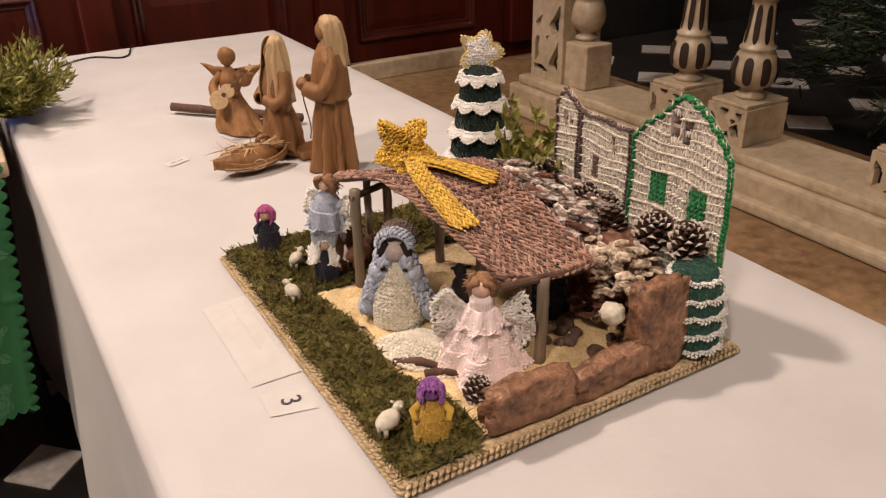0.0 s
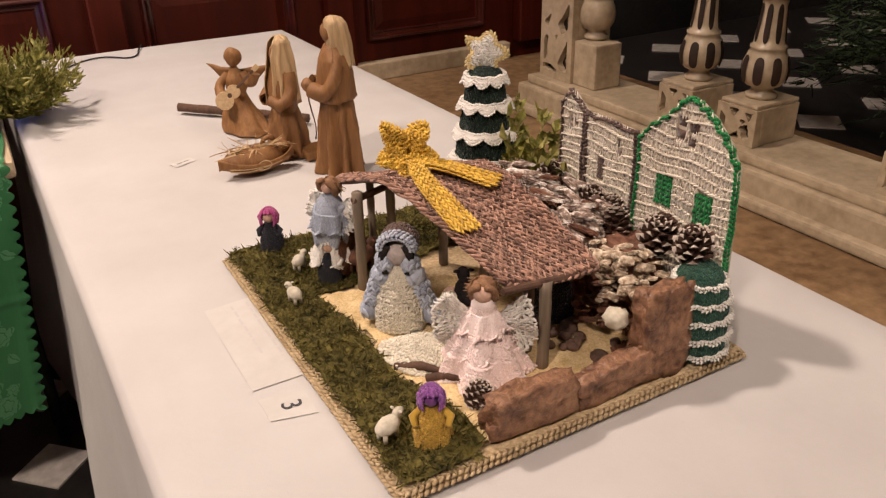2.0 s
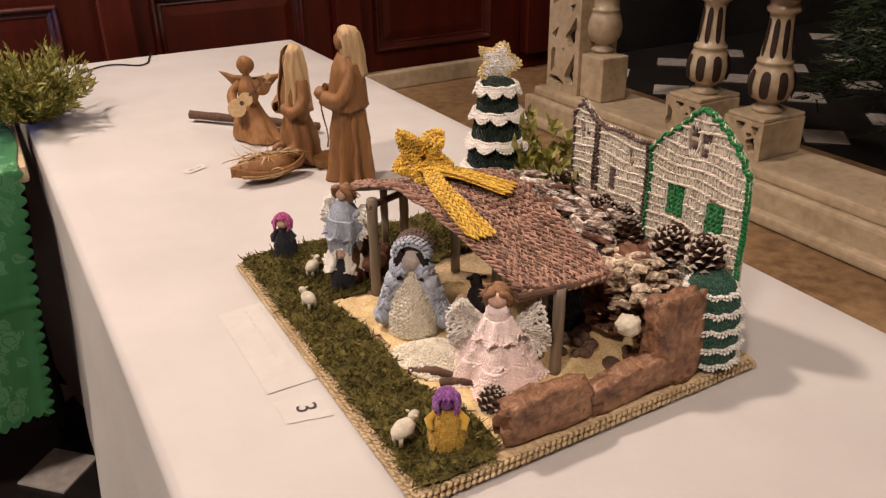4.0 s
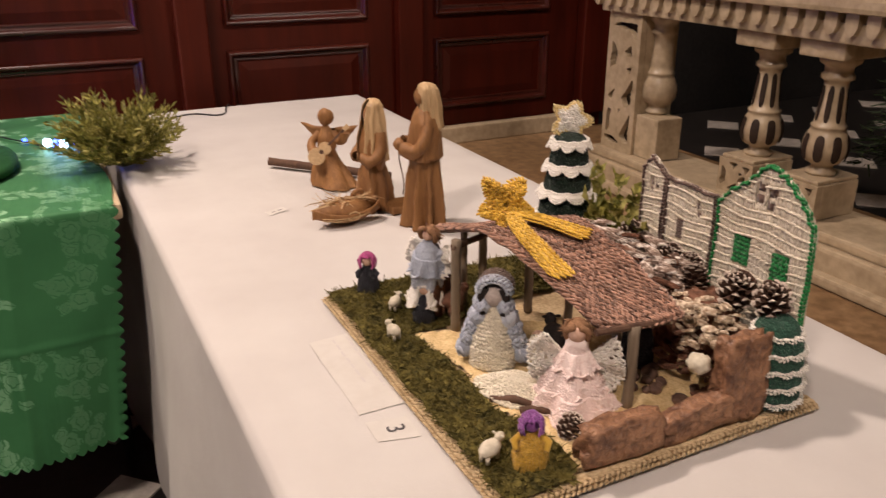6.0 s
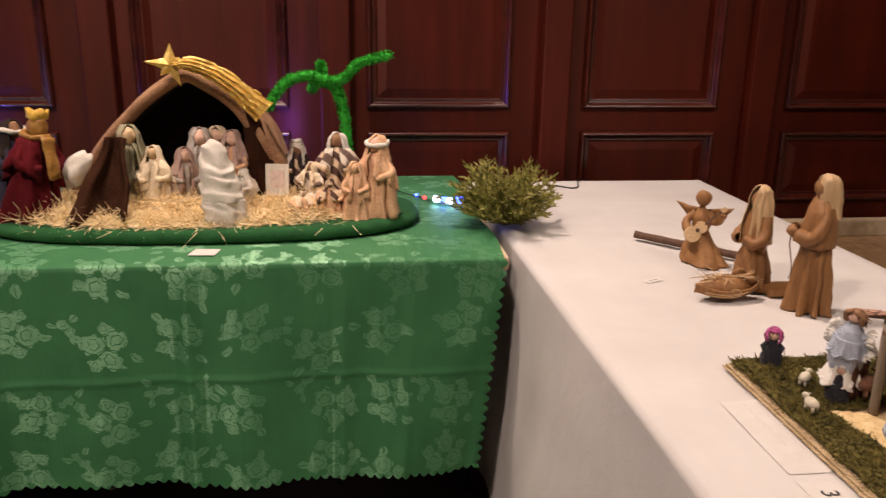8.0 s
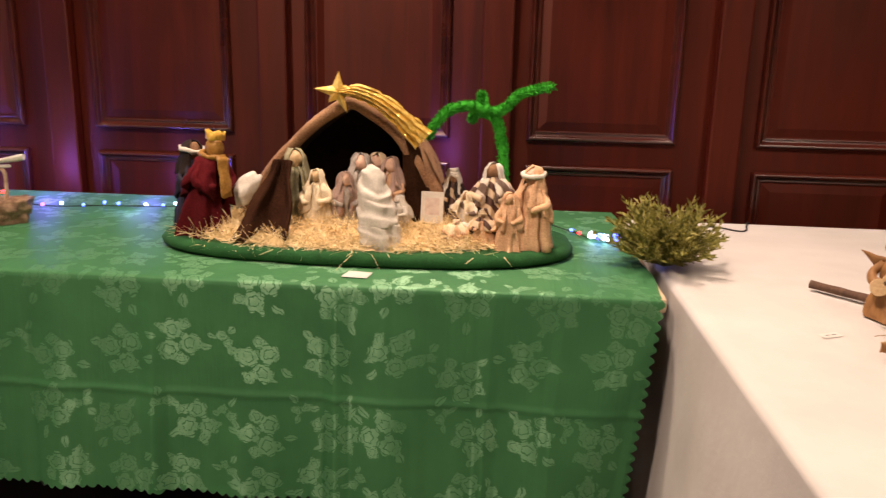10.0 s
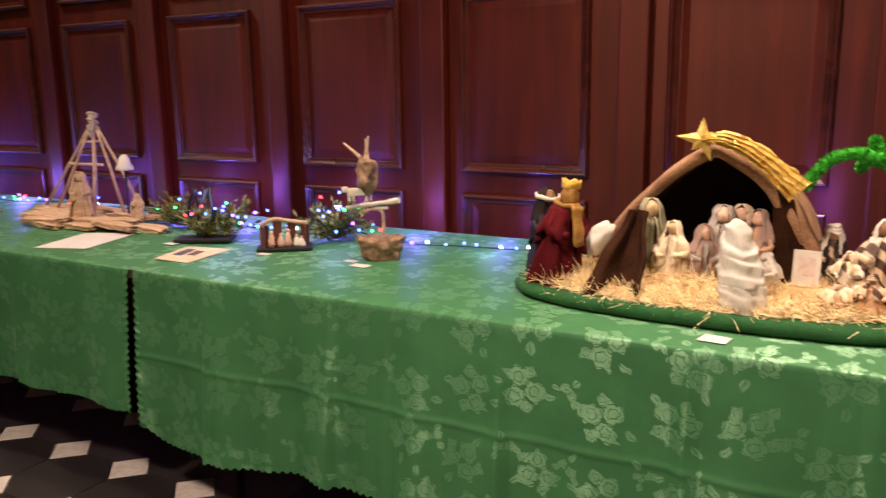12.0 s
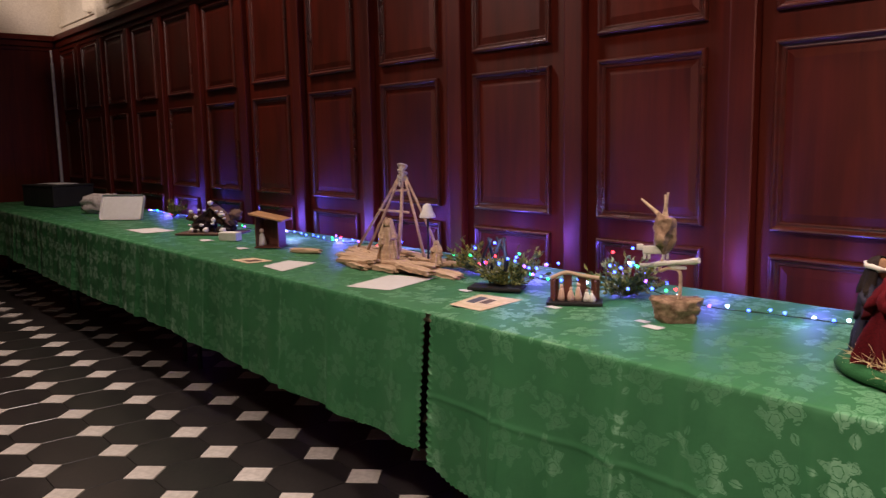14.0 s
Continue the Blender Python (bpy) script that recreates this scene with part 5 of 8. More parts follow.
# small animals
for nm, lab, p, s, rz, mt in (("sheep", "tiny ivory sheep standing on the moss", (0.605, 2.135), 1.0, 40, M_SHEEP), ("sheep", "tiny ivory sheep standing on the moss", (0.570, 2.058), 1.0, 100, M_SHEEP), ("sheep", "tiny ivory sheep grazing at the board's corner", (0.556, 1.782), 1.15, 20, M_SHEEP), ("donkey", "small dark brown donkey lying in the stable", (0.735, 1.935), 1.9, 70, M_DARKHAIR), ("toy_cow", "small brown ox lying in the stable", (0.672, 2.09), 1.7, 20, M_BARK)):
    c = Craft()
    c.add(rough_up(ball((0, 0, 0.0125), 0.0085, None, 3, (1.45, 0.9, 0.9)), 0.0008, 300), mt)
    c.add(ball((0.0125, 0, 0.018), 0.0048, None, 2, (1.25, 0.85, 1)), mt)
    for e in (-1, 1):
        c.add(ball((0.0105, e * 0.0045, 0.0215), 0.0017, None, 1, (1, 1.4, 0.7)), mt)
        for d in (-0.007, 0.006):
            c.add(tube([(d, e * 0.0038, 0.001), (d, e * 0.0036, 0.009)], [0.0017, 0.0021], 6), mt)
    mm = rot((*p, BZ + 0.007), 0, 0, rz) @ Matrix.Scale(s, 4)
    ob = c.make(nm, lab, "animal figure", None)
    ob.data.transform(mm)
# sprig beside the big fir
PR = random.Random(5)


def sprig(name, label, m, stems, spread, length, leaf, width, per, mat_a, mat_b, category, rise=0.6, group=""):
    t = thing(name, label, category, m, group)
    st, lv, lw = Craft(), Craft(), Craft()
    for _ in range(stems):
        a = PR.uniform(0, 2 * math.pi)
        d = Vector((math.cos(a) * spread * PR.uniform(0.4, 1), math.sin(a) * spread * PR.uniform(0.4, 1), rise * PR.uniform(0.25, 1.1))).normalized()
        l = length * PR.uniform(0.6, 1.1)
        pts = [Vector((0, 0, 0.002)) + d * (l * q / 4) + Vector((PR.uniform(-1, 1), PR.uniform(-1, 1), PR.uniform(-0.4, 1))) * (l * 0.07 * q / 4) for q in range(5)]
        for q in pts:
            q.z = max(q.z, 0.003)
        st.add(tube(pts, [0.0016, 0.0013, 0.0011, 0.0009, 0.0006], 4), M_LEAF)

        def pl():
            k = PR.uniform(0.2, 1) * 4
            i = min(int(k), 3)
            p = pts[i].lerp(pts[i + 1], k - i)
            return p, (d + Vector((PR.uniform(-1, 1), PR.uniform(-1, 1), PR.uniform(-0.6, 1))) * 1.0)
        lv.add(leaves(per, pl, leaf, width, PR), mat_a)
        lw.add(leaves(per // 2, pl, leaf, width, PR), mat_b)
    st.child("stem", t)["kind"] = "stuff"
    lv.child("foliage", t, "", False)["kind"] = "stuff"
    lw.child("young_foliage", t, "paler leaves", False)["kind"] = "stuff"
    return t


sprig("olive_sprig", "sprig of olive-green leaves beside the crocheted fir", rot((0.962, 2.118, TOP + 0.003)), 26, 0.60, 0.165, 0.021, 0.0080, 17, M_LEAF, M_LEAFLIGHT, "plant", 1.3)
sprig("olive_sprig", "low dark sprig of leaves behind the crocheted fir", rot((0.885, 2.205, BZ)), 7, 1.0, 0.085, 0.014, 0.003, 9, M_LEAF, M_LEAF, "plant", 0.7)

# ---- marble balustrade on the step ----
RX = 1.80           # face of the balustrade
rail = thing("balustrade", "yellowed marble balustrade with pierced pedestals and fluted balusters", "balustrade", pose(0, 0, 0))
part("plinth", block(RX - 0.05, RX + 0.19, -3.9, 3.285, 0.5025, 0.585, 0.010), M_MARBLE, rail, "long marble plinth")
part("plinth_moulding", block(RX - 0.075, RX + 0.215, -3.9, 3.305, 0.5025, 0.530, 0.008), M_MARBLE, rail)
part("plinth_moulding", block(RX - 0.03, RX + 0.17, -3.9, 3.262, 0.585, 0.612, 0.008), M_MARBLE, rail)
part("rail_bed", block(RX - 0.012, RX + 0.152, -3.9, 3.265, 1.030, 1.075, 0.004), M_MARBLE, rail)
part("handrail", block(RX - 0.045, RX + 0.185, -3.9, 3.34, 1.0955, 1.135, 0.012), M_MARBLE, rail, "broad marble handrail")
part("rail_frieze", block(RX + 0.004, RX + 0.136, -3.9, 3.30, 1.075, 1.0955), M_MARBLE, rail)
for k in range(34):
    y = 3.27 - k * 0.052
    dn = bmesh.new()
    prof = [(-0.016, 1.0955), (0.016, 1.0955), (0.016, 1.066), (0.010, 1.052), (0, 1.047), (-0.010, 1.052), (-0.016, 1.066)]
    a = [dn.verts.new((RX - 0.027, y + p, z)) for p, z in prof]
    b = [dn.verts.new((RX + 0.004, y + p, z)) for p, z in prof]
    dn.faces.new(a)
    dn.faces.new(b[::-1])
    for i in range(len(prof)):
        j = (i + 1) % len(prof)
        dn.faces.new((a[i], b[i], b[j], a[j]))
    bmesh.ops.recalc_face_normals(dn, faces=dn.faces)
    part("dentil", dn, M_MARBLE, rail)


# holes of the carved leafwork, as corners across and up a unit panel
SMALL_CUTS = (((0.10, 0.14), (0.25, 0.32), (0.20, 0.70), (0.10, 0.82)), ((0.34, 0.89), (0.56, 0.89), (0.46, 0.70)), ((0.68, 0.90), (0.89, 0.90), (0.84, 0.70)),
              ((0.33, 0.11), (0.58, 0.36), (0.62, 0.11)), ((0.60, 0.42), (0.80, 0.62), (0.88, 0.22), (0.74, 0.14)), ((0.60, 0.68), (0.74, 0.68), (0.66, 0.54)))
TALL_CUTS = (((0.12, 0.60), (0.32, 0.64), (0.30, 0.73), (0.14, 0.80)), ((0.12, 0.90), (0.40, 0.93), (0.86, 0.93), (0.86, 0.83), (0.62, 0.88)), ((0.58, 0.74), (0.76, 0.78), (0.80, 0.71), (0.64, 0.69)),
             ((0.66, 0.62), (0.82, 0.64), (0.72, 0.57)), ((0.54, 0.40), (0.88, 0.54), (0.84, 0.38), (0.70, 0.33)), ((0.14, 0.40), (0.32, 0.46), (0.26, 0.36)), ((0.44, 0.31), (0.58, 0.32), (0.50, 0.27)),
             ((0.12, 0.13), (0.24, 0.18), (0.22, 0.30), (0.12, 0.30)), ((0.58, 0.12), (0.86, 0.28), (0.86, 0.07), (0.70, 0.07)), ((0.12, 0.05), (0.60, 0.05), (0.40, 0.10), (0.12, 0.09)))


def pierced(y0, y1, z0, z1, cuts):
    """A marble slab on the face x = RX, cut through in a leafy pattern."""
    bm = bmesh.new()
    cell = 0.0036
    ny, nz = int((y1 - y0) / cell), int((z1 - z0) / cell)

    @functools.lru_cache(None)
    def solid(i, j):
        if not (0 <= i < ny and 0 <= j < nz):
            return False
        u, v = 1 - (i + 0.5) / ny, (j + 0.5) / nz
        w = noise.noise_vector(Vector((u * 4, v * 4 * nz / ny, y0)))
        return not any(inside(list(q), u + 0.05 * w.x, v + 0.05 * w.y * ny / nz) for q in cuts)
    vs = {}

    def vert(i, j, x):
        if (i, j, x) not in vs:
            vs[(i, j, x)] = bm.verts.new((x, y0 + (y1 - y0) * i / ny, z0 + (z1 - z0) * j / nz))
        return vs[(i, j, x)]
    for i in range(ny):
        for j in range(nz):
            if not solid(i, j):
                continue
            bm.faces.new([vert(i, j, RX), vert(i, j + 1, RX), vert(i + 1, j + 1, RX), vert(i + 1, j, RX)])
            for di, dj, a, b in ((-1, 0, (0, 0), (0, 1)), (1, 0, (1, 1), (1, 0)), (0, -1, (1, 0), (0, 0)), (0, 1, (0, 1), (1, 1))):
                if not solid(i + di, j + dj):
                    bm.faces.new([vert(i + a[0], j + a[1], RX), vert(i + b[0], j + b[1], RX), vert(i + b[0], j + b[1], RX + 0.02), vert(i + a[0], j + a[1], RX + 0.02)])
    inner = [v for (i, j, x), v in vs.items() if 0 < i < ny and 0 < j < nz]
    for k in range(3):
        bmesh.ops.smooth_vert(bm, verts=inner, factor=0.5, use_axis_y=True, use_axis_z=True)
    bmesh.ops.recalc_face_normals(bm, faces=bm.faces)
    return bm


def baluster_profile(z0, z1):
    h = z1 - z0
    return [(r, z0 + h * t) for r, t in ((0.034, 0), (0.036, 0.03), (0.026, 0.05), (0.025, 0.085), (0.040, 0.11), (0.050, 0.17), (0.053, 0.24), (0.050, 0.31), (0.043, 0.37), (0.038, 0.40), (0.041, 0.41), (0.041, 0.43), (0.035, 0.44), (0.034, 0.50), (0.030, 0.62), (0.027, 0.74), (0.028, 0.80), (0.037, 0.82), (0.037, 0.85), (0.031, 0.87), (0.032, 0.92), (0.045, 0.95), (0.047, 1.0))]


def flutes(parent, cx, cy, z0, z1):
    """Dark skins round the belly and the neck of a baluster, painting its slots' shade."""
    h = z1 - z0
    for lo, hi, w in ((0.13, 0.36, 0.0108), (0.46, 0.77, 0.0066)):
        for k in range(8):
            a = 2 * math.pi * (k + 0.5) / 8
            bm = bmesh.new()
            rows, grid = 14, []
            for q in range(rows + 1):
                t = 0.5 - 0.5 * math.cos(math.pi * q / rows)
                ww = w * (max(0.0, 1 - abs(2 * t - 1) ** 5)) ** 0.5 + 0.0003
                r = 0.0012 + (0.0345 - 0.0072 * t if lo > 0.4 else 0.0425 + 0.0105 * math.sin(math.pi * (0.15 + 0.75 * t)))
                grid.append([bm.verts.new((cx + r * math.cos(a + f * ww / r), cy + r * math.sin(a + f * ww / r), z0 + h * (lo + (hi - lo) * t))) for f in (-1, -0.5, 0, 0.5, 1)])
            for low, up in zip(grid, grid[1:]):
                for k2 in range(4):
                    bm.faces.new((low[k2], low[k2 + 1], up[k2 + 1], up[k2]))
            part("slot", bm, M_HOLLOW_SHADE, parent, "dark skin painting the shade of a slot")


CX = RX + 0.075


def pedestal(y, z0=0.6125, z1=0.700, w=0.057):
    """A square pedestal with a pierced front, and the fluted baluster on it."""
    bm = block(RX + 0.021, RX + 0.145, y - w, y + w, z0, z1, 0.004)
    p = part("pedestal", bm, M_MARBLE, rail)
    part("pierced_front", pierced(y - w, y + w, z0, z1, SMALL_CUTS), M_MARBLE, p)
    # dark sheet, its colour stands for the shade inside the pedestal
    part("backing", block(RX + 0.0205, RX + 0.0208, y - w + 0.01, y + w - 0.01, z0 + 0.01, z1 - 0.01), M_HOLLOW_SHADE, p, "dark sheet painting the shade behind the piercing")
    part("cap", block(RX + 0.004, RX + 0.146, y - w + 0.004, y + w - 0.004, z1, z1 + 0.010, 0.004), M_MARBLE, p)
    b = part("baluster", lathe(baluster_profile(z1 + 0.010, 0.990), 32, 1, None, Matrix.Translation((CX, y, 0))), M_MARBLE, rail, "", True)
    flutes(b, CX, y, z1 + 0.010, 0.990)
    part("abacus", block(RX + 0.004, RX + 0.146, y - 0.062, y + 0.062, 0.990, 1.030, 0.005), M_MARBLE, rail)


for y in (2.668, 2.472, 2.050, 1.852, 1.435, 1.237):
    pedestal(y)
# end pier with its pierced panel and half baluster
pier = part("pier", block(RX + 0.021, RX + 0.145, 3.09, 3.235, 0.6125, 1.030, 0.004), M_MARBLE, rail)
part("pierced_panel", pierced(3.088, 3.237, 0.6125, 1.030, TALL_CUTS), M_MARBLE, pier)
# dark sheet, its colour stands for the shade inside the pier
part("backing", block(RX + 0.0202, RX + 0.0208, 3.10, 3.225, 0.63, 1.01), M_HOLLOW_SHADE, pier, "dark sheet painting the shade behind the piercing")
part("half_baluster", lathe(baluster_profile(0.742, 1.028), 28, 1, None, Matrix.Translation((CX, 3.072, 0))), M_MARBLE, pier, "", True)
part("pedestal", block(RX + 0.010, RX + 0.105, 2.990, 3.0875, 0.6125, 0.740, 0.005), M_MARBLE, pier)

# garland of fir with small lights along the handrail, and the dark fir tree behind it
M_NEEDLE = speckled("fir_needle", (0.008, 0.018, 0.006), (0.035, 0.060, 0.020), 0.7, 120, 20, 0.2)
GR = random.Random(21)
gl = thing("fir_garland", "green fir garland with white lights lying on the handrail", "garland", pose(0, 0, 0))
c = Craft()
c.add(strips(5200, lambda: ((CX + GR.gauss(0, 0.055), GR.uniform(1.0, 3.05), 1.140 + abs(GR.gauss(0, 0.035))), (GR.uniform(-1, 1), GR.uniform(-1, 1), GR.uniform(-0.2, 0.9))), 0.04, 0.0016, 0.3, GR), M_NEEDLE)
c.child("needles", gl, "", False)
M_WARMLED = glow("warm_white_led", (1.0, 0.86, 0.70), 60)
for k in range(15):
    part("light", ball((CX - 0.06 + GR.uniform(-0.02, 0.04), 2.98 - k * 0.125 + GR.uniform(-0.02, 0.02), 1.150 + GR.uniform(0, 0.03)), 0.009, None, 2), M_WARMLED, gl, "tiny white light")
tree = thing("fir_tree", "dark unlit fir tree standing behind the balustrade", "tree", pose(2.75, 2.35, 0.497))
part("trunk", tube([(0, 0, 0), (0, 0, 2.0)], [0.05, 0.01], 8), M_TWIG, tree)
c = Craft()


def fir_place():
    z = GR.uniform(0.25, 1.95)
    k = int(z / 0.16)
    a = (GR.randrange(7) + 0.5 * (k % 2)) / 7 * 2 * math.pi + GR.gauss(0, 0.14)
    f = GR.random() ** 0.6
    r = 0.62 * (1 - z / 2.05) * f
    return (r * math.cos(a), r * math.sin(a), z - 0.16 * f), (math.cos(a) + GR.gauss(0, 0.6), math.sin(a) + GR.gauss(0, 0.6), GR.uniform(-0.6, 0.5))


c.add(strips(26000, fir_place, 0.055, 0.0030, 0.3, GR), M_NEEDLE)
ob = c.child("foliage", tree, "", False)
ob["kind"] = "stuff"

# ---- things on the white table ----


def husk_skirt(r0, r1, hgt, folds, amp, phase=0.0, squash=1.0):
    return sheet(turned([(r0, 0), (r0 * 0.97, hgt * 0.12), (r0 * 0.85 + r1 * 0.15, hgt * 0.45), (r0 * 0.45 + r1 * 0.55, hgt * 0.75), (r1, hgt)], folds, amp, phase, squash), 96, 24, 0.0012)


def scarf(r, top, fall, back, front, spread=1.0):
    """A pale head scarf: a rounded crown that falls down the back, open at the face."""
    prof = [(r * spread * 1.05, top - fall), (r * spread, top - fall * 0.7), (r * (0.5 + 0.5 * spread), top - fall * 0.42), (r, top - r * 1.1)]
    prof += [(r * math.cos(a), top - r * 0.95 + r * 0.95 * math.sin(a)) for a in (0.35, 0.7, 1.05, 1.35, 1.54)]
    s0 = turned(prof, 9, 0.10, 0.6, 0.95)

    def s(u, v):
        x, y, z = s0(front + (1 - 2 * front) * u - 0.25, v)
        drop = 1 - v
        return (x * (1 - 0.12 * drop), y + back * drop ** 1.5 + 0.1 * r, z)
    return sheet(s, 64, 26, 0.0016)


def husk_sleeve(points, r0, r1):
    """A bell sleeve with an open cuff."""
    p = smooth_path(points, 14)
    out = tube(p, [r0 + (r1 - r0) * (i / 14) ** 1.5 for i in range(15)], 16, None, False)
    tube([p[-1], p[-1].lerp(p[-3], 0.9)], [r1 * 0.98, r1 * 0.55], 16, out, False)
    return out


def husk_man():
    c = Craft()
    c.add(husk_skirt(0.0345, 0.023, 0.150, 7, 0.38), M_HUSK)
    # a short cape over the shoulders and arms
    c.add(sheet(turned([(0.0375, 0.128), (0.0375, 0.145), (0.035, 0.172), (0.030, 0.196), (0.019, 0.214), (0.009, 0.222)], 4, 0.10, 1.2, 0.86), 64, 18, 0.0014), M_HUSK)
    c.add(ball((0, -0.004, 0.236), 0.0150, None, 3, (0.9, 1, 1.15)), M_HUSK)
    c.add(scarf(0.0205, 0.264, 0.084, 0.010, 0.07, 1.05), M_PALEHUSK)
    for sgn in (-1, 1):
        c.add(husk_sleeve([(sgn * 0.026, 0.004, 0.190), (sgn * 0.038, -0.006, 0.160), (sgn * 0.034, -0.022, 0.146), (sgn * 0.022, -0.040, 0.150)], 0.011, 0.0135), M_HUSK)
    c.add(rough_up(ball((0.004, -0.046, 0.153), 0.0115, None, 3, (1.0, 0.9, 1.0)), 0.002, 90), M_HUSK)
    c.add(tube(smooth_path([(-0.004, -0.050, 0.160), (-0.004, -0.046, 0.130), (0.004, -0.040, 0.090), (0.004, -0.042, 0.060)], 8), 0.0013, 5), M_TWIG)
    return c


husk_man().crumple(0.0034, 48, 1.0).crumple(0.0010, 160, 5.0).make("husk_figure", "standing brown corn-husk figure with a pale veil", "figurine", rot((0.812, 2.474, TOP + 0.003), 0, 0, -112), "corn-husk figures")
c = Craft()
c.add(husk_skirt(0.040, 0.019, 0.100, 6, 0.20, 0.7, 0.85), M_HUSK)
c.add(sheet(turned([(0.024, 0.075), (0.031, 0.098), (0.030, 0.128), (0.024, 0.152), (0.010, 0.168)], 4, 0.10, 1, 0.82), 60, 14, 0.0014), M_HUSK)
c.add(ball((0, -0.005, 0.184), 0.0145, None, 3, (0.9, 1, 1.15)), M_HUSK)
c.add(scarf(0.0225, 0.214, 0.118, -0.002, 0.07, 1.34), M_PALEHUSK)
for sgn in (-1, 1):
    c.add(husk_sleeve([(sgn * 0.022, 0.002, 0.148), (sgn * 0.034, -0.004, 0.118), (sgn * 0.030, -0.022, 0.100), (sgn * 0.010, -0.030, 0.104)], 0.0105, 0.0105), M_HUSK)
c.crumple(0.0034, 48, 2.0).crumple(0.0010, 160, 6.0).make("husk_figure", "kneeling brown corn-husk figure with a long pale veil", "figurine", rot((0.766, 2.612, TOP + 0.003), 0, 0, -80), "corn-husk figures")
c = Craft()
c.add(sheet((lambda t: lambda u, v: (lambda p: (p[0] + 0.020 * (1 - v) ** 2, p[1] - 0.012 * (1 - v) ** 2, p[2]))(t(u, v)))(turned([(0.050, 0), (0.048, 0.012), (0.040, 0.036), (0.026, 0.064), (0.017, 0.088)], 4, 0.16, 0.3, 0.78)), 72, 18, 0.0012), M_HUSK)
c.add(sheet(turned([(0.017, 0.078), (0.022, 0.094), (0.021, 0.114), (0.012, 0.130), (0.0055, 0.140)], 3, 0.06, 1, 0.8), 40, 12), M_HUSK)
c.add(tube([(0, 0, 0.132), (0, -0.001, 0.146)], 0.0055, 10), M_HUSK)
c.add(ball((0, -0.002, 0.160), 0.0180, None, 4, (0.98, 0.96, 1.06)), M_HUSK)
for sgn in (-1, 1):
    c.add(husk_sleeve([(sgn * 0.016, 0, 0.122), (sgn * 0.034, -0.010, 0.106), (sgn * 0.044, -0.020, 0.112), (sgn * 0.050, -0.022, 0.130)] if sgn > 0 else [(-0.016, 0, 0.122), (-0.032, -0.010, 0.100), (-0.026, -0.026, 0.084), (-0.012, -0.032, 0.082)], 0.009, 0.0125), M_HUSK)
    tri = bmesh.new()
    for v in ((0.004 * sgn, 0.012, 0.130), (sgn * 0.070, 0.020, 0.138), (sgn * 0.030, 0.020, 0.096)):
        tri.verts.new(v)
        tri.verts.new((v[0], v[1] + 0.0025, v[2]))
    bmesh.ops.convex_hull(tri, input=tri.verts)
    bmesh.ops.subdivide_edges(tri, edges=tri.edges, cuts=3, use_grid_fill=True)
    c.add(tri, M_HUSK)
c.crumple(0.0030, 48, 3.0).crumple(0.0009, 160, 7.0).make("husk_angel", "seated brown corn-husk angel playing a small guitar", "figurine", rot((0.732, 2.790, TOP + 0.003), 0, 0, -38) @ Matrix.Scale(0.92, 4), "corn-husk figures")
gt = thing("toy_guitar", "tiny pale wooden guitar held by the husk angel", "guitar", Matrix.Translation((0.694, 2.748, 0.828)) @ Matrix(((0.779, -0.585, -0.227), (0.0, 0.362, -0.932), (0.628, 0.726, 0.282))).to_4x4())
gb = bmesh.new()
for cx, r in ((0, 0.0175), (0.024, 0.0135)):
    lathe([(r * 0.96, -0.003), (r, -0.002), (r, 0.002), (r * 0.96, 0.003)], 22, 1, gb, Matrix.Translation((cx, 0, 0)))
part("body", gb, M_PALEHUSK, gt)
part("sound_hole", lathe([(0.0045, 0.0032), (0.0045, 0.0036)], 14, 1, None, Matrix.Translation((0.014, 0, 0))), M_TWIG, gt)
part("neck", block(0.034, 0.080, -0.0026, 0.0022, 0.0005, 0.0035, 0.0006), M_TWIG, gt)
part("head", block(0.078, 0.092, -0.005, 0.005, 0.000, 0.0035, 0.0008), M_PALEHUSK, gt)

c = Craft()
c.add(rough_up(tube(smooth_path([(0.653, 2.978, 0.765), (0.724, 2.898, 0.765), (0.796, 2.819, 0.765), (0.857, 2.750, 0.765)], 14), [0.0105, 0.0095, 0.010] * 5, 6), 0.0014, 70), M_TWIG)
c.make("log", "thin dark branch lying behind the husk angel", "branch")
# block and bar stand for the kneeling figure's legs and skirt train
c = Craft()
c.add(tube([(0.76, 2.585, 0.759), (0.84, 2.535, 0.759)], [0.008, 0.008], 8), M_HUSK)
c.add(block(0.775, 0.845, 2.545, 2.600, TOP + 0.0015, 0.768, 0.004), M_HUSK)
c.make("husk_bench", "low brown husk block for the kneeling figure's legs and skirt train", "bench", None)

# husk crib with its cord
mg = thing("husk_crib", "boat-shaped brown husk crib tied with raffia cord", "crib", rot((0.684, 2.548, TOP + 0.001), 0, 0, 4))


def boat(u, v):
    x = 0.068 * (2 * v - 1)
    w = 0.026 * (1 - abs(2 * v - 1) ** 3)
    a = math.pi * (0.95 + 1.1 * u)
    return (x + 0.003 * math.sin(9 * v), w * math.cos(a) * 1.05, 0.022 + 0.020 * math.sin(a) * (1 - 0.25 * abs(2 * v - 1)) + 0.012 * abs(2 * v - 1) ** 2)


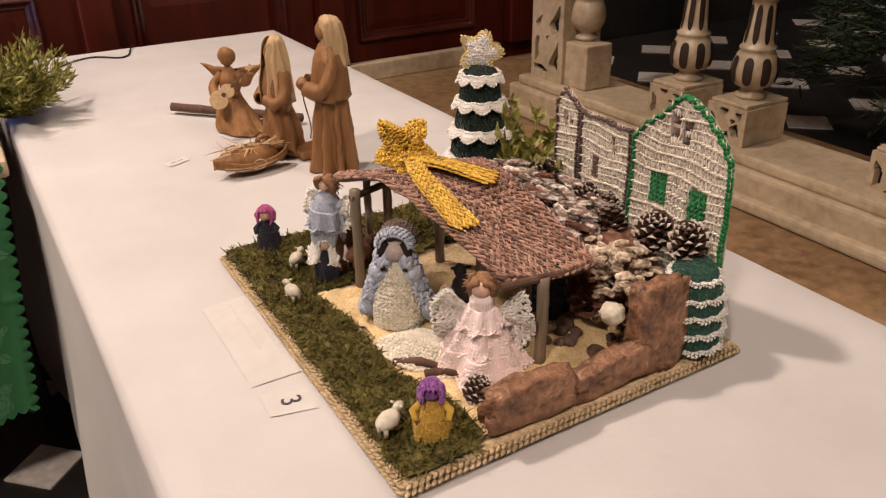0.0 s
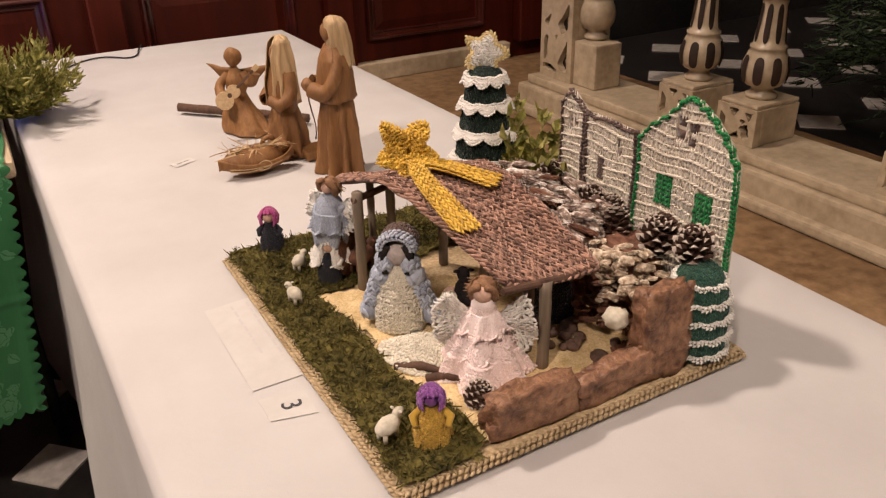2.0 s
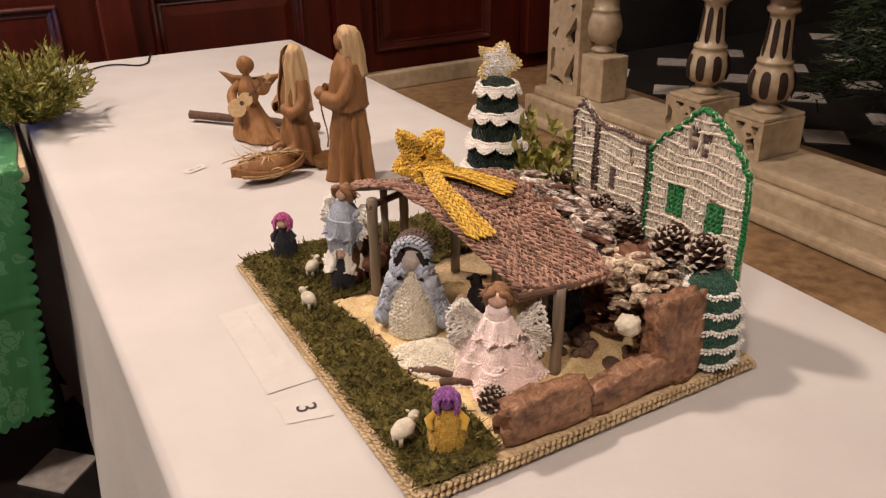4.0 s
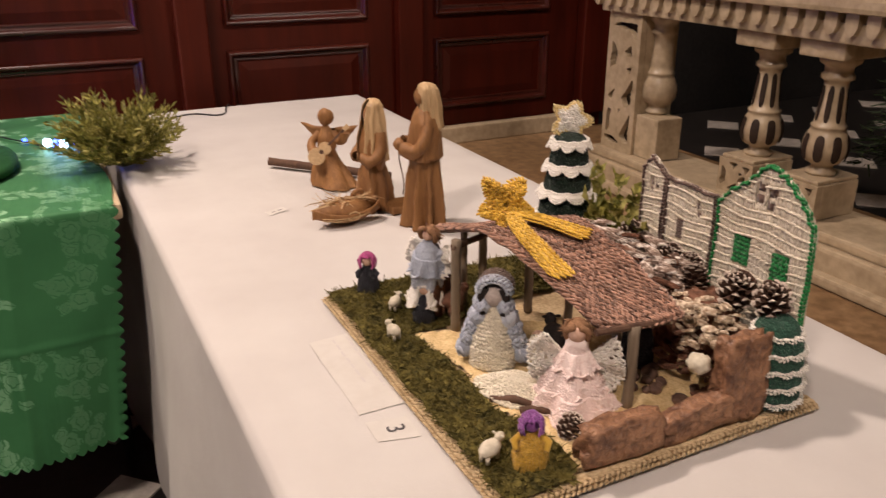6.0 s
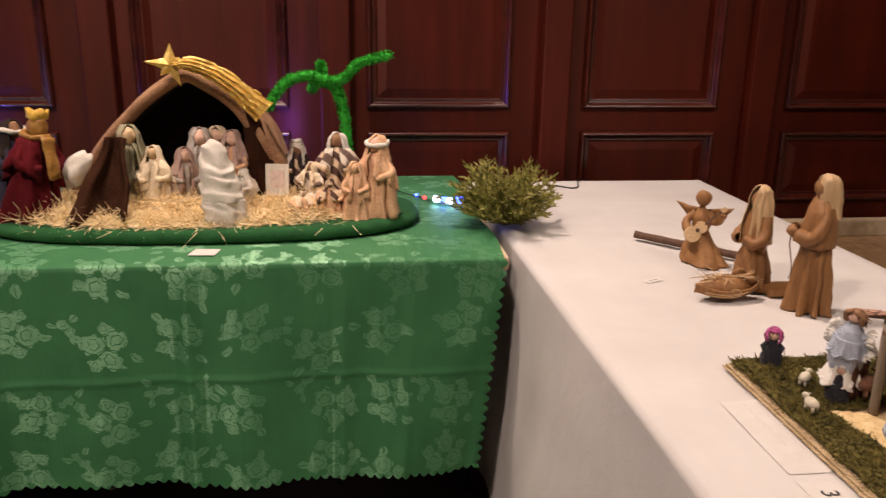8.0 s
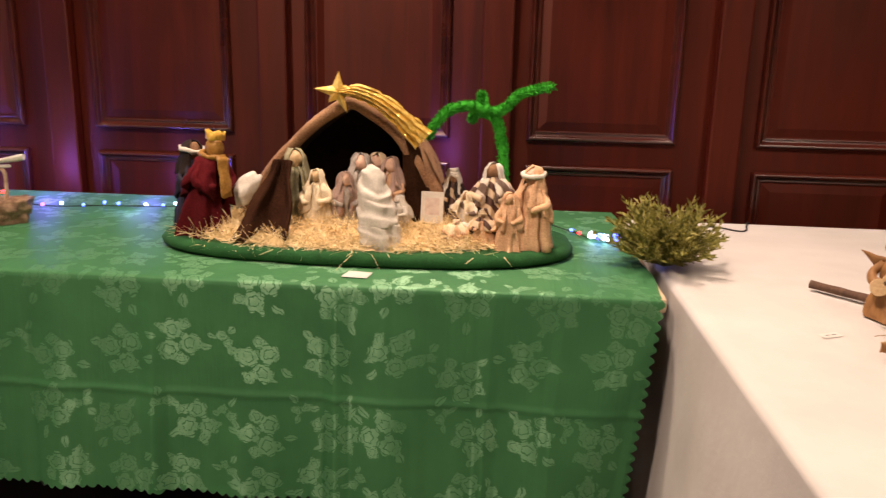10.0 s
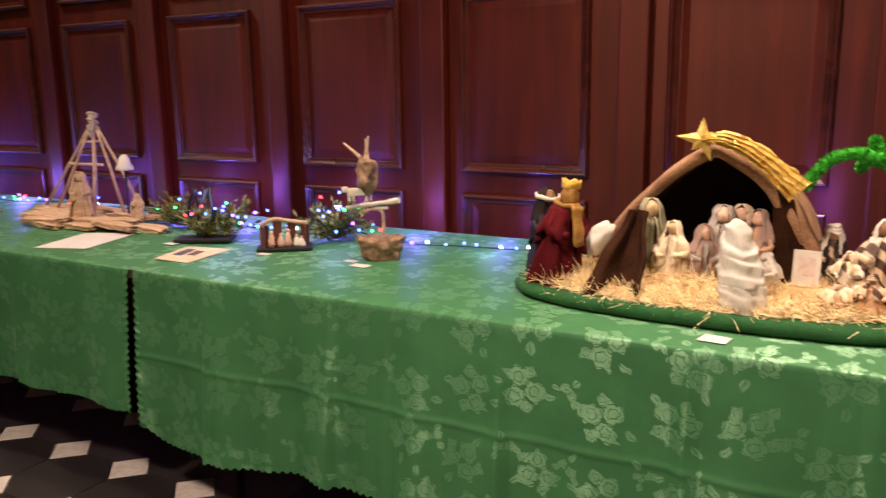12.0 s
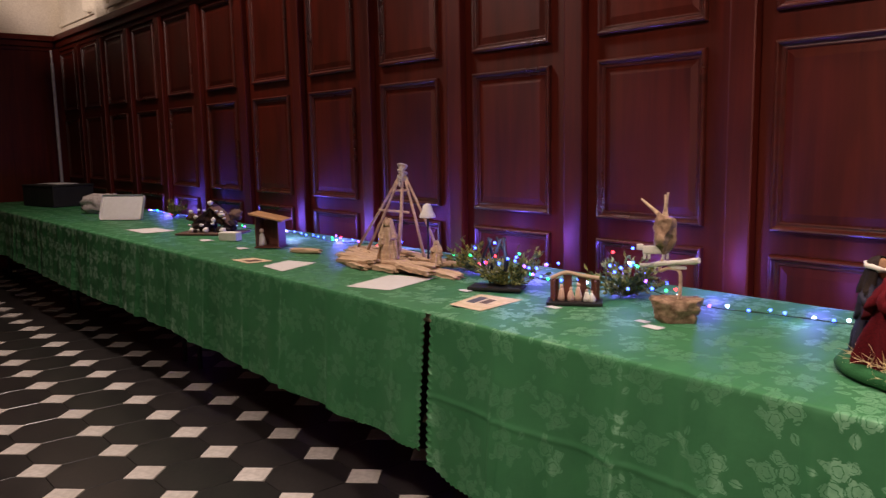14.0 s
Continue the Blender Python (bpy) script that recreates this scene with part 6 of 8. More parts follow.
part("body", mesh_from("body", *sheet(boat, 18, 22, 0.003), M_HUSK, True), None, mg)
c = Craft()
c.add(strips(90, lambda: ((RNG.uniform(-0.05, 0.045), RNG.uniform(-0.014, 0.014), 0.040 + RNG.uniform(0, 0.008)), (RNG.uniform(-1, 1), RNG.uniform(-0.4, 0.4), RNG.uniform(-0.05, 0.12))), 0.030, 0.0012, 0.6), M_PALEHUSK)
c.child("straw", mg, "loose raffia straw", False)
c = Craft()
for k in range(3):
    c.add(tube([(0.012 * math.cos(a) + 0.002 * k, -0.022 - 0.002 * k, 0.020 + (0.010 - 0.001 * k) * math.sin(a)) for a in (2 * math.pi * q / 20 for q in range(21))], 0.0011, 5), M_PALEHUSK)
for dz in (0, 0.004):
    c.add(tube(smooth_path([(-0.055, -0.018, 0.018 + dz), (-0.02, -0.026, 0.014 + dz), (0.03, -0.024, 0.020), (0.055, -0.012, 0.026)], 14), 0.0010, 5), M_PALEHUSK)
c.child("cord", mg, "pale raffia cord")
c = Craft()
c.add(tube(smooth_path([(0.018, 0.016, 0.030), (0.020, 0.010, 0.052), (0.034, 0.006, 0.056), (0.040, 0.012, 0.034)], 10), 0.0045, 7), M_HUSK)
c.add(ball((0.050, 0.004, 0.036), 0.012, None, 3, (1.3, 1, 0.8)), M_HUSK)
c.add(rough_up(ball((-0.006, 0.0, 0.026), 0.024, None, 3, (2.4, 1.05, 0.85)), 0.004, 60), M_HUSK)
c.child("filling", mg)

# bushy sprig on the corner between the two tables
sprig("mistletoe_bunch", "round bunch of olive-green mistletoe sprigs on the table corner", rot((0.350, 3.115, TOP + 0.004)), 220, 1.0, 0.168, 0.022, 0.0030, 19, M_LEAF, M_LEAFLIGHT, "plant", 1.05)
c = Craft()
c.add(tube(smooth_path([(0.46, 3.50, TOP + 0.004), (0.54, 3.60, TOP + 0.004), (0.60, 3.622, TOP + 0.004), (0.655, 3.575, TOP + 0.004), (0.685, 3.60, TOP + 0.004), (0.700, 3.66, TOP + 0.004), (0.72, 3.705, TOP + 0.002), (0.725, 3.716, TOP - 0.08)], 40), 0.0022, 6), M_BLACK)
c.make("cable", "thin black cable running over the table's end", "cable")


# paper cards
def card(name, label, corners, bars, group="paper cards", curl=0.0):
    """A thin card on a table: corners as (x, y), with rows of writing as plain bars."""
    t = thing(name, label, "paper card", pose(0, 0, 0), group)
    z = TOP + (0.0016 if corners[0][0] > 0.33 else 0.0042)
    bm = bmesh.new()
    a = [bm.verts.new((x, y, z + curl * (i % 2))) for i, (x, y) in enumerate(corners)]
    b = [bm.verts.new((x, y, z + 0.0002 + curl * (i % 2))) for i, (x, y) in enumerate(corners)]
    bm.faces.new(a[::-1])
    bm.faces.new(b)
    for i in range(4):
        bm.faces.new((a[i], a[(i + 1) % 4], b[(i + 1) % 4], b[i]))
    bmesh.ops.recalc_face_normals(bm, faces=bm.faces)
    part("sheet", bm, M_TANPAPER if label.startswith("tan") else M_PAPER, t)
    o, ex, ey = Vector(corners[0]), Vector(corners[1]) - Vector(corners[0]), Vector(corners[3]) - Vector(corners[0])
    for u0, u1, v, w, material in bars:
        q = [o + ex * u + ey * vv for u, vv in ((u0, v - w), (u1, v - w), (u1, v + w), (u0, v + w))]
        bm = bmesh.new()
        bm.faces.new([bm.verts.new((p.x, p.y, z + 0.0005 + curl * 0.5)) for p in q])
        bmesh.ops.recalc_face_normals(bm, faces=bm.faces)
        part("writing", bm, material, t, "line of handwriting")
    return t


WR = random.Random(8)


def words(v, u0, u1, material, w=0.022):
    out, u = [], u0
    while u < u1:
        l = WR.uniform(0.05, 0.12)
        out.append((u, min(u + l, u1), v + WR.uniform(-0.006, 0.006), w, material))
        u += l + 0.025
    return out


card("paper_label", "white paper label with two lines of faint handwriting", [(0.477, 2.129), (0.477, 1.942), (0.541, 1.942), (0.545, 2.134)], words(0.74, 0.05, 0.78, M_PENCIL) + words(0.46, 0.05, 0.68, M_PENCIL))
num = card("number_card", "small white card with a handwritten number three", [(0.477, 1.925), (0.477, 1.885), (0.523, 1.874), (0.524, 1.916)], [])
fc = bpy.data.curves.new("numeral", "FONT")
fc.body, fc.size, fc.align_x, fc.align_y, fc.extrude = "3", 0.030, "CENTER", "CENTER", 0.0002
tmp = bpy.data.objects.new("numeral", fc)
scene.collection.objects.link(tmp)
me = bpy.data.meshes.new_from_object(tmp.evaluated_get(bpy.context.evaluated_depsgraph_get()))
bpy.data.objects.remove(tmp)
me.materials.append(M_INK)
ob = part("numeral", me, None, num, "black numeral three")
ob.matrix_basis = rot((0.503, 1.899, TOP + 0.0024), 0, 0, -94)
card("paper_label", "tiny white label with a line of writing beside the husk crib", [(0.560, 2.672), (0.600, 2.690), (0.606, 2.668), (0.566, 2.650)], [(0.2, 0.45, 0.5, 0.06, M_INK), (0.55, 0.8, 0.5, 0.06, M_INK)])

# ---- the felt grotto on the green table ----
M_FELT = speckled("green_felt", (0.006, 0.050, 0.012), (0.018, 0.105, 0.030), 0.95, 300, 30, 0.5, 0.001)
M_BROWNFELT = speckled("brown_felt", (0.15, 0.070, 0.036), (0.44, 0.250, 0.135), 0.95, 260, 14, 0.5, 0.0015)
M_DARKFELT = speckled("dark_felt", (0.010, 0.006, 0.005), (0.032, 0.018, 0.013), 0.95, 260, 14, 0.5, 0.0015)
M_FLAP = speckled("dark_brown_felt", (0.016, 0.0058, 0.0030), (0.052, 0.021, 0.011), 0.95, 260, 14, 0.5, 0.0015, 0.05)
M_FOIL = speckled("gold_foil", (0.58, 0.34, 0.05), (0.92, 0.68, 0.22), 0.30, 90, 40, 0.9, 0.003, 0.5)
base_of(M_FOIL).inputs["Metallic"].default_value = 0.4
M_PALM = speckled("bright_green_chenille", (0.012, 0.24, 0.014), (0.040, 0.46, 0.040), 0.9, 500, 60, 0.6, 0.001)
M_STRAW = speckled("straw", (0.64, 0.46, 0.22), (0.95, 0.79, 0.50), 0.7, 120, 20, 0.2)
M_FADED = speckled("faded_print", (0.50, 0.37, 0.31), (0.66, 0.55, 0.47), 0.8, 60, 30, 0.1)
M_LINEN = speckled("white_linen", (0.52, 0.47, 0.40), (0.74, 0.69, 0.61), 0.85, 300, 20, 0.3)
M_GREYCLOTH = speckled("grey_cloth", (0.26, 0.22, 0.19), (0.48, 0.43, 0.38), 0.9, 300, 20, 0.3)
M_OLIVECLOTH = speckled("olive_cloth", (0.19, 0.17, 0.10), (0.36, 0.33, 0.21), 0.9, 300, 20, 0.3)
M_CREAMCLOTH = speckled("cream_cloth", (0.54, 0.42, 0.27), (0.78, 0.66, 0.47), 0.9, 300, 20, 0.3)
M_PINKCLOTH = speckled("dusty_pink_cloth", (0.30, 0.19, 0.16), (0.50, 0.36, 0.30), 0.9, 300, 20, 0.3)
M_TAN = speckled("tan_cloth", (0.48, 0.26, 0.145), (0.76, 0.48, 0.285), 0.9, 300, 20, 0.4)
M_REDVELVET = speckled("red_velvet", (0.050, 0.003, 0.005), (0.120, 0.006, 0.010), 0.85, 200, 12, 0.3, 0.002, 0.12)
M_NAVY = speckled("navy_cloth", (0.010, 0.009, 0.018), (0.030, 0.026, 0.045), 0.85, 200, 20, 0.3)
M_CROWN = speckled("yellow_gold_cloth", (0.45, 0.24, 0.03), (0.80, 0.52, 0.10), 0.4, 120, 30, 0.5, 0.002)
M_GOLDCLOTH = speckled("gold_cloth", (0.22, 0.10, 0.02), (0.42, 0.22, 0.05), 0.5, 200, 20, 0.3)


def striped(name, a, b, scale):
    m = mat(name, a, 0.85)
    n = m.node_tree.nodes.new("ShaderNodeTexWave")
    n.inputs["Scale"].default_value, n.inputs["Distortion"].default_value = scale, 0.6
    n.bands_direction = "DIAGONAL"
    wire(m, texco(m), n.inputs["Vector"])
    wire(m, ramp(m, n.outputs["Fac"], [(0.42, a), (0.58, b)]), base_of(m).inputs["Base Color"])
    return m


M_STRIPE = striped("brown_striped_cloth", (0.07, 0.03, 0.02), (0.56, 0.42, 0.28), 12)
M_STRIPE2 = striped("grey_striped_cloth", (0.12, 0.075, 0.055), (0.58, 0.51, 0.42), 9)

GX, GY = -0.410, 3.238
GZ = TOP + 0.036


def oval(a, p=2.6):
    c, s = math.cos(a), math.sin(a)
    return (abs(c) ** (2 / p) * (1 if c > 0 else -1), abs(s) ** (2 / p) * (1 if s > 0 else -1))


grotto_base = thing("felt_base", "long rounded green felt base strewn with straw", "base", pose(GX, GY, TOP + 0.0035))
bm = bmesh.new()
rings = []
for k, (s, z) in enumerate(((0.965, 0.0), (0.995, 0.006), (1.0, 0.016), (0.985, 0.027), (0.955, 0.032), (0.90, 0.031), (0.5, 0.029), (0.02, 0.029))):
    ring = []
    for i in range(96):
        x, y = oval(2 * math.pi * i / 96)
        wob = 1 + 0.006 * noise.noise(Vector((x * 4, y * 4, 0)))
        ring.append(bm.verts.new((0.545 * x * s * wob, 0.252 * y * s * wob, z + 0.002 * noise.noise(Vector((x * 7, y * 7, 3))))))
    rings.append(ring)
for a, b in zip(rings, rings[1:]):
    for i in range(96):
        bm.faces.new((a[i], a[(i + 1) % 96], b[(i + 1) % 96], b[i]))
bm.faces.new(rings[0][::-1])
bm.faces.new(rings[-1])
part("pad", bm, M_FELT, grotto_base, "", True)
ST = random.Random(17)


def straw_place():
    while True:
        x, y = ST.uniform(-0.92, 0.02), ST.uniform(3.02, 3.44)
        if abs((x + 0.45) / 0.46) ** 2.4 + abs((y - 3.22) / 0.20) ** 2.4 < 1:
            h = 0.068 * max(0.15, 1 - abs((x + 0.45) / 0.46) ** 4 - abs((y - 3.23) / 0.20) ** 4) * (0.5 + 0.5 * noise.noise(Vector((x * 9, y * 9, 0))))
            return (x, y, GZ + ST.random() * h), (ST.uniform(-1, 1), ST.uniform(-1, 1), ST.uniform(-0.3, 0.6))


c = Craft()


def mound(u, v):
    x, y = oval(2 * math.pi * u, 2.4)
    r = 1 - v
    px, py = -0.45 + 0.44 * x * r, 3.222 + 0.185 * y * r
    return (px, py, GZ - 0.006 + 0.040 * (1 - r ** 3) * (0.55 + 0.45 * noise.noise(Vector((px * 11, py * 11, 0)))) + 0.004 * noise.noise(Vector((px * 60, py * 60, 0))))


c.add(sheet(mound, 96, 20), M_STRAW)
c.add(strips(13000, straw_place, 0.034, 0.00115, 1.0, ST), M_STRAW)
c.add(strips(26, lambda: ((ST.uniform(-0.8, 0.0), 3.02 + ST.uniform(-0.02, 0.02), GZ), (ST.uniform(-1, 1), -0.8, ST.uniform(-0.5, 0.3))), 0.05, 0.0010, 1.0, ST), M_STRAW)
tagged(c.make("straw", "loose yellow straw strewn round the figures", "straw", None, "", False), "", "", "", "stuff")

# grotto: a felt arch, dark inside
cave = thing("grotto", "brown felt grotto arch with a black interior", "grotto", pose(0, 0, 0))
AX, AY0, AY1 = -0.462, 3.255, 3.470


def arch(a, k, y):
    """Point on the arch: a along it, k from the inner (0) to the outer skin (1)."""
    t = math.pi * (1 - a)
    c, s = math.cos(t), math.sin(t)
    p = 1.3 if c < 0 else 1.62
    rx = (0.335 if c < 0 else 0.268) - (0.042 if c < 0 else 0.062) * (1 - k)
    rz = 0.360 - 0.040 * (1 - k)
    x = AX + rx * abs(c) ** (2 / p) * (-1 if c < 0 else 1)
    z = GZ - 0.004 + rz * max(s, 0.0) ** (2 / p)
    w = 0.008 * noise.noise(Vector((x * 12, y * 12, z * 12)))
    return (x + w, y + w, z + w * 0.6)


bm = bmesh.new()
n = 40
grid = {}
prof = [(0.0, AY1), (0.0, AY0 + 0.03), (0.15, AY0 + 0.004), (0.5, AY0 - 0.006), (0.85, AY0 + 0.006), (1.0, AY0 + 0.04), (1.0, AY1)]
for i in range(n + 1):
    for j, (k, y) in enumerate(prof):
        grid[i, j] = bm.verts.new(arch(i / n, k, y + 0.05 * (1 - math.sin(math.pi * i / n)) * (1 if j in (1, 2, 3, 4, 5) else 0)))
for i in range(n):
    for j in range(len(prof) - 1):
        f = bm.faces.new((grid[i, j], grid[i + 1, j], grid[i + 1, j + 1], grid[i, j + 1]))
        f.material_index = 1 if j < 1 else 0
bmesh.ops.recalc_face_normals(bm, faces=bm.faces)
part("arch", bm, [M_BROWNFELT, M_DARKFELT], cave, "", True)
bk = bmesh.new()
for y in (AY1 - 0.004, AY1 + 0.004):
    vs = [bk.verts.new(arch(i / 30, 0.9, y)) for i in range(31)]
    bk.faces.new(vs)
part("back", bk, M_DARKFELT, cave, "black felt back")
def flap(u, v):
    """A hanging felt drape, gathered at the top and parted into two folds below."""
    part_line = abs(2 * u - 0.9)
    lift = 0.026 * max(0.0, 1 - part_line / 0.30) * (1 - v) ** 1.4
    x = -0.650 + 0.034 * v + (u - 0.5) * (0.150 - 0.112 * v) + 0.004 * math.sin(9 * v + 4 * u)
    y = 3.070 + 0.100 * v - 0.030 * math.sin(u * math.pi * 2.2 + 0.4) * (1.15 - v) + 0.006 * math.sin(u * 17)
    return (x, y, GZ + 0.004 + 0.190 * v + lift)


sheet_v, sheet_f = sheet(flap, 26, 22, 0.009)
part("flap", mesh_from("flap", sheet_v, sheet_f, M_FLAP, True), None, cave, "dark brown felt flap")



def inner_fold(u, v):
    """A felt fold hanging inside the mouth, gathered under the comet's tail."""
    x = -0.300 + 0.030 * (1 - v) + (u - 0.5) * (0.088 - 0.040 * v)
    y = 3.262 + 0.010 * math.sin(u * 9 + v) * (1.1 - v) + 0.03 * abs(u - 0.4)
    return (x, y, GZ + 0.020 + 0.232 * v - 0.03 * u * v)


sheet_v, sheet_f = sheet(inner_fold, 16, 18, 0.008)
part("fold", mesh_from("fold", sheet_v, sheet_f, M_FLAP, True), None, cave, "dark brown felt fold")

# gold comet on the arch
c = Craft()
sp = rot((-0.484, 3.222, 1.150), 82, 0, 4)
st = bmesh.new()
top = st.verts.new((0, 0, 0.014))
low = st.verts.new((0, 0, -0.006))
ringv = []
for i in range(10):
    r = (0.054, 0.022, 0.064, 0.021, 0.034, 0.019, 0.058, 0.020, 0.044, 0.022)[i]
    a = math.radians((88, 128, 172, 202, 228, 262, 296, 332, 12, 50)[i])
    ringv.append(st.verts.new((r * math.cos(a), r * math.sin(a), 0)))
for i in range(10):
    st.faces.new((top, ringv[i], ringv[(i + 1) % 10]))
    st.faces.new((low, ringv[(i + 1) % 10], ringv[i]))
c.add(st, M_FOIL, sp)
spine = smooth_path([(-0.482, 3.232, 1.150), (-0.425, 3.226, 1.152), (-0.36, 3.229, 1.120), (-0.305, 3.233, 1.074), (-0.262, 3.238, 1.034)], 22)


def comet(u, v):
    i = min(int(v * 22), 21)
    p = spine[i].lerp(spine[i + 1], v * 22 - i)
    d = (spine[i + 1] - spine[i]).normalized()
    q = Vector((-d.z, 0, d.x))
    w = 0.010 + 0.021 * v
    ridge = 0.0045 * math.sin(u * 24 + 3 * noise.noise(Vector((v * 5, 3, 0)))) + 0.006 * noise.noise(Vector((u * 8, v * 14, 0))) + 0.005 * noise.noise(Vector((u * 14, v * 40, 5)))
    return p + q * (w * (1 - 2 * u)) + Vector((0, -0.010 + ridge - 0.012 * math.sin(math.pi * u), 0))


c.add(sheet(comet, 18, 40, 0.006), M_FOIL)
c.make("comet_star", "crinkled gold foil comet star fixed to the grotto arch", "star ornament", None, "", False)

# chenille palm
palm = thing("palm_tree", "bright green chenille palm tree with drooping fronds", "palm tree", pose(0, 0, 0))


def fuzzy(points, r, n):
    c = Craft()
    p = smooth_path(points, 26)
    c.add(tube(p, [r * (1.05 - 0.45 * q / 26 + 0.10 * math.sin(q * 1.9)) for q in range(27)], 10), M_PALM)

    def pl():
        k = ST.random() * 25.9
        i = int(k)
        q = p[i].lerp(p[i + 1], k - i)
        d = Vector((ST.gauss(0, 1), ST.gauss(0, 1), ST.gauss(0, 1))).normalized()
        return q + d * r * 0.7, d
    c.add(leaves(n * 3, pl, r * 0.62, r * 0.16, ST), M_PALM)
    return c


fuzzy([(-0.050, 3.345, GZ - 0.004), (-0.052, 3.345, 0.90), (-0.058, 3.348, 1.00), (-0.072, 3.35, 1.065), (-0.088, 3.35, 1.094), (-0.112, 3.35, 1.102)], 0.0150, 800).child("trunk", palm)
for pts in ([(-0.105, 3.35, 1.105), (-0.155, 3.345, 1.118), (-0.215, 3.335, 1.098), (-0.262, 3.325, 1.035)], [(-0.105, 3.35, 1.10), (-0.060, 3.35, 1.110), (-0.015, 3.35, 1.152), (0.066, 3.345, 1.174)], [(-0.118, 3.352, 1.10), (-0.117, 3.36, 1.125), (-0.120, 3.38, 1.145)], [(-0.105, 3.35, 1.10), (-0.13, 3.42, 1.11), (-0.15, 3.47, 1.07)]):
    fuzzy(pts, 0.0135, 700).child("frond", palm)


# robed figures, each one plain shape
def robed(name, label, m, hgt, r0, robe, headcloth, face=None, cloak=None, hat=None, fold=6, squash=0.85, category="figurine", group="grotto figures", stole=None):
    c = Craft()
    face = face or M_SKIN
    c.add(sheet(turned([(r0, 0), (r0 * 0.97, hgt * 0.08), (r0 * 0.82, hgt * 0.3), (r0 * 0.64, hgt * 0.55), (r0 * 0.52, hgt * 0.70), (r0 * 0.24, hgt * 0.78)], fold + 2, 0.20, hgt * 9, squash), 72, 20), robe)
    hr = hgt * 0.095
    hz = hgt * 0.865
    c.add(ball((0, -hr * 0.16, hz - hr * 0.1), hr * 0.96, None, 3, (0.9, 0.95, 1.1)), face)
    if headcloth:
        hd = turned([(hr * 1.9, hgt * 0.60), (hr * 1.75, hgt * 0.70), (hr * 1.35, hz - hr * 0.3), (hr * 1.22, hz + hr * 0.4), (hr * 0.8, hz + hr * 1.05), (0.0005, hz + hr * 1.25)], 5, 0.12, 1.0, 0.95)
        c.add(sheet(lambda u, v: (lambda p: (p[0], p[1] + hr * 0.15, p[2]))(hd(0.84 + 0.82 * u, v)), 32, 10, hr * 0.08), headcloth)
    if cloak:
        ck = turned([(r0 * 1.12, hgt * 0.02), (r0 * 1.0, hgt * 0.3), (r0 * 0.80, hgt * 0.58), (r0 * 0.52, hgt * 0.76)], 5, 0.10, 2.0, squash)
        c.add(sheet(lambda u, v: ck(0.90 + 0.70 * u, v), 30, 10, r0 * 0.06), cloak)
    if hat == "crown":
        cr = turned([(hr * 0.95, hz + hr * 0.75), (hr * 0.98, hz + hr * 1.30)])
        c.add(sheet(lambda u, v: (lambda p: (p[0], p[1], p[2] + (hr * 0.35 * abs(math.sin(u * math.pi * 6)) if v > 0.9 else 0)))(cr(u, v)), 48, 3, hr * 0.1), M_CROWN)
    if hat == "band":
        c.add(tube([(hr * 1.35 * math.cos(a), hr * 1.35 * math.sin(a), hz + hr * (0.2 + 0.2 * math.sin(a))) for a in (2 * math.pi * k / 18 for k in range(19))], hr * 0.28, 8), M_LINEN)
    if stole:
        c.add(sheet(lambda u, v: ((u - 0.5) * r0 * 0.5, -r0 * (1.02 - 0.52 * v) - 0.004, hgt * (0.44 + 0.36 * v)), 4, 8, 0.002), stole)
        c.add(tube([(hr * 1.1 * math.cos(a), hr * 1.1 * math.sin(a), hz - hr * 0.9) for a in (2 * math.pi * k / 14 for k in range(15))], hr * 0.3, 8), stole)
    if hat == "turban":
        for q in range(3):
            c.add(tube([(hr * (1.05 - 0.12 * q) * math.cos(a), hr * (1.05 - 0.12 * q) * math.sin(a), hz + hr * (0.45 + 0.35 * q) + hr * 0.15 * math.sin(a + q)) for a in (2 * math.pi * k / 18 for k in range(19))], hr * 0.32, 8), headcloth or M_LINEN)
    for sgn in (-1, 1):
        c.add(tube(smooth_path([(sgn * r0 * 0.52, 0, hgt * 0.70), (sgn * r0 * 0.85, -r0 * 0.25, hgt * 0.55), (sgn * r0 * 0.35, -r0 * 0.75, hgt * 0.50)], 9), [r0 * 0.15] * 3 + [r0 * 0.19] * 4 + [r0 * 0.15] * 3, 8), robe)
    # a ragged shawl gathered round the shoulders
    sw = turned([(r0 * 0.94, hgt * 0.42), (r0 * 0.90, hgt * 0.52), (r0 * 0.78, hgt * 0.64), (r0 * 0.60, hgt * 0.73), (r0 * 0.28, hgt * 0.79)], 8, 0.20, hgt * 31, squash)
    c.add(sheet(lambda u, v: (lambda p: (p[0], p[1], p[2] - hgt * 0.10 * (1 - v) * math.sin(2 * math.pi * u * 2 + hgt * 50)))(sw(0.79 + 0.92 * u, v)), 60, 12, r0 * 0.05), cloak or headcloth or robe)
    c.crumple(0.0052, 50, hgt * 90).crumple(0.0022, 130, hgt * 40)
    return c.make(name, label, category, m, group)


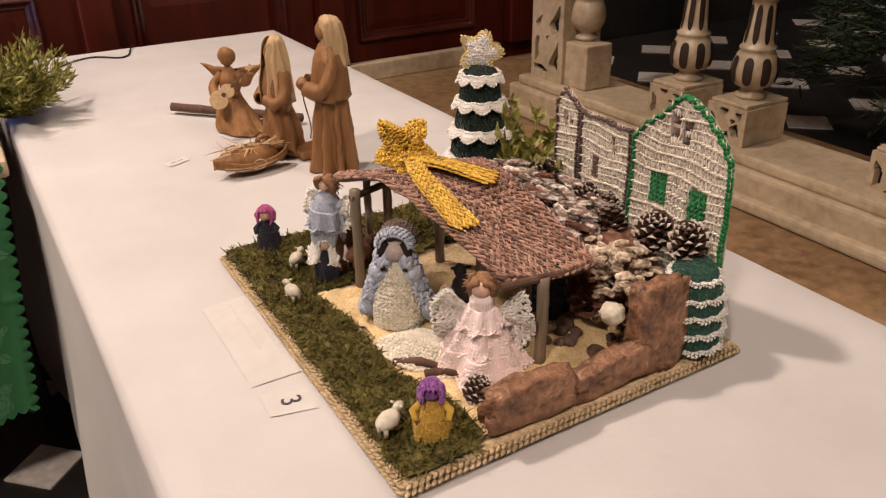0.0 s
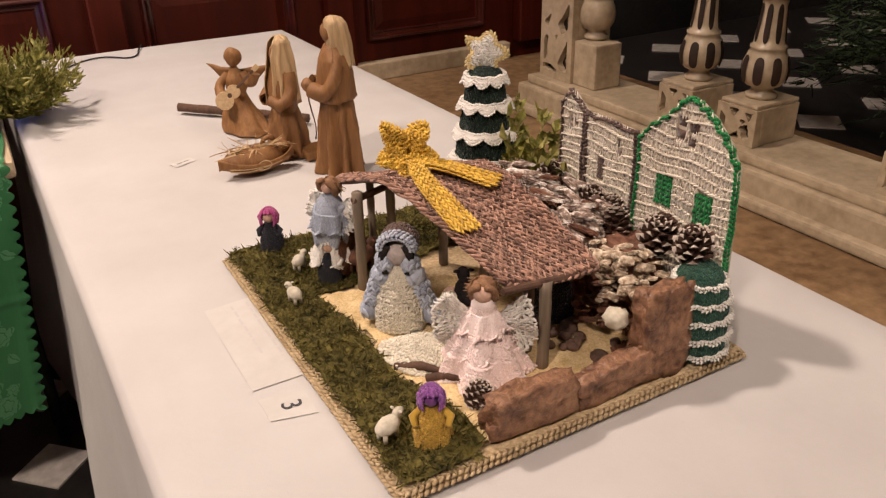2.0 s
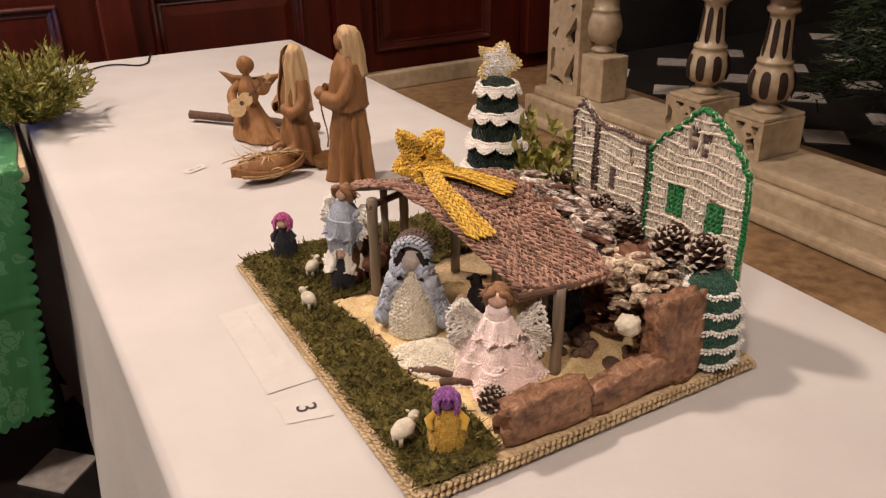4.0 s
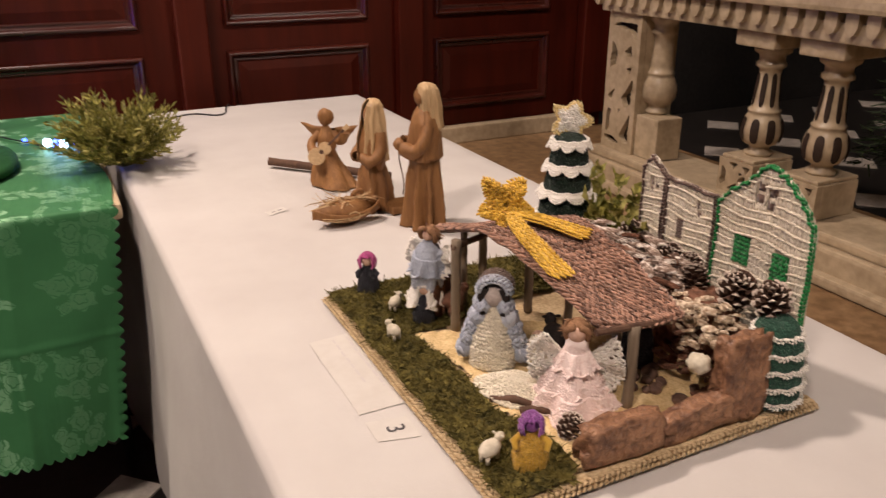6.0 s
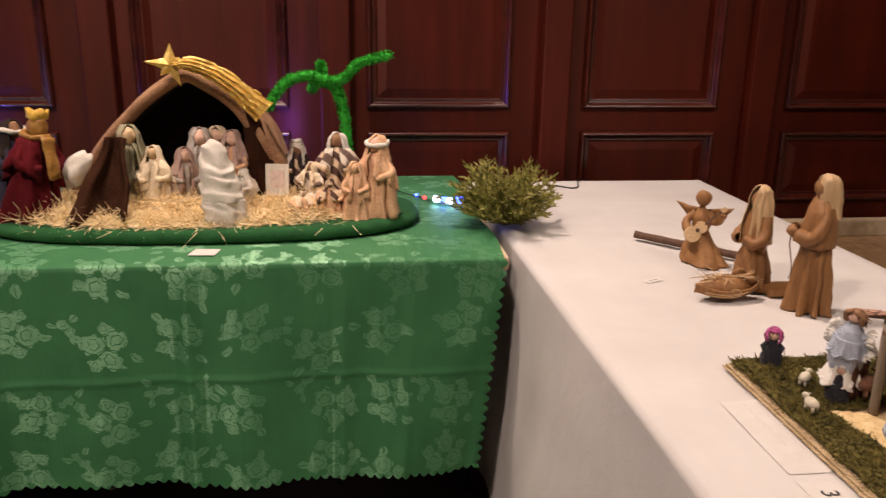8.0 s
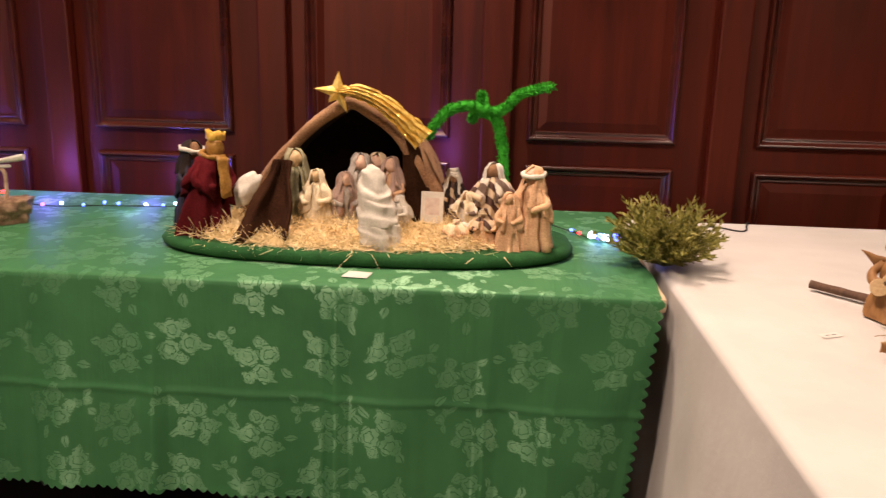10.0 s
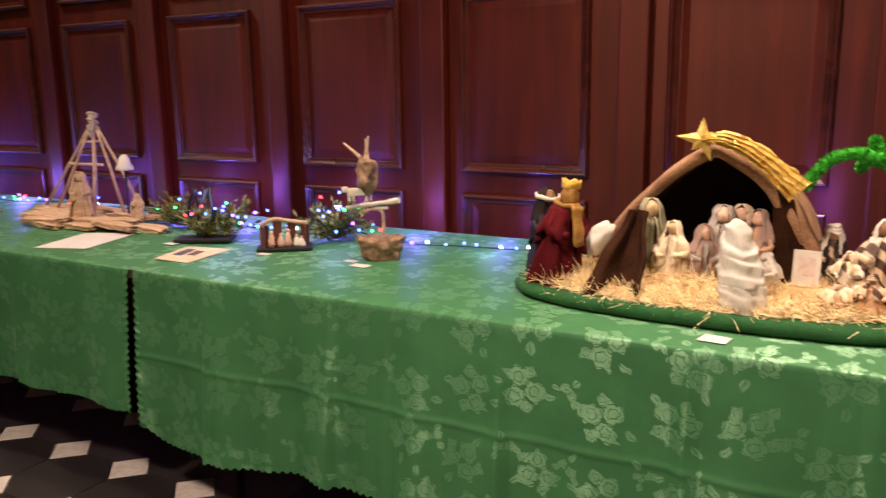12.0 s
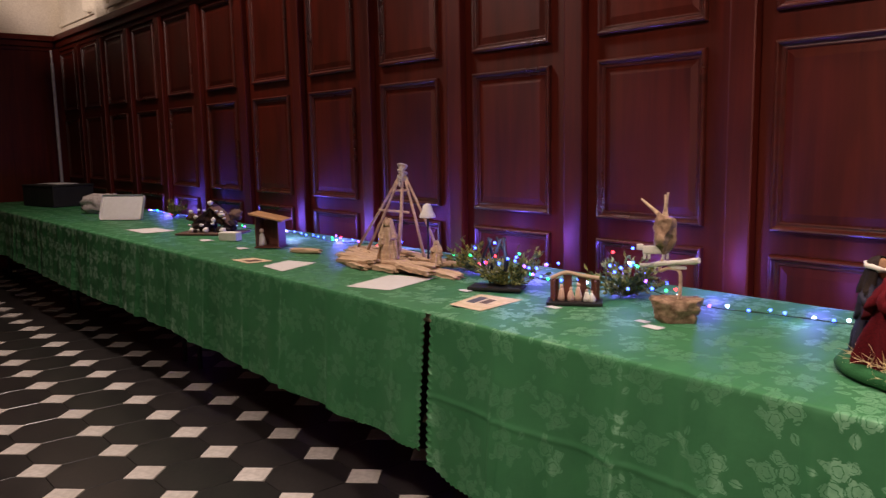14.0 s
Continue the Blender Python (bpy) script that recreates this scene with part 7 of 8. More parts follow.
FIG = "robed_figure"
robed(FIG, "king figurine in dark red velvet with an ochre headcloth", rot((-0.828, 3.155, GZ - 0.004), 7.8, 4.5, 60), 0.266, 0.068, M_REDVELVET, None, M_GOLDCLOTH, None, "crown", 6, 0.85, "figurine", "grotto figures", M_GOLDCLOTH)
robed(FIG, "dark robed king figurine in navy with a white turban", rot((-0.880, 3.235, GZ - 0.004), 0, 0, 50), 0.238, 0.052, M_NAVY, M_DARKFELT, M_HAIR, M_NAVY, "band")
robed(FIG, "veiled woman figurine in olive cloth inside the grotto", rot((-0.602, 3.235, GZ - 0.004), 0, 0, 20), 0.225, 0.050, M_OLIVECLOTH, M_OLIVECLOTH, M_PALEHUSK, M_OLIVECLOTH)
robed(FIG, "kneeling figurine in cream cloth beside the veiled woman", rot((-0.536, 3.200, GZ - 0.004), 0, 0, -10), 0.178, 0.047, M_CREAMCLOTH, M_CREAMCLOTH, M_PALEHUSK)
c = Craft()
drape = turned([(0.060, 0), (0.060, 0.050), (0.054, 0.078), (0.060, 0.083), (0.052, 0.128), (0.046, 0.152), (0.046, 0.160), (0.038, 0.192), (0.024, 0.222), (0.0005, 0.234)], 7, 0.10, 0.6, 0.9)


def leaning(u, v):
    x, y, z = drape(u, v)
    n = noise.noise(Vector((x * 16, y * 16, z * 60 + x * 14)))
    return (x * (1 + 0.16 * n) - 0.12 * z, y * (1 + 0.16 * n) + 0.08 * z, z + 0.006 * n + 0.014 * math.sin(2 * math.pi * u) * (0.2 < v < 0.8))


c.add(sheet(lambda u, v: (lambda p: (p[0] * 0.84, p[1] * 0.84, p[2] * 0.90))(leaning(u, v)), 72, 60), M_LINEN)
c.crumple(0.0022, 45, 4.0)
c.make(FIG, "white-draped bent figurine seen from behind at the grotto's front", "figurine", rot((-0.345, 3.075, GZ - 0.008), 0, 0, 20), "grotto figures")
robed(FIG, "grey-pink robed figurine standing in the grotto", rot((-0.430, 3.250, GZ - 0.004), 0, 0, 10), 0.215, 0.052, M_GREYCLOTH, M_GREYCLOTH, M_SKIN)
robed(FIG, "brown robed figurine with a dusty pink headcloth in the grotto", rot((-0.354, 3.285, GZ - 0.004), 0, 0, -10), 0.205, 0.042, M_TAN, M_PINKCLOTH, M_SKIN)
robed(FIG, "small white shrouded figurine kneeling in straw", rot((-0.318, 3.205, GZ - 0.004), 0, 0, -30), 0.115, 0.034, M_LINEN, M_LINEN, M_LINEN)
robed(FIG, "shepherd figurine in striped brown cloth with white turban", rot((-0.190, 3.340, GZ - 0.004), 0, 0, 0), 0.165, 0.042, M_STRIPE, M_LINEN, M_HAIR, M_DARKFELT, "turban")
robed(FIG, "figurine in grey striped cloth with a white hooded cloak", rot((-0.078, 3.292, GZ - 0.004), 0, 0, -10), 0.196, 0.062, M_STRIPE, M_LINEN, M_HAIR, M_STRIPE2)
robed(FIG, "small seated figurine in tan with a banded cap", rot((-0.098, 3.130, GZ - 0.006), 0, 0, 0), 0.098, 0.036, M_TAN, M_STRIPE, M_HAIR, None, "turban")
robed(FIG, "standing figurine in a tan wool robe and turban", rot((0.022, 3.140, GZ - 0.006), 0, 0, -30), 0.214, 0.054, M_TAN, M_TAN, M_SKIN, M_TAN, "band")
robed(FIG, "short tan husk figurine holding a staff", rot((-0.032, 3.110, GZ - 0.006), 0, 0, -10), 0.150, 0.036, M_TAN, M_TAN, M_TAN)
robed(FIG, "pale pinkish figurine leaning over the straw in the grotto", rot((-0.470, 3.222, GZ - 0.004), 6, 0, 25), 0.170, 0.040, M_GREYCLOTH, M_PINKCLOTH, M_SKIN, M_PINKCLOTH)
robed(FIG, "dusty pink robed figurine with a cream headcloth in the grotto", rot((-0.396, 3.300, GZ - 0.004), 0, 0, 0), 0.212, 0.036, M_PINKCLOTH, M_CREAMCLOTH, M_SKIN)
robed(FIG, "seated figurine in dark and cream striped cloth on the straw", rot((-0.150, 3.265, GZ - 0.004), 0, 0, -20), 0.120, 0.038, M_STRIPE2, M_CREAMCLOTH, M_HAIR)
robed(FIG, "low tan figurine crouching in the straw with a basket", rot((-0.165, 3.120, GZ - 0.006), 0, 0, 15), 0.075, 0.034, M_TAN, M_CREAMCLOTH, M_SKIN)
c = Craft()
c.add(rough_up(ball((0, 0, 0.020), 0.017, None, 3, (1.5, 0.9, 1)), 0.002, 160), M_LINEN)
c.add(ball((0.026, -0.004, 0.034), 0.010, None, 2, (1.3, 0.9, 1)), M_LINEN)
for dx in (-0.013, 0.013):
    for dy in (-0.008, 0.008):
        c.add(tube([(dx, dy, 0), (dx, dy, 0.015)], 0.0035, 6), M_LINEN)
lamb = c.mesh("lamb")
for p, a in (((-0.478, 3.285), 200), ((-0.150, 3.205), 20)):
    ob = tagged(new("lamb", lamb), "small white wool lamb lying in the straw", "animal figure", "lambs")
    ob.matrix_basis = rot((*p, GZ + 0.004), 0, 0, a)
c = Craft()
c.add(stone((0.028, 0.020, 0.052), 3.0, 3, 0.4, 2.4), M_LINEN)
c.make("white_cloth", "crumpled white cloth beside the grotto flap", "cloth", rot((-0.722, 3.190, GZ + 0.110), 0, 34, 20))
sg = thing("picture_board", "small white board with a faded picture in the straw", "board", rot((-0.235, 3.205, GZ + 0.036), -8, 0, -8))
part("board", block(-0.030, 0.030, -0.003, 0.003, 0, 0.082, 0.001), M_LINEN, sg)
part("picture", block(-0.018, 0.020, -0.0042, -0.0032, 0.022, 0.066), M_FADED, sg, "faded pinkish picture")
card("paper_label", "blank white paper tag at the table's front edge", [(-0.412, 2.905), (-0.352, 2.900), (-0.345, 2.948), (-0.402, 2.955)], [], "paper cards")

# ---- the other cribs along the green table ----
M_DRIFT = wood_material("driftwood", (0.28, 0.165, 0.09), (0.70, 0.50, 0.32), 0.8, 0, 2.5, 0.7)
M_BIRD = speckled("brown_driftwood", (0.13, 0.070, 0.040), (0.38, 0.245, 0.155), 0.85, 70, 24, 0.9, 0.004)
M_PLYWOOD = wood_material("orange_plywood", (0.24, 0.11, 0.04), (0.46, 0.24, 0.10), 0.55, 0, 1.5, 0.3)
M_REDWOOD = wood_material("red_brown_wood", (0.075, 0.020, 0.012), (0.20, 0.060, 0.034), 0.5, 2, 2.0, 0.3)
M_TANPAPER = speckled("tan_paper", (0.46, 0.34, 0.20), (0.64, 0.50, 0.33), 0.8, 50, 8, 0.05)
M_GREYSTONE = speckled("grey_stone", (0.30, 0.25, 0.23), (0.50, 0.44, 0.41), 0.85, 60, 14, 0.6, 0.003)

# papers
card("paper_sheet", "white sheet of paper lying on the green cloth", [(-2.682, 2.920), (-2.767, 3.194), (-2.579, 3.296), (-2.493, 2.990)], [])
card("paper_sheet", "tan printed sheet with a dark picture on the green cloth", [(-2.139, 2.978), (-2.194, 3.173), (-2.016, 3.206), (-1.986, 2.979)], [(0.35, 0.85, 0.30, 0.13, M_INK), (0.45, 0.80, 0.62, 0.12, M_TWIG)])
card("paper_sheet", "white printed sheet on the green cloth", [(-3.392, 2.938), (-3.460, 3.107), (-3.297, 3.163), (-3.190, 2.925)], [])
card("paper_sheet", "tan sheet with a picture on the green cloth", [(-3.690, 2.925), (-3.670, 3.035), (-3.500, 3.050), (-3.520, 2.930)], [(0.2, 0.8, 0.6, 0.2, M_TWIG)])
card("paper_sheet", "white sheet of paper lying on the green cloth", [(-5.55, 3.05), (-5.50, 3.24), (-5.20, 3.26), (-5.22, 3.06)], [])
for x, y, s in ((-1.860, 3.190, 0.05), (-1.470, 3.185, 0.06), (-1.535, 3.225, 0.045), (-2.290, 3.185, 0.05), (-3.12, 3.270, 0.10), (-4.05, 3.16, 0.08), (-4.55, 3.18, 0.10)):
    card("paper_label", "small white paper tag on the green cloth", [(x - s / 2, y - s * 0.3), (x + s / 2, y - s * 0.35), (x + s * 0.55, y + s * 0.25), (x - s * 0.45, y + s * 0.3)], [])

# wire-and-driftwood bird on a stone
hen = thing("wire_sculpture", "driftwood bird on a bent wire rising from a stone", "sculpture", pose(0, 0, 0))
bowl = block(-1, 1, -1, 1, -1, 1)
bmesh.ops.subdivide_edges(bowl, edges=bowl.edges, cuts=11, use_grid_fill=True)
for v in bowl.verts:
    c = v.co
    k = 0.72 + 0.28 * (c.z + 1) / 2 - 0.10 * (abs(c.x) ** 4 + abs(c.y) ** 4) * 0.5
    n = 1 + 0.22 * noise.noise(c * 1.7 + Vector((3, 1, 2))) + 0.10 * noise.noise(c * 4.5)
    v.co = Vector((0.076 * c.x * k * n, 0.050 * c.y * k * n, 0.036 * c.z * (1 + 0.25 * noise.noise(Vector((c.x * 2, c.y * 2, 5))))))
ob = part("stone_base", rough_up(bowl, 0.004, 60), M_BIRD, hen, "pitted brown stone", True)
ob.matrix_basis = rot((-1.470, 3.300, TOP + 0.036), 0, 0, 40)
part("wire", tube(smooth_path([(-1.465, 3.30, 0.775), (-1.458, 3.30, 0.86), (-1.462, 3.30, 0.905), (-1.50, 3.30, 0.910), (-1.53, 3.30, 0.900), (-1.52, 3.30, 0.94)], 26), 0.0055, 7), M_DRIFT, hen, "", True)
part("stick", rough_up(tube(smooth_path([(-1.60, 3.30, 0.908), (-1.50, 3.295, 0.926), (-1.44, 3.292, 0.936), (-1.39, 3.29, 0.946)], 10), [0.006, 0.007, 0.008, 0.008, 0.0075, 0.007, 0.007, 0.008, 0.009, 0.010, 0.009], 8), 0.002, 60), M_LINEN, hen, "pale stick")
part("stick", rough_up(tube([(-1.53, 3.31, 0.930), (-1.48, 3.30, 0.915), (-1.44, 3.30, 0.918)], [0.006, 0.007, 0.005], 8), 0.002, 60, 3.0), M_LINEN, hen, "pale stick")
part("body", rough_up(rough_up(ball((-1.515, 3.30, 1.015), 0.044, None, 4, (0.75, 0.7, 1.35)), 0.016, 34), 0.005, 130), M_BIRD, hen, "carved driftwood body", True)
for a, b in (((-1.520, 3.30, 1.06), (-1.505, 3.30, 1.138)), ((-1.535, 3.30, 1.07), (-1.600, 3.30, 1.115)), ((-1.51, 3.30, 1.06), (-1.522, 3.31, 1.13))):
    part("feather", tube([a, b], [0.007, 0.003], 6), M_DRIFT, hen)
cow = Craft()
cow.add(block(-0.045, 0.045, -0.005, 0.005, 0.018, 0.048, 0.004), M_LINEN)
cow.add(block(-0.066, -0.042, -0.004, 0.004, 0.032, 0.054, 0.004), M_LINEN)
for x in (-0.038, -0.022, 0.026, 0.040):
    cow.add(block(x - 0.005, x + 0.005, -0.004, 0.004, 0, 0.022, 0.002), M_LINEN)
cow.make("wooden_cow", "flat white wooden cow set on the wire sculpture", "animal figure", rot((-1.535, 3.285, 0.936), 0, 0, 38) @ Matrix.Scale(0.86, 4))

# small red-brown stable
ST2 = rot((-1.855, 3.290, TOP + 0.004), 0, 0, 38) @ Matrix.Diagonal((0.80, 0.80, 0.95, 1))
st2 = thing("toy_stable", "small red-brown wooden stable with tiny pale figures", "stable", ST2)
part("floor", block(-0.115, 0.115, -0.06, 0.06, 0, 0.010, 0.002), M_BLACK, st2)
for x in (-0.085, -0.030, 0.030, 0.085):
    part("wall_slat", block(x - 0.018, x + 0.018, 0.018, 0.026, 0.010, 0.105 - abs(x) * 0.25, 0.002), M_REDWOOD, st2)
for x in (-0.085, 0.085):
    part("side_wall", block(x - 0.004, x + 0.004, -0.030, 0.018, 0.010, 0.082, 0.002), M_REDWOOD, st2)
part("roof", tube(smooth_path([(-0.10, 0.0, 0.088), (-0.04, 0.005, 0.108), (0.02, 0.0, 0.100), (0.10, 0.0, 0.090)], 12), 0.007, 8), M_DRIFT, st2)
for x, y, h in ((-0.055, -0.015, 0.060), (-0.015, -0.02, 0.052), (0.015, -0.012, 0.066), (0.050, -0.022, 0.045), (0.072, -0.030, 0.040)):
    c = Craft()
    c.add(lathe([(0.015, 0), (0.014, h * 0.3), (0.010, h * 0.6), (0.006, h * 0.75)], 12), M_SKIN if x < 0.02 else M_LINEN)
    c.add(ball((0, 0, h * 0.84), h * 0.13, None, 2), M_SKIN)
    c.crumple(0.003, 70, x * 50)
    ob = c.make("clay_figure", "tiny pale clay figure in the toy stable", "figurine", None, "tiny clay figures")
    ob.matrix_basis = ST2 @ rot((x, y, 0.011))

# driftwood raft with tripod
raft = thing("driftwood_raft", "flat raft of weathered driftwood pieces", "driftwood", pose(0, 0, 0))
DR = random.Random(31)
for k in range(24):
    x0 = -3.40 + 0.78 * DR.random()
    y = 3.22 + 0.013 * k
    l = DR.uniform(0.22, 0.42)
    ob = part("plank", rough_up(bark_slab((l / 2, 0.032, 0.012), k * 1.3, 6, 0.16), 0.006, 40, k), M_DRIFT, raft, "", True)
    ob.matrix_basis = rot((min(max(x0, -3.13 - (y - 3.18) * 1.2 + l / 2), -2.68), y, TOP + 0.016 + 0.014 * (k % 2)), DR.uniform(-4, 4), DR.uniform(-3, 3), DR.uniform(-14, 14))
M_CORD = speckled("pale_rope", (0.30, 0.235, 0.175), (0.56, 0.47, 0.37), 0.9, 300, 40, 0.6, 0.001)
tri = thing("stick_tripod", "tall tripod of pale sticks tied at the top", "tripod", pose(0, 0, 0))
apex = Vector((-2.985, 3.44, 1.175))
for p in ((-3.40, 3.47, 0.790), (-3.10, 3.50, 0.790), (-2.84, 3.44, 0.790), (-2.93, 3.36, 0.790), (-3.22, 3.40, 0.795), (-2.80, 3.50, 0.795)):
    q = Vector(p)
    part("stick", tube([q, q.lerp(apex, 0.5) + Vector((0.006, 0, 0)), apex + (apex - q).normalized() * 0.03], [0.0074, 0.0064, 0.005], 8), M_DRIFT, tri, "", True)
part("crosspiece", tube([(-3.19, 3.455, 0.985), (-2.91, 3.41, 0.992)], 0.006, 7), M_DRIFT, tri)
part("crosspiece", tube([(-3.08, 3.45, 1.080), (-2.93, 3.43, 1.088)], 0.005, 7), M_DRIFT, tri)
c = Craft()
for k in range(8):
    tip, r = Vector((0.5 * math.sin(k * 2.3), 0.5 * math.cos(k * 1.7), 1)).normalized(), 0.017 + 0.004 * math.sin(k * 1.9)
    side = tip.cross(Vector((1, 0, 0))).normalized()
    out = tip.cross(side)
    c.add(tube([apex + Vector((0, 0, -0.042 + 0.009 * k)) + (side * math.cos(a) + out * math.sin(a)) * r for a in (2 * math.pi * q / 16 for q in range(17))], 0.0052, 6), M_CORD)
c.add(tube(smooth_path([apex + Vector(p) for p in ((0.012, -0.016, 0.020), (0.028, -0.022, -0.010), (0.020, -0.024, -0.060), (0.004, -0.022, -0.066), (-0.006, -0.020, -0.020))], 20), 0.0046, 6), M_CORD)
c.child("binding", tri, "pale rope binding with a hanging loop")
robed("driftwood_figure", "tan draped figurine standing on the driftwood raft", rot((-2.960, 3.33, TOP + 0.036), 0, 0, 40), 0.188, 0.042, M_DRIFT, M_DRIFT, M_DRIFT, M_DRIFT, None, 7, 0.9, "figurine", "driftwood figures")
robed("driftwood_figure", "small tan draped figurine beside the tripod", rot((-2.71, 3.40, TOP + 0.036), 0, 0, 40), 0.10, 0.026, M_DRIFT, M_DRIFT, M_DRIFT, None, None, 5, 0.9, "figurine", "driftwood figures")
dome = thing("dome_lamp", "small white domed ornament on a thin stem", "ornament", rot((-2.79, 3.42, TOP + 0.03)))
part("stem", tube([(0, 0, 0), (0.003, 0, 0.205)], 0.005, 7), M_BLACK, dome)
part("shade", lathe([(0.034, 0.195), (0.035, 0.202), (0.031, 0.212), (0.024, 0.222), (0.021, 0.240), (0.012, 0.254), (0.002, 0.258)], 22), M_LINEN, dome, "white dome", True)


# evergreen sprays that carry the lights
M_EVERGREEN = speckled("evergreen_leaf", (0.020, 0.040, 0.012), (0.11, 0.135, 0.045), 0.55, 120, 30, 0.2)


def spray(name, label, p, r, h, stems):
    return sprig(name, label, rot(p), stems, 1.0, r, 0.026, 0.0058, 12, M_LEAF, M_EVERGREEN, "plant", h, "evergreen sprays")


spray("evergreen_spray", "loose evergreen spray wound with coloured lights", (-2.215, 3.335, TOP + 0.004), 0.17, 0.8, 46)
spray("evergreen_spray", "low evergreen spray wound with coloured lights", (-1.800, 3.500, TOP + 0.004), 0.165, 0.8, 46)
spray("evergreen_spray", "small evergreen spray beside the driftwood raft", (-2.52, 3.47, TOP + 0.004), 0.15, 1.0, 26)
spray("evergreen_spray", "small evergreen spray near the wall", (-6.15, 3.62, TOP + 0.004), 0.16, 1.0, 18)
ob = part("black_tray", block(-0.10, 0.10, -0.05, 0.05, 0, 0.012, 0.003), M_BLACK, None)
ob.matrix_basis = rot((-2.225, 3.285, TOP + 0.004), 0, 0, 30)
tagged(ob, "flat black tray under the evergreen spray", "tray")
c = Craft()
for k in range(5):
    a = k * 1.3
    c.add(tube(smooth_path([(0.02 * math.cos(a), 0.02 * math.sin(a), 0), (0.05 * math.cos(a), 0.05 * math.sin(a), 0.08), (0.03 * math.cos(a + 1), 0.03 * math.sin(a + 1), 0.17)], 10), 0.006, 6), M_BLACK)
c.make("black_wire_ornament", "dark twisted wire ornament among the evergreen", "ornament", rot((-2.275, 3.33, TOP + 0.016)))

# little plywood hut
hut = thing("plywood_hut", "small plywood hut with a slanting orange roof", "hut", rot((-3.985, 3.300, TOP + 0.004), 0, 0, 42) @ Matrix.Diagonal((0.70, 0.85, 0.95, 1)))
part("floor", block(-0.10, 0.10, -0.075, 0.075, 0, 0.008, 0.001), M_REDWOOD, hut)
part("side_wall", block(0.082, 0.092, -0.07, 0.07, 0.008, 0.150, 0.001), M_REDWOOD, hut)
part("side_wall", block(-0.092, -0.082, -0.07, 0.07, 0.008, 0.170, 0.001), M_REDWOOD, hut)
part("back_wall", block(-0.082, 0.082, 0.062, 0.070, 0.008, 0.150, 0.001), M_REDWOOD, hut)
ob = part("roof", block(-0.135, 0.135, -0.095, 0.095, 0, 0.010, 0.002), M_PLYWOOD, hut, "slanting orange plywood roof")
ob.matrix_basis = rot((0, 0, 0.168), 0, 9, 0)
c = Craft()
c.add(lathe([(0.024, 0), (0.022, 0.02), (0.012, 0.06), (0.006, 0.066)], 12), M_LINEN)
c.add(ball((0, 0, 0.078), 0.013, None, 2), M_SKIN)
ob = c.make("clay_figure", "small pale figure inside the plywood hut", "figurine", rot((-4.01, 3.26, TOP + 0.013)), "tiny clay figures")
ob = part("driftwood_piece", bark_slab((0.10, 0.022, 0.014), 8.8, 4), M_DRIFT, None, "", True)
ob.matrix_basis = rot((-3.62, 3.30, TOP + 0.016), 0, 0, 25)
tagged(ob, "weathered driftwood piece lying on the cloth", "driftwood")

# dark crib of bark and pale stones
heap = thing("bark_crib", "dark bark crib with pale pebbles and a little peaked shelter", "crib", rot((-4.85, 3.36, TOP + 0.004), 0, 0, 40))
part("tray", block(-0.20, 0.20, -0.11, 0.11, 0, 0.012, 0.003), M_TWIG, heap)
for k, (x, z, ry) in enumerate(((-0.06, 0.115, 42), (0.06, 0.115, -42))):
    ob = part("shelter_side", bark_slab((0.10, 0.07, 0.008), k + 0.4), M_TWIG, heap)
    ob.matrix_basis = rot((x, 0.03, z), 0, -ry, 0)
for k in range(16):
    r = DR.uniform(0.012, 0.024)
    ob = part("pebble", stone((r, r * 0.8, r * 0.9), k * 1.7, 2), M_LINEN if k % 3 else M_DARKFELT, heap, "", True)
    ob.matrix_basis = rot((DR.uniform(-0.16, 0.16), DR.uniform(-0.09, 0.0), 0.014 + r * 0.7))
for k in range(12):
    r = DR.uniform(0.024, 0.042)
    ob = part("bark_lump", stone((r * 1.3, r, r), k * 2.3, 3, 0.5, 2.4), M_TWIG if k % 3 else M_DARKFELT, heap, "dark lump of bark", True)
    ob.matrix_basis = rot((DR.uniform(-0.15, 0.15), DR.uniform(-0.02, 0.08), 0.03 + r * 0.6 + 0.03 * (k % 3)))
for p, r in (((-0.01, 0.0, 0.190), 0.017), ((-0.10, -0.02, 0.105), 0.014), ((0.03, -0.05, 0.090), 0.015), ((0.07, -0.04, 0.12), 0.012)):
    part("ornament", rough_up(ball(p, r, None, 3), 0.004, 60), M_LINEN, heap, "pale rounded ornament", True)
for k in range(11):
    r = DR.uniform(0.008, 0.014)
    part("ornament", rough_up(ball((DR.uniform(-0.15, 0.15), DR.uniform(-0.07, 0.02), DR.uniform(0.05, 0.15)), r, None, 3, (1.2, 1, 0.8)), 0.004, 70, k), M_LINEN, heap, "pale rounded ornament", True)
part("finial", tube([(-0.01, 0.0, 0.05), (-0.01, 0.0, 0.18)], 0.006, 6), M_TWIG, heap)
ob = part("white_box", block(-0.06, 0.06, -0.03, 0.03, 0, 0.05, 0.006), M_LINEN, None)
ob.matrix_basis = rot((-4.42, 3.27, TOP + 0.004), 0, 0, 30)
tagged(ob, "small white box beside the plywood hut", "box")

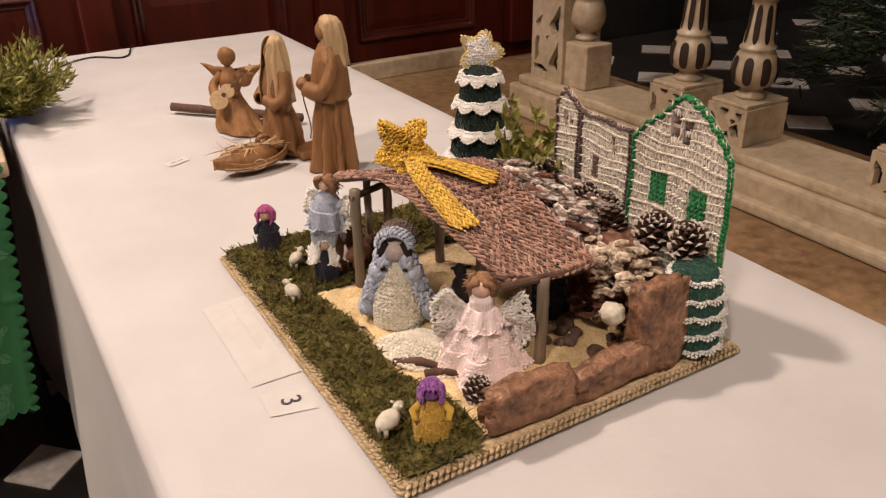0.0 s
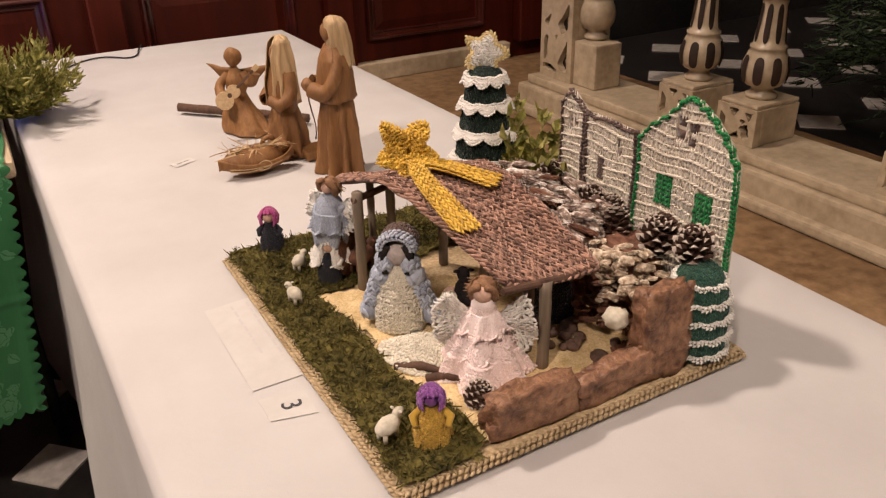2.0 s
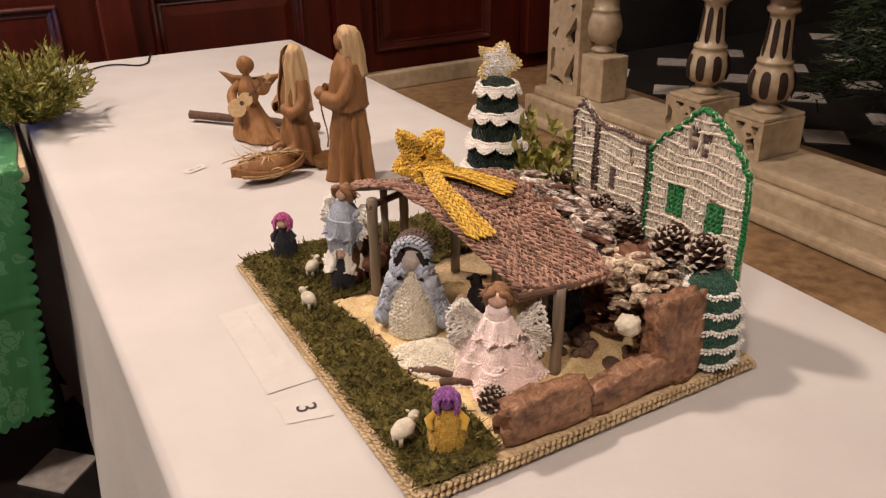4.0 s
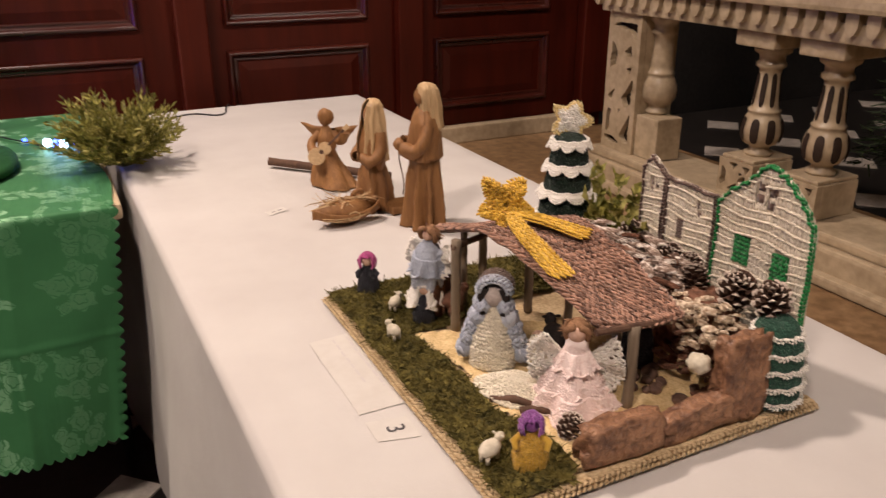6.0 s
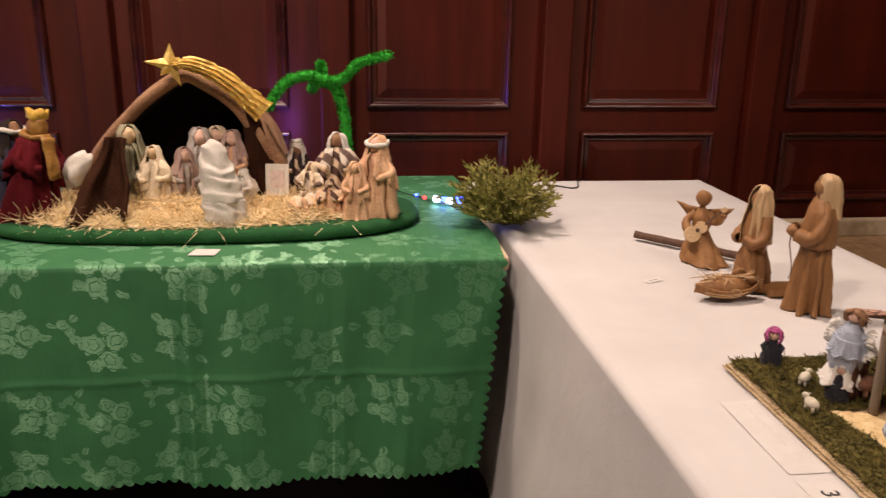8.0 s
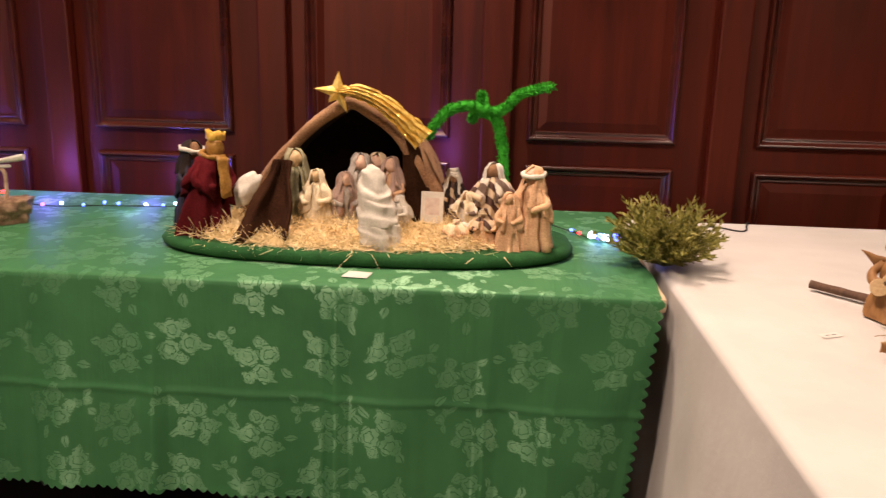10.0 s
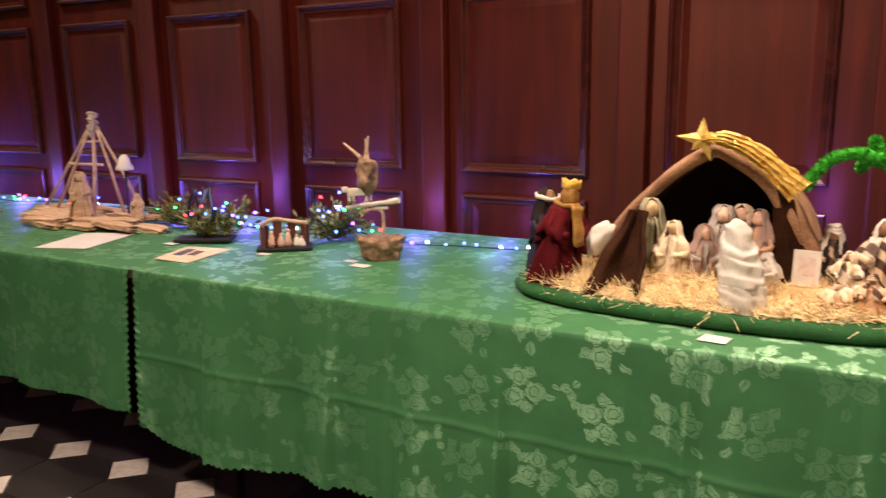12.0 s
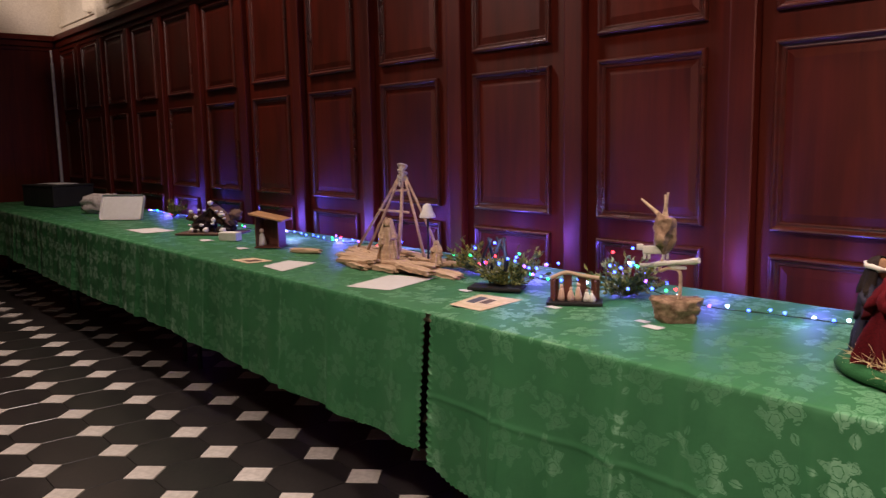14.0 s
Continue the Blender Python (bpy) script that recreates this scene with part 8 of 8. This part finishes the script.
# far end of the table
ob = part("stone_block", bark_slab((0.17, 0.10, 0.085), 6.1, 3), M_GREYSTONE, None, "", True)
ob.matrix_basis = rot((-7.12, 3.39, TOP + 0.085), 0, 0, 30)
tagged(ob, "rough grey-pink stone block near the end of the table", "stone")
ob = part("standing_card", block(-0.17, 0.17, -0.004, 0.004, 0, 0.20, 0.02), M_PAPER, None)
ob.matrix_basis = rot((-6.30, 3.27, TOP + 0.003), -22, 0, 42)
tagged(ob, "large white card leaning against the stone block", "paper card")
bx = thing("black_box", "black box with white papers on top at the table's end", "box", rot((-8.45, 3.40, TOP + 0.004), 0, 0, 12))
part("body", block(-0.30, 0.30, -0.20, 0.20, 0, 0.190, 0.008), M_BLACK, bx)
part("lid", block(-0.305, 0.305, -0.205, 0.205, 0.190, 0.205, 0.004), M_BLACK, bx)
for x, a in ((-0.06, 4), (0.12, -5)):
    ob = part("paper_sheet", block(-0.15, 0.15, -0.105, 0.105, 0, 0.003), M_PAPER, None)
    ob.matrix_basis = rot((-8.45 + x, 3.40, TOP + 0.2115 + (0.004 if x > 0 else 0)), 0, 0, 12 + a)
    tagged(ob, "white sheet of paper on the black box", "paper")
pole = thing("thin_pole", "thin pale pole standing in the dark corner", "pole", rot((-9.35, 3.68, 0)))
part("shaft", tube([(0, 0, 0), (-0.008, 0, 2.20)], 0.016, 8), M_GREYCLOTH, pole)
part("tip", tube([(-0.008, 0, 2.20), (-0.012, 0, 2.33)], [0.008, 0.012], 8), M_GREYCLOTH, pole)

# plaster relief above the panelling
rel = setting(part("plaster_scroll", rough_up(ball((0, 0, 0), 0.22, None, 4, (1.3, 0.18, 0.8)), 0.10, 7), M_PLASTER, None, "", True), "carved plaster scroll on the upper wall", "relief")
rel.matrix_basis = rot((-8.35, WALL + 0.05, 2.74))
setting(part("plaster_band", block(X_W, X_E, WALL + 0.035, WALL + 0.065, 2.62, 2.66, 0.008), M_PLASTER, None), "raised plaster band on the upper wall", "moulding")

# ---- string of coloured lights along the back of the table ----
LR = random.Random(41)
LED = {"blue": glow("blue_led", (0.03, 0.07, 1.0), 13), "white": glow("cool_white_led", (0.45, 0.70, 1.0), 12), "green": glow("green_led", (0.02, 1.0, 0.18), 3.5), "red": glow("red_led", (1.0, 0.03, 0.03), 6), "violet": glow("violet_led", (0.30, 0.08, 1.0), 8)}
M_WIRE = speckled("green_wire", (0.006, 0.014, 0.008), (0.016, 0.030, 0.018), 0.5, 100, 20, 0.1)
string = thing("light_string", "string of tiny coloured lights on dark wire along the wall", "light string", pose(0, 0, 0))
way = smooth_path([(0.30, 3.42, 0.759), (0.22, 3.36, 0.759), (0.15, 3.45, 0.759), (0.02, 3.60, 0.759), (-0.35, 3.66, 0.759), (-0.75, 3.62, 0.759), (-0.98, 3.62, 0.759), (-1.13, 3.58, 0.759), (-1.30, 3.56, 0.759), (-1.48, 3.50, 0.765), (-1.68, 3.47, 0.80), (-1.76, 3.50, 0.86), (-1.86, 3.50, 0.85), (-1.93, 3.46, 0.80), (-2.06, 3.36, 0.80), (-2.14, 3.33, 0.84), (-2.23, 3.31, 0.87), (-2.33, 3.34, 0.83), (-2.44, 3.40, 0.80), (-2.58, 3.60, 0.764), (-2.75, 3.70, 0.76), (-3.0, 3.66, 0.764), (-3.4, 3.70, 0.76), (-3.66, 3.70, 0.76), (-3.87, 3.62, 0.76), (-4.13, 3.66, 0.76), (-4.5, 3.70, 0.76), (-4.87, 3.62, 0.76), (-5.5, 3.70, 0.76), (-6.35, 3.68, 0.76), (-6.7, 3.72, 0.76), (-7.1, 3.74, 0.76)], 420)
part("wire", tube(way, 0.0016, 5), M_WIRE, string, "dark green wire")
part("wire", tube([p + Vector((0.006 * math.sin(i * 0.5), 0.006 * math.cos(i * 0.5), 0.001)) for i, p in enumerate(way)], 0.0015, 5), M_WIRE, string, "dark green wire")
led_me = {}
for k, v in LED.items():
    bmx = ball((0, 0, 0), 0.0054, None, 2)
    mx = bpy.data.meshes.new("light")
    bmx.to_mesh(mx)
    bmx.free()
    mx.materials.append(v)
    led_me[k] = mx
i = 4
while i < 418:
    p = way[i] + Vector((LR.uniform(-0.016, 0.016), LR.uniform(-0.016, 0.016), LR.uniform(0.003, 0.012)))
    i += LR.choice((3, 4, 5, 6))
    if -0.95 < p.x < 0.12:
        continue                       # hidden and unlit stretch behind the grotto
    dense = 1 if -2.45 < p.x < -1.62 else (1 if p.x < -3.2 else 0)
    for q in range(1 + dense):
        ob = new("light", led_me[LR.choice(("blue", "blue", "blue", "white", "green", "red", "violet", "blue"))])
        ob.parent = string
        ob.location = p + Vector((LR.uniform(-0.07, 0.07), LR.uniform(-0.05, 0.04), LR.uniform(-0.03, 0.06) if p.x > -3 else LR.uniform(0, 0.02))) * min(q, 1)
for i, (x, y) in enumerate(((0.22, 3.355), (0.20, 3.375), (0.235, 3.345), (0.265, 3.36))):
    ob = new("light", led_me[("blue", "white", "white", "blue")[i]])
    ob.parent, ob.location, ob.scale = string, (x, y, 0.769), (2.1, 2.1, 2.1)
for x, y, z, e in ((-1.80, 3.46, 0.90, 0.9), (-2.20, 3.30, 0.94, 0.9), (-1.2, 3.52, 0.80, 0.25), (-3.3, 3.6, 0.80, 0.6), (-4.3, 3.6, 0.80, 0.6), (0.22, 3.37, 0.80, 0.22)):
    lamp("string_light_cluster", "POINT", e * 1.5, (0.30, 0.45, 1.0), pose(x, y, z), 0.04)
# the light that the clustered lamps throw on the wall
for x, z, e in ((-0.25, 0.90, 0.26), (-1.62, 0.82, 0.30), (-2.02, 0.84, 0.40), (-2.45, 0.84, 0.40), (-2.85, 0.80, 0.35), (-3.45, 0.80, 0.40), (-4.0, 0.80, 0.40), (-4.75, 0.80, 0.45), (-6.6, 0.80, 0.35), (-1.25, 0.80, 0.2)):
    lamp("string_light_cluster", "POINT", e * 8.0, (0.17, 0.11, 1.0), pose(x, 3.738, z + 0.02), 0.03)

# ---- floor tiles ----
TP, TX0, TY0 = 0.3165, -2.623, 2.936


def tile_mesh(name, pts, z0, z1, material):
    n = len(pts)
    s = 0.985
    v = [(x, y, z0) for x, y in pts] + [(x, y, z1 - 0.0015) for x, y in pts] + [(x * s, y * s, z1) for x, y in pts]
    f = [tuple(range(2 * n, 3 * n))]
    for i in range(n):
        j = (i + 1) % n
        f += [(i, j, n + j, n + i), (n + i, n + j, 2 * n + j, 2 * n + i)]
    return mesh_from(name, v, f, material)


SQ = TP / (1 + math.sqrt(2)) * 0.93
h = SQ / math.sqrt(2)
white_me = tile_mesh("white_tile", [(h, 0), (0, h), (-h, 0), (0, -h)], -0.004, 0.002, M_WHITETILE)
a, b = TP / 2 - 0.0012, SQ / math.sqrt(2) * 1.03
oct_me = tile_mesh("octagon_tile", [(a, -a + b), (a, a - b), (a - b, a), (-a + b, a), (-a, a - b), (-a, -a + b), (-a + b, -a), (a - b, -a)], -0.004, 0.001, M_DARKTILE)
for i in range(-13, 3):
    for j in range(-4, 3):
        ob = new("white_tile", white_me)
        ob.location, ob.parent = (TX0 + i * TP, TY0 + j * TP, 0), ground
        ob = new("octagon_tile", oct_me)
        ob.location, ob.parent = (TX0 + (i + 0.5) * TP, TY0 + (j + 0.5) * TP, 0), ground
rest_v, rest_f = [], []
for i in range(-23, 27):
    for j in range(-20, 5):
        if -13 <= i < 3 and -4 <= j < 3:
            continue
        x, y, k = TX0 + i * TP, TY0 + j * TP, len(rest_v)
        if X_W < x < X_E and Y_S < y < 3.8:
            rest_v += [(x + h, y, 0.002), (x, y + h, 0.002), (x - h, y, 0.002), (x, y - h, 0.002)]
            rest_v += [(x + h, y, -0.003), (x, y + h, -0.003), (x - h, y, -0.003), (x, y - h, -0.003)]
            rest_f += [(k, k + 1, k + 2, k + 3)] + [(k + q, k + (q + 1) % 4, k + 4 + (q + 1) % 4, k + 4 + q)[::-1] for q in range(4)]
ob = part("white_tiles", mesh_from("white_tiles", rest_v, rest_f, M_WHITETILE), None, ground)
tagged(ob, "", "", "", "stuff")
chap_v, chap_f = [], []
for i in range(12):
    for j in range(-21, 5):
        x, y, k = 2.41 + i * TP, 2.67 + j * TP, len(chap_v)
        if Y_S < y < 3.75:
            chap_v += [(x + h, y, 0.500), (x, y + h, 0.500), (x - h, y, 0.500), (x, y - h, 0.500)]
            chap_v += [(x + h, y, 0.496), (x, y + h, 0.496), (x - h, y, 0.496), (x, y - h, 0.496)]
            chap_f += [(k, k + 1, k + 2, k + 3)] + [(k + q, k + (q + 1) % 4, k + 4 + (q + 1) % 4, k + 4 + q)[::-1] for q in range(4)]
ob = part("white_tiles", mesh_from("white_tiles", chap_v, chap_f, M_WHITETILE), None, chapel_floor)
tagged(ob, "", "", "", "stuff")
